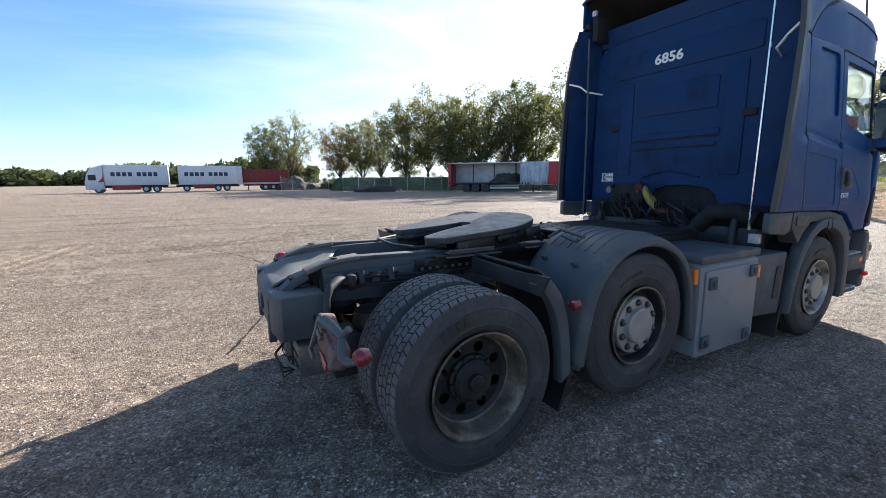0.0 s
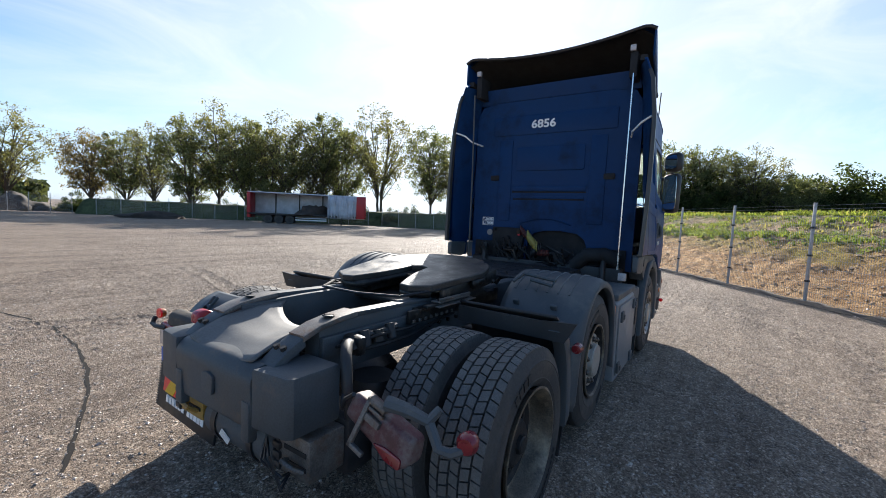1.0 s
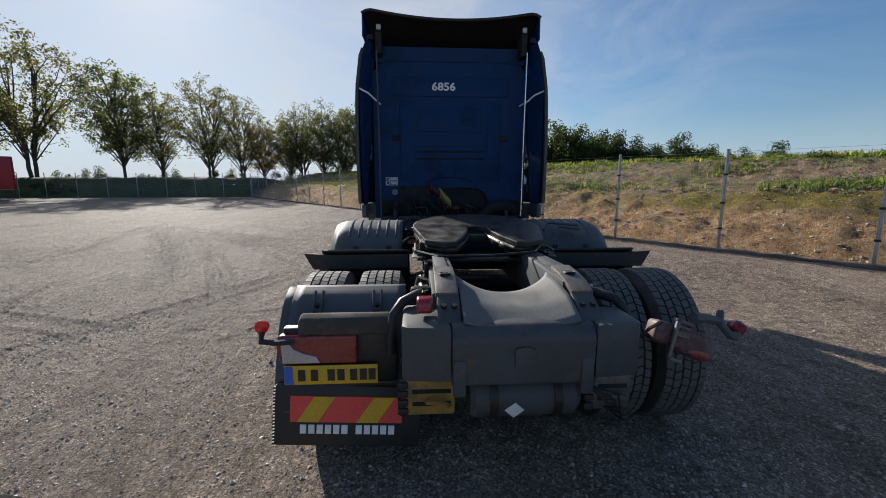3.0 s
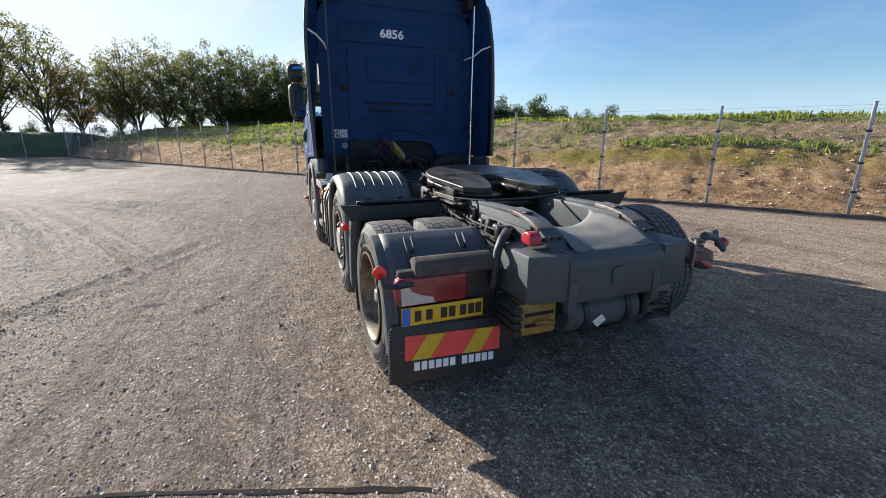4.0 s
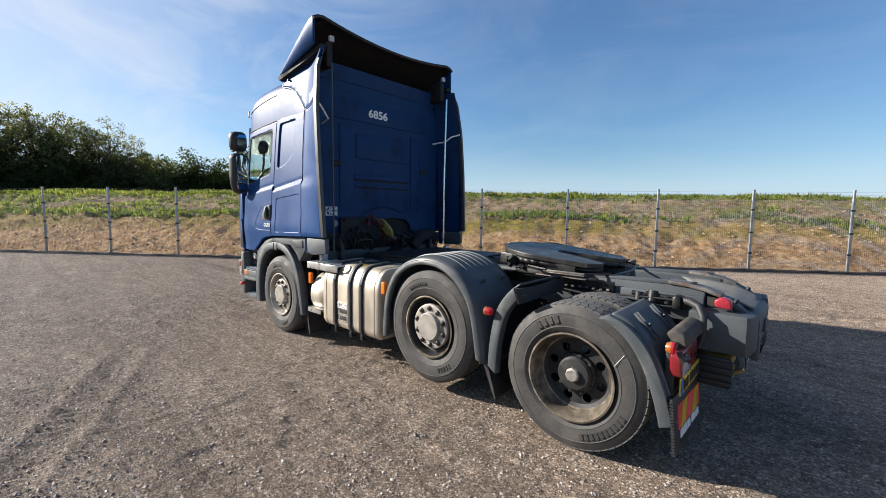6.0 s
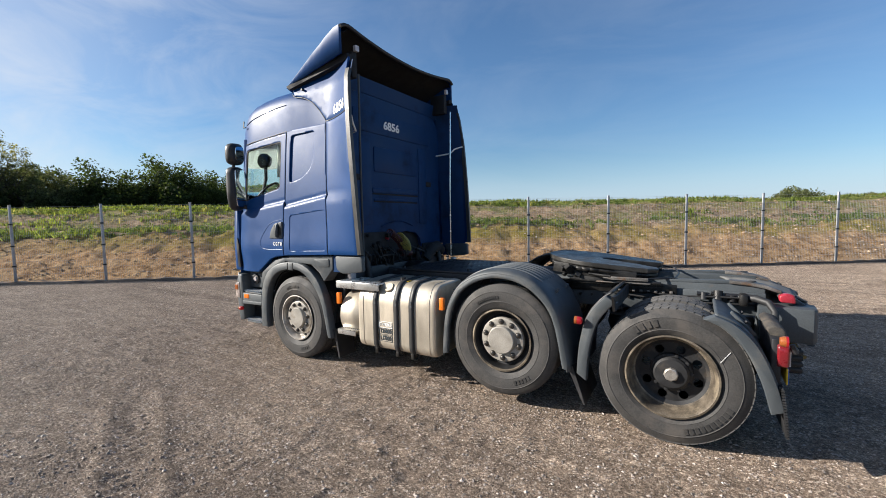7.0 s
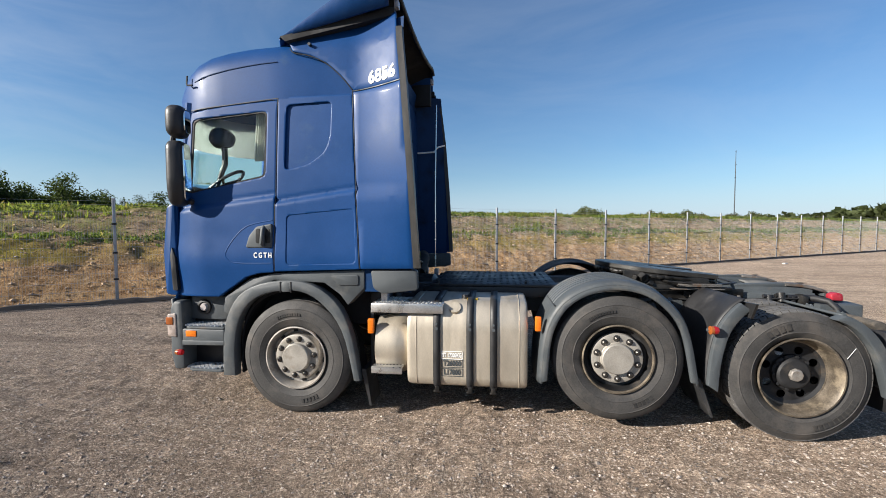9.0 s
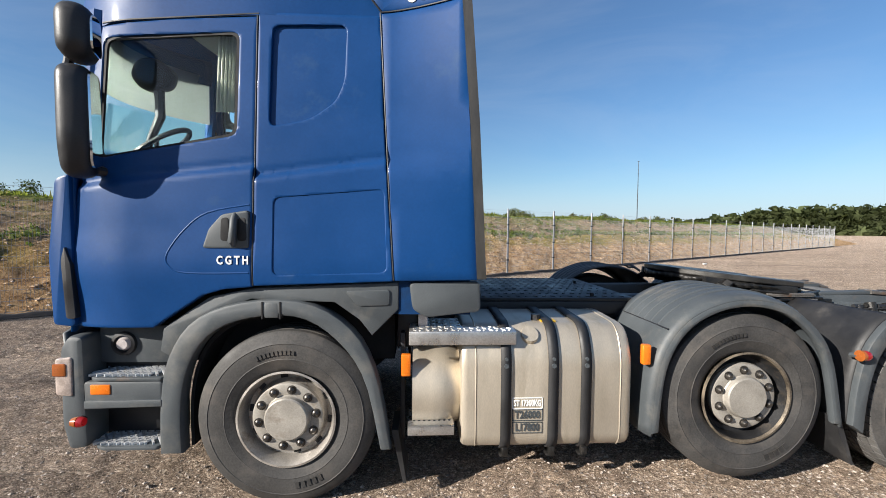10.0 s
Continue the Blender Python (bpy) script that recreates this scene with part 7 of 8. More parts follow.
    # grey suction elbow and hose on each side of the tail
    for s in (1, -1):
        part("hose_elbow", tube(bmesh.new(), [(-0.42, s * 0.44, 0.99), (-0.55, s * 0.50, 1.0), (-0.62, s * 0.57, 0.985), (-0.655, s * 0.615, 0.93), (-0.66, s * 0.63, 0.80), (-0.64, s * 0.63, 0.72)], [0.03, 0.029, 0.027, 0.025, 0.024, 0.024], 12), FLAP, truck, "dark dusty hose elbow")
        part("hose_clamp", boxes(((-0.50, s * 0.47 - 0.06, 0.93), (-0.44, s * 0.47 + 0.06, 1.03), 0.02)), GREASE, truck)


chassis()


def fifth_wheel():
    """Coupling plate with its throat to the rear, tipped back on its mount."""
    top = Matrix.Translation((0.65, 0, 1.215)) @ Matrix.Rotation(radians(-6), 4, "Y") @ Matrix.Diagonal((1.0, 1.08, 1, 1))
    out = []
    for i in range(25):
        a = math.pi * (-0.56 + 1.12 * i / 24)
        out.append((0.08 + 0.50 * math.cos(a), 0.485 * math.sin(a)))
    rear = [(-0.42, 0.40), (-0.50, 0.28), (-0.48, 0.20), (-0.30, 0.13), (-0.12, 0.085), (0.02, 0.07), (0.06, 0.0), (0.02, -0.07), (-0.12, -0.085), (-0.30, -0.13), (-0.48, -0.20), (-0.50, -0.28), (-0.42, -0.40)]
    bm = bmesh.new()
    prism(bm, out + rear, -0.022, 0.022, "z", 0.008, 2)
    plate = part("coupling_plate", bm, PLATE5, truck, "worn greasy fifth-wheel coupling plate", 20, m=top)
    bm = bmesh.new()
    for y in (0.42, -0.42, 0.18, -0.18):
        box(bm, (-0.34, y - 0.018, -0.12), (0.42, y + 0.018, -0.02), 0.006)
    box(bm, (0.25, -0.4, -0.13), (0.30, 0.4, -0.02), 0.006)
    box(bm, (-0.06, -0.3, -0.10), (0.10, 0.3, -0.03), 0.01)
    part("plate_rib", bm, GREASE, plate)
    # cast rim below the plate, torn and caked with old grease
    rnd = random.Random(52)
    bm = bmesh.new()
    rim = [(x * 0.97, y * 0.965) for x, y in out + rear]
    for a, b in zip(rim, rim[1:]):
        low = -0.055 - 0.02 * rnd.random()
        corners = [bm.verts.new((p[0], p[1], z)) for p, z in ((a, -0.02), (b, -0.02), (b, low), (a, low - 0.008 + 0.016 * rnd.random()))]
        bm.faces.new(corners)
    bmesh.ops.remove_doubles(bm, verts=bm.verts, dist=0.0005)
    rim_part = part("plate_rim", bm, GREASE, plate, "ragged greasy cast rim")
    so = rim_part.modifiers.new("thick", "SOLIDIFY")
    so.thickness, so.offset = 0.022, 0
    bm = bmesh.new()
    for _ in range(34):
        x, y, z = rnd.uniform(-0.15, 0.45), rnd.choice((-1, 1)) * rnd.uniform(0.30, 0.46), rnd.uniform(-0.13, -0.06)
        w = 0.012 + 0.025 * rnd.random()
        box(bm, (-w, -w * 0.7, -w * 0.8), (w, w * 0.7, w * 0.8), 0.004, pose(x, y, z, rnd.uniform(-40, 40), rnd.uniform(-40, 40), rnd.uniform(0, 90)), 1)
    tagged(part("grease_lumps", bm, GREASE, plate, "black greasy lumps"), kind="stuff")
    part("release_handle", tube(bmesh.new(), [(0.1, 0.3, -0.08), (0.05, 0.52, -0.08), (-0.14, 0.56, -0.07)], 0.012, 6), GREASE, plate)
    for s in (1, -1):
        bm = bmesh.new()
        prism(bm, rounded([(0.30, 1.06), (0.95, 1.06), (0.86, 1.10), (0.75, 1.18), (0.52, 1.18), (0.42, 1.10)], 0.02), s * 0.38, s * 0.47, bevel=0.01)
        part("mount_bracket", bm, GREASE, truck, "greasy mounting bracket")
        part("slide_bar", boxes(((0.10, s * 0.40 - 0.05, 1.035), (1.10, s * 0.40 + 0.05, 1.062), 0.006), ((0.12, s * 0.47 - 0.02, 1.06), (0.62, s * 0.47 + 0.02, 1.085), 0.006)), GREASE, truck)
        # bright worn slide strip and the toothed rail below it
        strip = part("slide_strip", boxes(((0.22, s * 0.475 - 0.035, 1.088), (0.60, s * 0.475 + 0.035, 1.098), 0.003), ((0.22, s * 0.505 - 0.006, 1.098), (0.60, s * 0.505 + 0.006, 1.118), 0.003), ((0.20, s * 0.475 - 0.05, 1.063), (0.66, s * 0.475 + 0.05, 1.072), 0.003)), FRAME_WORN, truck, "worn bright slide strip")
        for k in range(4):
            part("strip_bolt", tube(bmesh.new(), [(0.26 + 0.1 * k, s * 0.475, 1.098), (0.26 + 0.1 * k, s * 0.475, 1.11)], 0.012, 6), GREASE, strip)
        rail = part("toothed_rail", boxes(((0.0, s * 0.43 - 0.012, 0.985), (0.52, s * 0.43 + 0.012, 1.062), 0.004)), GREASE, truck, "black toothed rail")
        for k in range(8):
            part("rail_tooth", boxes(((0.03 + 0.06 * k, s * 0.445 - 0.006, 0.985), (0.055 + 0.06 * k, s * 0.445 + 0.006, 1.005), 0.003)), FRAME_WORN, rail)
        part("angle_rail", boxes(((0.25, s * 0.39, 0.96), (1.25, s * 0.405, 1.06), 0.003)), GREASE, truck)
    part("mount_cross_plate", boxes(((0.25, -0.40, 1.02), (1.05, 0.40, 1.05), 0.006)), GREASE, truck)
    part("grease_cable", tube(bmesh.new(), [(0.25, 0.50, 1.11), (0.02, 0.35, 1.11), (0.0, 0.0, 1.115), (0.05, -0.32, 1.13), (0.3, -0.45, 1.16)], 0.009, 6), BLACK, truck)


fifth_wheel()


def catwalk():
    bm = bmesh.new()
    box(bm, (1.70, -0.62, 1.075), (2.93, 0.62, 1.10), 0.006)
    deck = part("catwalk_deck", bm, BLACK, truck, "black tread-plate catwalk")
    bm = bmesh.new()
    for i in range(18):
        for j in range(9):
            a = pose(1.78 + i * 0.065, -0.56 + j * 0.14, 1.101, 0, 0, 45 if (i + j) % 2 else -45)
            box(bm, (-0.018, -0.004, 0), (0.018, 0.004, 0.0035), 0, a)
    tagged(part("tread_ribs", bm, BLACK, deck), kind="stuff")
    for x, y in ((2.0, 0.55), (2.85, 0.57), (1.85, -0.2)):
        part("deck_bolt", tube(bmesh.new(), [(x, y, 1.09), (x, y, 1.125)], 0.014, 6), BLACK, deck)
    for s in (1, -1):
        part("side_channel", boxes(((1.70, s * 0.59 - 0.03, 0.98), (3.0, s * 0.59 + 0.03, 1.075), 0.01)), BLACK, truck)


catwalk()


# ---- air lines and gear behind the cab ----
def coil(x, y, z, dy, dz, turns, r, mat, name, label):
    bm = bmesh.new()
    pts = []
    for i in range(turns * 12 + 1):
        t = i / (turns * 12)
        a = 2 * math.pi * turns * t
        sag = 0.03 * math.sin(math.pi * t)
        pts.append((x - sag + r * math.cos(a) * 0.9, y + dy * t + 0.25 * r * math.cos(a), z + dz * t + r * math.sin(a)))
    tube(bm, pts, 0.0085, 5)
    part(name, bm, mat, truck, label)


def cab_gear():
    coil(3.28, 0.30, 1.52, -0.24, -0.19, 11, 0.045, HOSE_R, "air_coil", "dusty red coiled air line")
    coil(3.22, 0.17, 1.45, -0.15, -0.16, 9, 0.062, HOSE_Y, "air_coil", "yellow coiled air line")
    coil(3.27, 0.12, 1.24, -0.24, -0.02, 13, 0.04, HOSE_R, "air_coil", "dusty red coiled air line")
    coil(3.25, -0.02, 1.30, 0.14, -0.10, 7, 0.05, FLAP, "cable_coil", "black coiled electric cable")
    rnd = random.Random(12)
    bm = bmesh.new()
    box(bm, (3.33, 0.28, 1.12), (3.385, 0.74, 1.53), 0.015)
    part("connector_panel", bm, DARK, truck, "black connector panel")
    for i in range(12):
        y, z = 0.30 + 0.40 * rnd.random(), 1.14 + 0.38 * rnd.random()
        r = 0.018 + 0.022 * rnd.random()
        part("connector", tube(bmesh.new(), [(3.34, y, z), (3.27 + 0.03 * rnd.random(), y, z - 0.01)], r, 10), (DARK, GREASE, DARK, GREASE, RED_PLASTIC if i == 4 else DARK)[i % 5], truck)
    for i in range(9):
        y = 0.2 + 0.5 * rnd.random()
        part("hose", tube(bmesh.new(), [(3.29, y, 1.40 - 0.2 * rnd.random()), (3.24, y - 0.1 * rnd.random(), 1.25), (3.27, y - 0.25 * rnd.random(), 1.12), (3.3, 0.1 * rnd.random(), 1.05)], 0.012, 6), DARK, truck)
    # dark exhaust and gearbox shapes seen through the arch
    part("gearbox", lathe(bmesh.new(), [(0, -0.3), (0.2, -0.3), (0.26, -0.1), (0.26, 0.2), (0.15, 0.3), (0, 0.3)], 20), GREASE, truck, m=pose(3.2, -0.1, 0.86, 0, 0, 90))
    part("intake_duct", tube(bmesh.new(), [(3.25, -0.45, 1.10), (3.22, -0.6, 1.25), (3.26, -0.8, 1.27), (3.30, -0.95, 1.2)], 0.085, 12), DARK, truck)
    part("cab_damper", tube(bmesh.new(), [(3.2, 0.8, 0.95), (3.26, 0.8, 1.30)], 0.035, 10), BLACK, truck)
    part("cab_damper", tube(bmesh.new(), [(3.2, -0.8, 0.95), (3.26, -0.8, 1.30)], 0.035, 10), BLACK, truck)
    # added near-black boards darken the wall foot on both sides of the arch
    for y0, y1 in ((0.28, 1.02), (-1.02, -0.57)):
        part("wall_foot_dark", boxes(((3.355, y0, 1.06), (3.384, y1, 1.33), 0.01)), DARK, truck, "near-black board darkening the wall foot")
    for i in range(14):
        y = -0.95 + 1.8 * rnd.random()
        pts = [(3.22 + 0.06 * rnd.random(), y, 1.10), (3.18 + 0.08 * rnd.random(), y + 0.12 * rnd.random(), 1.17 + 0.1 * rnd.random()), (3.24, y + 0.25 * rnd.random(), 1.22 + 0.1 * rnd.random()), (3.33, y + 0.3 * rnd.random(), 1.16)]
        part("hose", tube(bmesh.new(), pts, 0.012 + 0.016 * rnd.random(), 7), DARK if i % 3 else GREASE, truck)
    part("work_light", boxes(((3.23, 1.0, 1.0), (3.29, 1.09, 1.09), 0.01)), CLEAR_LENS, truck, "small square work light")
    part("work_light", boxes(((3.08, -1.09, 1.0), (3.14, -1.0, 1.09), 0.01)), CLEAR_LENS, truck, "small square work light")


cab_gear()


# ---- mudguards ----
def arc_band(outer, inner, y0, y1, mat, name, label, bevel=0.015, parent=None):
    bm = bmesh.new()
    prism(bm, outer + inner[::-1], y0, y1, bevel=bevel)
    return part(name, bm, mat, parent or truck, label)


def guard_sheet(line, widths, mat, name, label, thick=0.02, crown=0.03):
    """A mudguard skin along a side line; widths gives its two y edges."""
    bm = bmesh.new()
    ya, yb = widths
    rows = []
    m = len(line)
    for i, (x, z) in enumerate(line):
        a, b = Vector(line[max(0, i - 1)]), Vector(line[min(m - 1, i + 1)])
        d = (b - a).normalized()
        nrm = Vector((-d.y, d.x))
        row = []
        for j in range(13):
            u = 2 * j / 12 - 1
            off = crown * max(0.0, u) ** 6
            row.append(bm.verts.new((x + nrm.x * off, ya + (yb - ya) * (u + 1) / 2, z + nrm.y * off)))
        rows.append(row)
    for a, b in zip(rows, rows[1:]):
        for k in range(12):
            bm.faces.new((a[k], a[k + 1], b[k + 1], b[k]))
    ob = part(name, bm, mat, truck, label, 60)
    so = ob.modifiers.new("thick", "SOLIDIFY")
    so.thickness, so.offset = thick, 0
    return ob


def mudguards():
    for s in (1, -1):
        # front wheel arch
        outer = smooth_line([(4.72, 0.32), (4.715, 0.6), (4.67, 0.86), (4.53, 1.07), (4.27, 1.175), (3.92, 1.175), (3.66, 1.02), (3.52, 0.75), (3.44, 0.32)])
        inner = smooth_line([(4.60, 0.32), (4.60, 0.6), (4.55, 0.83), (4.43, 1.0), (4.22, 1.085), (3.95, 1.085), (3.74, 0.95), (3.59, 0.72), (3.50, 0.32)])
        fr = arc_band(outer, inner, s * 1.13, s * 1.235, GREY, "front_mudguard", "grey plastic front wheel arch", 0.02)
        arc_band(inner, [(3.988 + (x - 3.988) * 0.97, 0.4 + (z - 0.4) * 0.97) for x, z in inner], s * 0.82, s * 1.13, DARK, "arch_liner", "black arch liner", 0.0, fr)
        part("arch_buckle", boxes(((4.06, s * 1.212 - 0.025, 1.087), (4.145, s * 1.212 + 0.025, 1.178), 0.012)), GREY, fr)
        for x in (4.054, 4.151):
            part("arch_seam", boxes(((x - 0.005, s * 1.212 - 0.027, 1.083), (x + 0.005, s * 1.212 + 0.027, 1.1785), 0.002)), DARK, fr)
        flap = bmesh.new()
        prism(flap, rounded([(3.44, 0.42), (3.40, 0.42), (3.35, 0.10), (3.37, 0.10)], 0.005), s * 0.93, s * 1.19)
        part("front_mud_flap", flap, FLAP, truck, "black rubber mud flap")
        # middle axle mudguard
        line = smooth_line([(1.945, 0.38), (1.90, 0.80), (1.76, 1.06), (1.52, 1.195), (1.25, 1.215), (1.0, 1.12), (0.80, 0.88), (0.70, 0.42)], 36)
        g = guard_sheet(line, (s * 0.62, s * 1.236), GREY, "middle_mudguard", "grey ribbed mudguard over the middle wheel", 0.018, 0.035)
        inner = [(1.315 + (x - 1.315) * 0.875, 0.55 + (z - 0.55) * 0.89) for x, z in line]
        arc_band([(1.315 + (x - 1.315) * 0.955, 0.55 + (z - 0.55) * 0.955) for x, z in line], inner, s * 1.19, s * 1.243, GREY, "guard_edge", "", 0.016, g)
        part("guard_seam", tube(bmesh.new(), [(line[9][0] * 1.003, y, line[9][1] * 1.003) for y in (s * 0.66, s * 0.9, s * 1.2)], 0.005, 5), BLACK, g)
        for q in range(6):
            y = s * (0.68 + 0.082 * q)
            part("guard_rib", tube(bmesh.new(), [(x * 1.0, y, z + 0.006) for x, z in line[9:27]], 0.011, 6), GREY, g)
        for q in (0.74, 1.02):
            part("guard_latch", boxes(((-0.055, -0.022, 0), (0.055, 0.022, 0.022), 0.006)), FRAME, g, m=pose(0.885, s * q, 1.01, 0, 52, 0))
        part("orange_marker", boxes(((1.915, s * 1.20 - 0.02, 0.80), (1.965, s * 1.20 + 0.02, 0.92), 0.008)), ORANGE, truck, "orange side marker lamp")
        fl = bmesh.new()
        prism(fl, rounded([(0.745, 0.46), (0.70, 0.46), (0.60, 0.16), (0.615, 0.155)], 0.005), s * 0.72, s * 1.2)
        part("middle_mud_flap", fl, FLAP, truck, "black rubber mud flap")
        # forward quarter of the rear mudguard
        line = smooth_line([(0.66, 0.42), (0.64, 0.66), (0.585, 0.88), (0.49, 1.02), (0.40, 1.09)], 16)
        q = guard_sheet(line, (s * 0.55, s * 1.2), FLAP, "quarter_mudguard", "black front quarter of the rear mudguard", 0.016, 0.0)
        inner = [(x - 0.075, z - 0.05) for x, z in line]
        arc_band(line[:-2], inner[:-2], s * 1.16, s * 1.24, GREY, "quarter_edge", "grey edge", 0.012, q)
        part("quarter_lip", prism(bmesh.new(), [(s * 0.56, 0.965), (s * 1.26, 0.955), (s * 1.285, 1.0), (s * 1.325, 1.075), (s * 1.1, 1.06), (s * 0.56, 1.065)], 0.37, 0.388, "x"), FLAP, q)
        st = part("marker_stalk", tube(bmesh.new(), [(0.655, s * 1.2, 0.848), (0.655, s * 1.255, 0.855)], 0.016, 8), GREY, truck)
        part("marker_lamp", lathe(bmesh.new(), [(0, -0.03), (0.026, -0.026), (0.031, -0.01), (0.031, 0.01), (0.026, 0.024), (0, 0.028)], 16), RED_LIT if s > 0 else RED_LENS, st, "round red marker lamp", m=pose(0.638, s * 1.262, 0.86, 0, 0, 90))
        part("marker_lens", lathe(bmesh.new(), [(0, -0.03), (0.032, -0.02), (0.033, 0.0), (0, 0.005)], 16), AMBER if s > 0 else RED_LENS, st, "amber marker lens", m=pose(0.668, s * 1.262, 0.86, 0, 0, -90))
    # rear quarter, left only: the other side is torn off
    line = smooth_line([(-0.26, 0.985), (-0.38, 0.93), (-0.50, 0.80), (-0.59, 0.60), (-0.645, 0.40)], 18)
    g = guard_sheet(line, (0.56, 1.2), GREY, "rear_mudguard", "grey rear quarter mudguard", 0.018, 0.0)
    inner = [(x + 0.07, z - 0.03) for x, z in line]
    arc_band(line, inner, 1.16, 1.25, GREY, "guard_edge", "", 0.014, g)
    for y in (0.72, 1.05):
        for x, z, a in ((-0.42, 0.905, -46),):
            part("guard_latch", boxes(((-0.10, -0.028, 0), (0.10, -0.016, 0.02), 0.004), ((-0.10, 0.016, 0), (0.10, 0.028, 0.02), 0.004), ((-0.035, -0.02, 0), (0.03, 0.02, 0.016), 0.005)), FRAME, g, m=pose(x, y, z, 0, a, 0))
            part("latch_peg", tube(bmesh.new(), [(x - 0.012, y, z + 0.005), (x - 0.03, y, z + 0.026)], 0.012, 8), BLACK, g)
    bm = bmesh.new()
    prism(bm, rounded([(-0.668, 0.825), (-0.60, 0.825), (-0.545, 0.90), (-0.585, 0.93), (-0.655, 0.905)], 0.025), 0.63, 1.10, bevel=0.02, seg=3)
    part("lamp_duct", bm, DUSTY, g, "dusty rolled lamp housing")
    part("lamp_backing", boxes(((-0.625, 0.60, 0.50), (-0.57, 1.185, 0.86), 0.012)), BLACK, truck)


mudguards()


def left_tail():
    begun = set(bpy.data.objects)
    bm = bmesh.new()
    prism(bm, rounded([(0.82, 0.69), (1.215, 0.69), (1.235, 0.80), (1.22, 0.845), (0.82, 0.845)], 0.02), -0.755, -0.69, "x", 0.014, 3)
    lamp = part("tail_lamp", bm, RED_LENS, truck, "red tail lamp with clear lower lens")
    bm = bmesh.new()
    prism(bm, [(1.20, 0.70), (1.01, 0.70), (1.03, 0.735), (1.09, 0.75), (1.14, 0.775), (1.175, 0.825), (1.205, 0.80)], -0.764, -0.75, "x", 0.004)
    part("clear_lens", bm, CLEAR_LENS, lamp, "clear indicator lens")
    plate = part("number_plate", boxes(((-0.752, 0.72, 0.578), (-0.742, 1.20, 0.682), 0.003)), PLATE_Y, truck, "yellow number plate with plain black bars")
    part("plate_band", boxes(((-0.756, 1.155, 0.582), (-0.751, 1.197, 0.678))), PLATE_B, plate, "blue band")
    for y in (1.11, 1.045, 0.96, 0.91, 0.845, 0.795, 0.75):
        part("plate_bar", boxes(((-0.757, y - 0.018, 0.60), (-0.752, y + 0.018, 0.66))), INK, plate)
    # mud flap with reflective hazard board, tilted a little
    m = Matrix.Translation((-0.735, 0, 0.345)) @ Matrix.Rotation(radians(3), 4, "X") @ Matrix.Rotation(radians(6), 4, "Y")
    flap = part("mud_flap", boxes(((-0.008, 0.505, -0.165), (0.008, 1.265, 0.16), 0.004)), FLAP, truck, "black rubber mud flap", m=m)
    for i in range(18):
        part("edge_tooth", boxes(((-0.01, 1.263, -0.16 + i * 0.0175), (0.01, 1.275, -0.15 + i * 0.0175))), FLAP, flap)
    board = part("hazard_board", boxes(((-0.014, 0.60, -0.035), (-0.007, 1.185, 0.105))), REFL_R, flap, "red hazard board")
    for y in (1.09, 0.78):
        bm = bmesh.new()
        prism(bm, [(y + 0.06, -0.034), (y - 0.05, -0.034), (y - 0.16 + 0.02, 0.104), (y - 0.03, 0.104)], -0.018, -0.0135, "x")
        part("yellow_stripe", bm, REFL_Y, board, "yellow stripe")
    for i in range(6):
        part("sign_bar", boxes(((-0.013, 1.10 - i * 0.043, -0.098), (-0.0075, 1.132 - i * 0.043, -0.05))), WHITE, flap, "plain white sign bar")
    for i in range(5):
        part("sign_bar", boxes(((-0.013, 0.81 - i * 0.043, -0.098), (-0.0075, 0.842 - i * 0.043, -0.05))), WHITE, flap, "plain white sign bar")
    part("flap_hanger", boxes(((-0.725, 0.60, 0.545), (-0.70, 1.25, 0.575), 0.006)), BLACK, truck)
    st = part("marker_stalk", tube(bmesh.new(), [(-0.66, 1.12, 0.80), (-0.69, 1.20, 0.805), (-0.68, 1.275, 0.81), (-0.66, 1.275, 0.855)], 0.016, 8), BLACK, truck)
    part("marker_lamp", lathe(bmesh.new(), [(0, -0.035), (0.028, -0.03), (0.035, -0.012), (0.035, 0.0), (0, 0.0)], 18), RED_LIT, st, "lit round red marker lamp", m=pose(-0.64, 1.285, 0.87, 0, 0, -90) @ Matrix.Rotation(math.pi, 4, "Z"))
    part("marker_lens", lathe(bmesh.new(), [(0, 0.0), (0.035, 0.0), (0.034, 0.018), (0.027, 0.036), (0, 0.04)], 18), AMBER, st, "amber marker lens", m=pose(-0.635, 1.285, 0.87, 0, 0, -90))
    for ob in set(bpy.data.objects) - begun:
        if ob.parent == truck and not ob.name.startswith("marker"):
            ob.location.y -= 0.02
            ob.location.x += 0.09
            ob.location.z -= 0.015


left_tail()


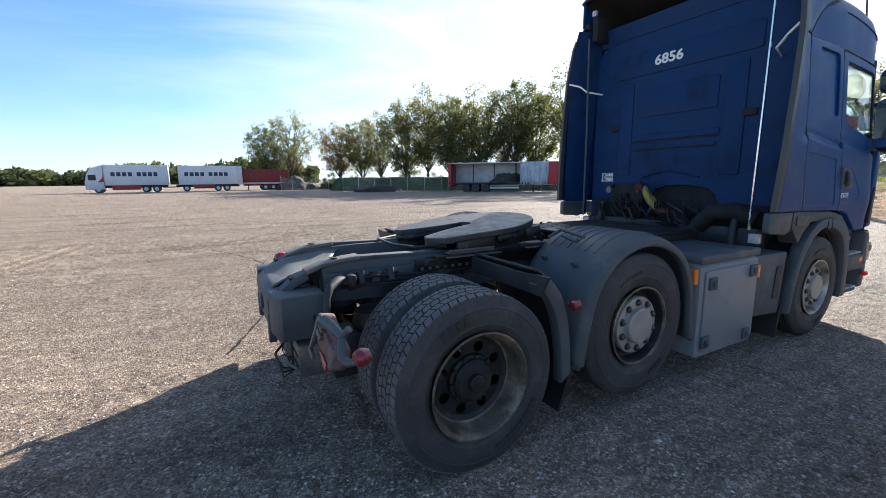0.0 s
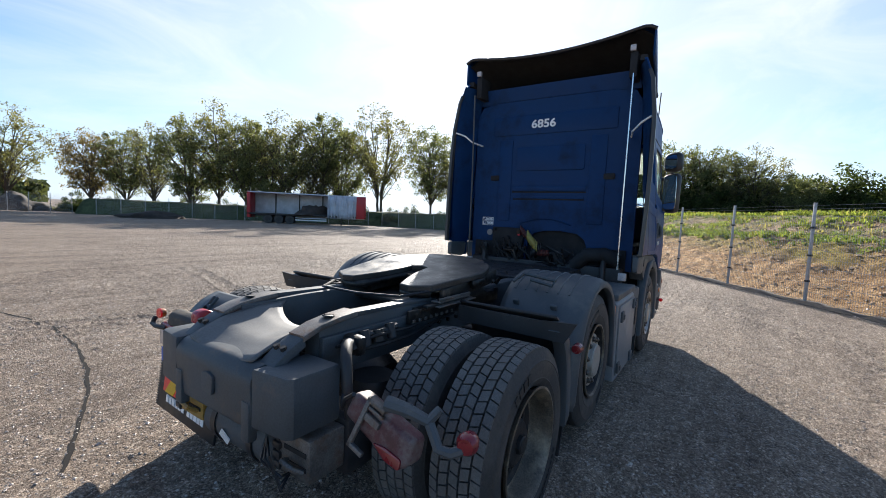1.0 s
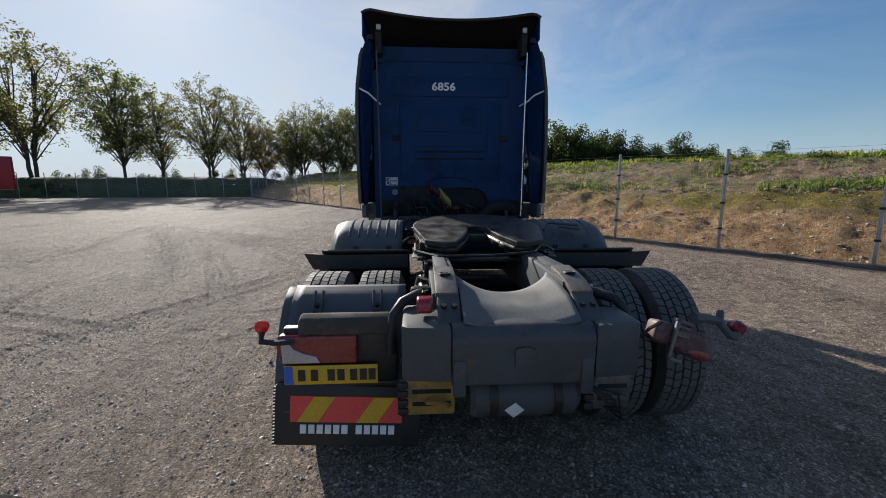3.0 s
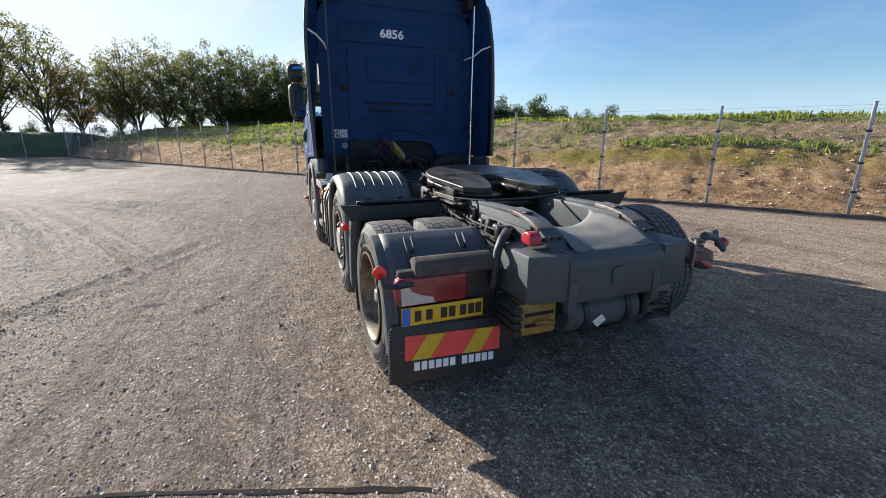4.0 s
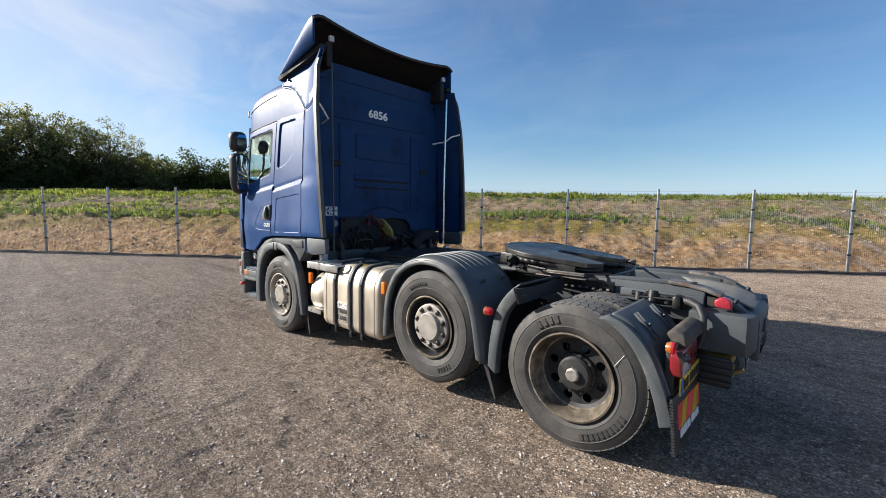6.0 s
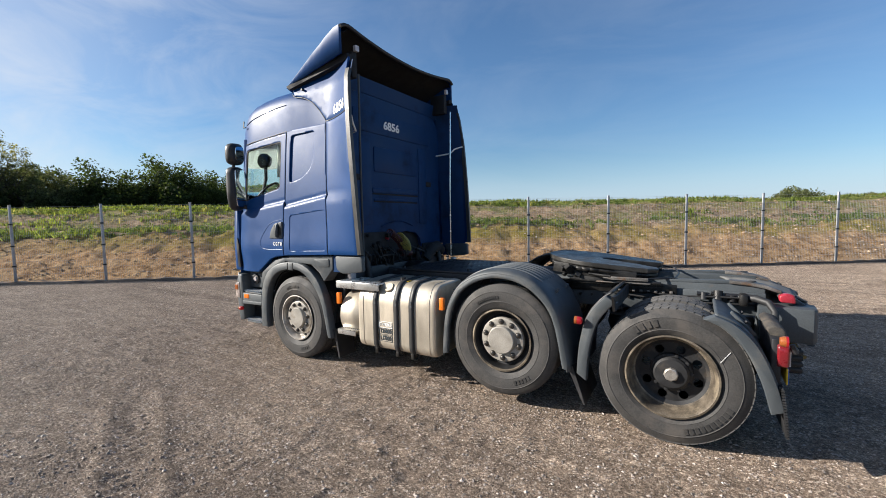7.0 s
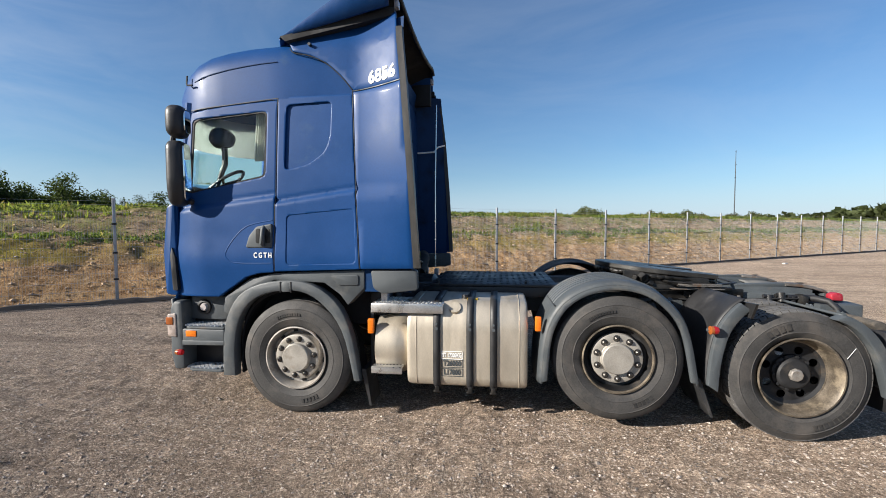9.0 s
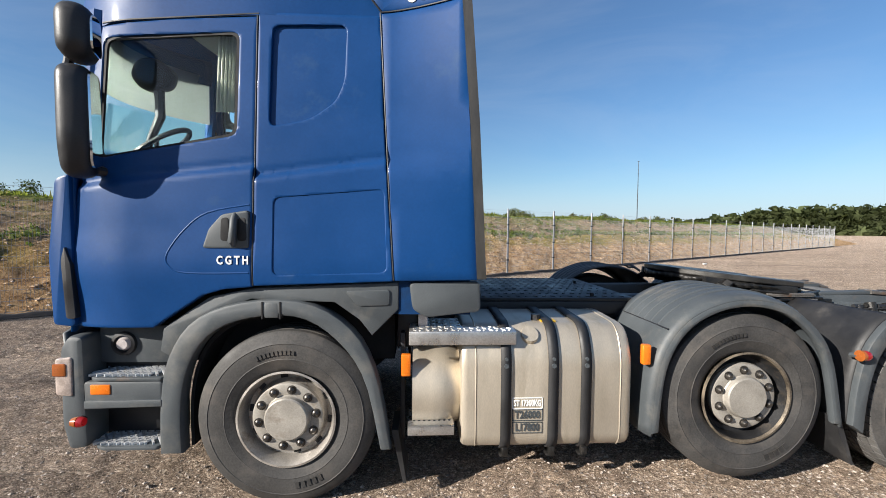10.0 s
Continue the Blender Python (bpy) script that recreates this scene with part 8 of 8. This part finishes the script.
def right_tail():
    """Tail lamp hanging from its cable where the mudguard is missing."""
    m = Matrix.Translation((-0.70, -0.86, 0.80)) @ Matrix.Rotation(radians(20), 4, "X") @ Matrix.Rotation(radians(12), 4, "Y")
    bm = bmesh.new()
    prism(bm, rounded([(0.14, 0.055), (0.14, -0.055), (-0.18, -0.085), (-0.215, -0.03), (-0.19, 0.06)], 0.025), -0.05, 0.05, "x", 0.02, 3)
    lamp = part("tail_lamp", bm, DIRTY_LENS, truck, "broken dusty red tail lamp hanging loose", m=m)
    bm = bmesh.new()
    prism(bm, rounded([(-0.04, -0.055), (-0.12, -0.078), (-0.19, -0.07), (-0.18, -0.03), (-0.10, -0.035)], 0.012), -0.058, -0.045, "x", 0.005)
    part("lower_lens", bm, RED_LENS, lamp, "dirty red lower lens")
    br = bmesh.new()
    box(br, (-0.075, 0.035, -0.13), (-0.055, 0.055, 0.09), 0.004)
    box(br, (-0.075, -0.03, -0.13), (-0.055, 0.055, -0.11), 0.004)
    box(br, (-0.075, -0.04, 0.07), (-0.03, 0.055, 0.09), 0.004)
    box(br, (-0.07, -0.04, 0.0), (-0.05, 0.05, 0.03), 0.003)
    box(br, (-0.07, -0.04, 0.045), (-0.05, 0.05, 0.06), 0.003)
    part("lamp_bracket", br, FRAME_WORN, lamp, "bent metal bracket")
    part("broken_arm", tube(bmesh.new(), [(-0.74, -0.93, 0.91), (-0.72, -1.02, 0.90), (-0.70, -1.10, 0.875), (-0.67, -1.13, 0.92)], [0.032, 0.026, 0.024, 0.018], 8), GREY, truck, "broken grey lamp arm")
    st = part("marker_stalk", tube(bmesh.new(), [(-0.70, -1.10, 0.875), (-0.72, -1.16, 0.80), (-0.70, -1.20, 0.785), (-0.67, -1.235, 0.80)], 0.02, 8), GREY, truck, "bent grey marker stalk")
    part("marker_lamp", lathe(bmesh.new(), [(0, -0.045), (0.034, -0.04), (0.042, -0.012), (0.042, 0.0), (0, 0.0)], 18), RED_LENS, st, "red marker lamp", m=pose(-0.66, -1.245, 0.82, 0, 0, 100))
    part("marker_lens", lathe(bmesh.new(), [(0, 0.0), (0.042, 0.0), (0.04, 0.015), (0.03, 0.03), (0, 0.032)], 18), RED_LENS, st, "dirty red marker lens", m=pose(-0.655, -1.245, 0.82, 0, 0, 100))
    part("cable", tube(bmesh.new(), [(-0.65, -0.60, 0.86), (-0.72, -0.66, 0.80), (-0.74, -0.70, 0.86), (-0.75, -0.76, 0.90)], 0.01, 6), BLACK, truck)


right_tail()


# ---- left side: tank, steps, bumper corner ----
def fuel_tank():
    bm = bmesh.new()
    sec = rounded([(0.62, 0.30), (1.17, 0.30), (1.205, 0.36), (1.205, 0.86), (1.12, 1.02), (0.62, 1.04)], 0.10, 6)
    rows = []
    cy, cz = 0.9, 0.66
    for x, k in ((2.02, 0.90), (2.023, 0.955), (2.035, 0.985), (2.06, 1.0), (2.995, 1.0), (3.02, 0.985), (3.032, 0.955), (3.035, 0.90)):
        rows.append([bm.verts.new((x, cy + (y - cy) * k, cz + (z - cz) * k)) for y, z in sec])
    n = len(sec)
    for a, b in zip(rows, rows[1:]):
        for q in range(n):
            bm.faces.new((a[q], a[(q + 1) % n], b[(q + 1) % n], b[q]))
    bm.faces.new(rows[0])
    bm.faces.new(rows[-1][::-1])
    tank = part("fuel_tank", bm, TANK, truck, "weathered aluminium fuel tank", 30)
    for x in (2.09, 2.95):
        pts = [(x, cy + (y - cy) * 1.0015, cz + (z - cz) * 1.0015) for y, z in sec] + [(x, sec[0][0], sec[0][1])]
        part("weld_seam", tube(bmesh.new(), pts, 0.004, 4, False), TANK, tank)
    for x in (2.775, 2.495, 2.30):
        bm = bmesh.new()
        ring = []
        for dx in (-0.03, 0.03):
            ring.append([bm.verts.new((x + dx, cy + (y - cy) * 1.012, cz + (z - cz) * 1.012)) for y, z in sec])
        for q in range(n):
            bm.faces.new((ring[0][q], ring[0][(q + 1) % n], ring[1][(q + 1) % n], ring[1][q]))
        st = part("tank_strap", bm, FLAP, truck, "dark tank strap", 60)
        so = st.modifiers.new("thick", "SOLIDIFY")
        so.thickness, so.offset = 0.01, 1
        part("strap_buckle", boxes(((x - 0.032, 1.15, 0.25), (x + 0.032, 1.20, 0.266), 0.005), ((x - 0.018, 1.175, 0.26), (x + 0.018, 1.208, 0.31), 0.005)), GREASE, st, "dark strap buckle")
        part("strap_rivet", tube(bmesh.new(), [(x, 1.213, 0.80), (x, 1.225, 0.80)], 0.014, 8), FRAME, st)
        part("strap_rivet", tube(bmesh.new(), [(x, 1.213, 0.84), (x, 1.225, 0.84)], 0.01, 8), FRAME, st)
    part("filler_cap", lathe(bmesh.new(), [(0, 0.03), (0.05, 0.03), (0.055, 0.015), (0.055, -0.01), (0, -0.01)], 20), TANK, tank, "dull filler cap", m=pose(2.625, 1.135, 0.955, 42, 0, 0))
    part("tank_valve", tube(bmesh.new(), [(2.55, 1.0, 1.02), (2.55, 1.0, 1.06)], 0.03, 8), BLACK, tank)
    for txt, z, w in (("ST 17300KG", 0.575, 0.19), ("T26000", 0.505, 0.18), ("L17800", 0.43, 0.18)):
        mat = WHITE if txt[0] == "S" else FRAME
        fr = bmesh.new()
        x0, x1, zl, zh = 2.555, 2.735, z - 0.034, z + 0.034
        for a, b in (((x0, 1.205, zl), (x1, 1.209, zl + 0.004)), ((x0, 1.205, zh - 0.004), (x1, 1.209, zh)), ((x0, 1.205, zl), (x0 + 0.004, 1.209, zh)), ((x1 - 0.004, 1.205, zl), (x1, 1.209, zh))):
            box(fr, a, b)
        part("sign_frame", fr, mat, tank)
        lettering("weight_sign", txt, 0.062 if txt[0] != "S" else 0.05, rot_basis((-1, 0, 0), (0, 0, 1), (2.645, 1.2075, z)), mat, tank, "small stencilled weight lettering", wide=0.78 if txt[0] != "S" else 0.62)
    part("yellow_label", boxes(((2.44, 1.0, 1.028), (2.53, 1.06, 1.036))), REFL_Y, tank, "small yellow label", m=pose(0, 0, -0.005))
    part("air_reservoir", lathe(bmesh.new(), [(0, -0.25), (0.12, -0.25), (0.2, -0.2), (0.26, -0.08), (0.27, 0.0), (0.27, 0.14)], 32), TANK, truck, "rounded aluminium reservoir", m=pose(3.18, 0.92, 0.60, 0, 0, -90))
    # tread plate step over the tank
    bm = bmesh.new()
    box(bm, (2.72, 0.86, 0.985), (3.34, 1.215, 1.005), 0.005)
    box(bm, (2.72, 1.205, 0.925), (3.34, 1.22, 1.005), 0.005)
    step = part("tank_step", bm, ALLOY, truck, "bright tread-plate step")
    bm = bmesh.new()
    for i in range(16):
        for j in range(8):
            box(bm, (-0.014, -0.004, 0), (0.014, 0.004, 0.004), 0, pose(2.75 + i * 0.037, 0.89 + j * 0.043, 1.005, 0, 0, 45 if (i + j) % 2 else -45))
    tagged(part("tread_ribs", bm, ALLOY, step), kind="stuff")
    bm = bmesh.new()
    box(bm, (3.075, 0.95, 0.44), (3.345, 1.215, 0.455), 0.004)
    box(bm, (3.075, 1.20, 0.395), (3.345, 1.215, 0.455), 0.004)
    low = part("lower_step", bm, ALLOY, truck, "bright perforated lower step")
    for i in range(8):
        part("step_hole", tube(bmesh.new(), [(3.10 + i * 0.03, 1.15, 0.454), (3.10 + i * 0.03, 1.15, 0.458)], 0.008, 8), BLACK, low)
    part("step_bracket", boxes(((3.365, 1.0, 0.30), (3.395, 1.06, 0.96), 0.006)), BLACK, truck)
    part("orange_marker", boxes(((3.33, 1.14, 0.73), (3.385, 1.18, 0.86), 0.008)), ORANGE, truck, "orange side marker lamp")


fuel_tank()


def bumper_corner(s):
    bm = bmesh.new()
    prism(bm, rounded([(5.21, 0.35), (5.245, 0.5), (5.245, 0.92), (5.20, 0.99), (5.12, 0.985), (5.11, 0.36)], 0.03), s * 1.0, s * 1.225, bevel=0.03)
    part("bumper_corner", bm, GREY, truck, "grey bumper corner")
    part("headlamp", prism(bmesh.new(), rounded([(5.175, 0.655), (5.262, 0.665), (5.262, 0.865), (5.175, 0.875)], 0.015), s * 1.16, s * 1.235, bevel=0.012), CORNER_LENS, truck, "cloudy corner lamp")
    part("corner_indicator", prism(bmesh.new(), rounded([(5.20, 0.77), (5.27, 0.77), (5.27, 0.84), (5.20, 0.84)], 0.01), s * 1.19, s * 1.242, bevel=0.006), AMBER, truck, "dull amber corner indicator")
    inner = part("step_well", boxes(((4.70, min(s * 0.95, s * 1.06), 0.36), (5.12, max(s * 0.95, s * 1.06), 1.03), 0.01)), BLACK, truck)
    part("well_panel", prism(bmesh.new(), [(4.70, 0.80), (4.72, 1.02), (5.12, 1.02), (5.12, 0.80)], s * 1.06, s * 1.10, bevel=0.01), GREY, truck)
    part("lamp_ring", lathe(bmesh.new(), [(0.04, 0.0), (0.05, 0.022), (0.066, 0.018), (0.07, 0.0)], 24), BLACK, truck, "black lamp surround", m=pose(4.98, s * 1.10, 0.915, 0, 0, 0 if s > 0 else 180))
    part("courtesy_lamp", lathe(bmesh.new(), [(0, 0.03), (0.03, 0.028), (0.045, 0.0), (0, 0.0)], 18), CLEAR_LENS, truck, "round courtesy lamp", m=pose(4.98, s * 1.10, 0.915, 0, 0, 0 if s > 0 else 180))
    for z, x0, x1 in ((0.735, 4.70, 5.13), (0.345, 4.73, 5.11)):
        bm = bmesh.new()
        prism(bm, rounded([(x0, s * 0.98), (x1, s * 0.98), (x1 - 0.02, s * 1.19), (x1 - 0.08, s * 1.225), (x0, s * 1.225)], 0.02), z, z + 0.02, "z", 0.004)
        step = part("cab_step", bm, FRAME, truck, "grated cab step")
        bm = bmesh.new()
        for i in range(9):
            x = x0 + 0.02 + i * 0.042
            box(bm, (-0.005, -0.13, 0), (0.005, 0.13, 0.014), 0, pose(x + 0.015, s * 1.10, z + 0.02, 0, 0, 38))
            box(bm, (-0.005, -0.13, 0), (0.005, 0.13, 0.014), 0, pose(x + 0.015, s * 1.10, z + 0.02, 0, 0, -38))
        tagged(part("grating", bm, GALV, step, "bright diamond grating"), kind="stuff")
    bm = bmesh.new()
    prism(bm, rounded([(4.70, 0.595), (5.115, 0.585), (5.12, 0.735), (4.70, 0.735)], 0.02), s * 1.08, s * 1.228, bevel=0.012)
    part("step_fascia", bm, GREY, truck, "grey step fascia")
    part("fascia_rib", prism(bmesh.new(), rounded([(4.70, 0.595), (5.115, 0.585), (5.115, 0.63), (4.70, 0.635)], 0.01), s * 1.2, s * 1.236, bevel=0.006), GREY, truck)
    part("orange_marker", boxes(((4.975, s * 1.226 - 0.008, 0.665), (5.08, s * 1.226 + 0.008, 0.72), 0.005)), ORANGE, truck, "orange step marker lamp")
    st = part("marker_stalk", tube(bmesh.new(), [(5.14, s * 1.18, 0.53), (5.13, s * 1.25, 0.525)], 0.02, 8), BLACK, truck)
    part("marker_lamp", lathe(bmesh.new(), [(0, -0.03), (0.022, -0.027), (0.028, -0.01), (0.028, 0.0), (0, 0.0)], 16), RED_LIT, st, "lit round red marker lamp", m=pose(5.125, s * 1.255, 0.525, 0, 0, -90))
    part("marker_lens", lathe(bmesh.new(), [(0, 0.0), (0.028, 0.0), (0.027, 0.012), (0.022, 0.03), (0, 0.032)], 16), AMBER, st, "amber marker lens", m=pose(5.13, s * 1.255, 0.525, 0, 0, -90))


for s in (1, -1):
    bumper_corner(s)


def right_boxes():
    bm = bmesh.new()
    prism(bm, [(-0.62, 0.22), (-1.235, 0.22), (-1.235, 0.92), (-1.18, 0.975), (-0.62, 1.0)], 1.97, 2.80, "x", 0.02)
    b = part("battery_box", bm, BOX_GREY, truck, "light grey side box with latches")
    part("box_lid", boxes(((1.96, -1.24, 0.955), (2.81, -0.62, 1.015), 0.015)), GREY, b, "grey box lid")
    part("box_door", prism(bmesh.new(), rounded([(2.02, 0.26), (2.77, 0.26), (2.77, 0.90), (2.02, 0.90)], 0.03), -1.25, -1.235, bevel=0.005), BOX_GREY, b)
    for x, z in ((2.10, 0.80), (2.06, 0.34), (2.68, 0.84), (2.66, 0.30)):
        part("box_latch", boxes(((x - 0.05, -1.27, z - 0.05), (x + 0.05, -1.245, z + 0.05), 0.012), ((x - 0.022, -1.28, z - 0.022), (x + 0.022, -1.265, z + 0.022), 0.006)), FRAME, b, "metal latch")
    bm = bmesh.new()
    prism(bm, rounded([(2.83, 0.38), (3.36, 0.34), (3.42, 0.92), (2.83, 0.93)], 0.03), -1.19, -0.7, bevel=0.02)
    c = part("side_skirt_box", bm, GREY, truck, "grey side cover")
    part("skirt_slot", prism(bmesh.new(), rounded([(3.20, 0.50), (3.30, 0.50), (3.33, 0.80), (3.23, 0.80)], 0.02), -1.2, -1.18, bevel=0.004), BLACK, c, "dark slot")
    part("orange_marker", boxes(((2.84, -1.215, 0.74), (2.895, -1.185, 0.86), 0.008)), ORANGE, truck, "orange side marker lamp")
    part("box_knob", tube(bmesh.new(), [(2.05, -0.95, 1.01), (2.05, -0.95, 1.06)], 0.03, 10), BLACK, b)
    part("folded_handle", tube(bmesh.new(), [(0.98, -0.66, 1.17), (1.05, -0.72, 1.23), (1.0, -0.98, 1.21), (0.94, -0.98, 1.18), (0.98, -0.80, 1.2)], 0.013, 6), FRAME, truck)


right_boxes()
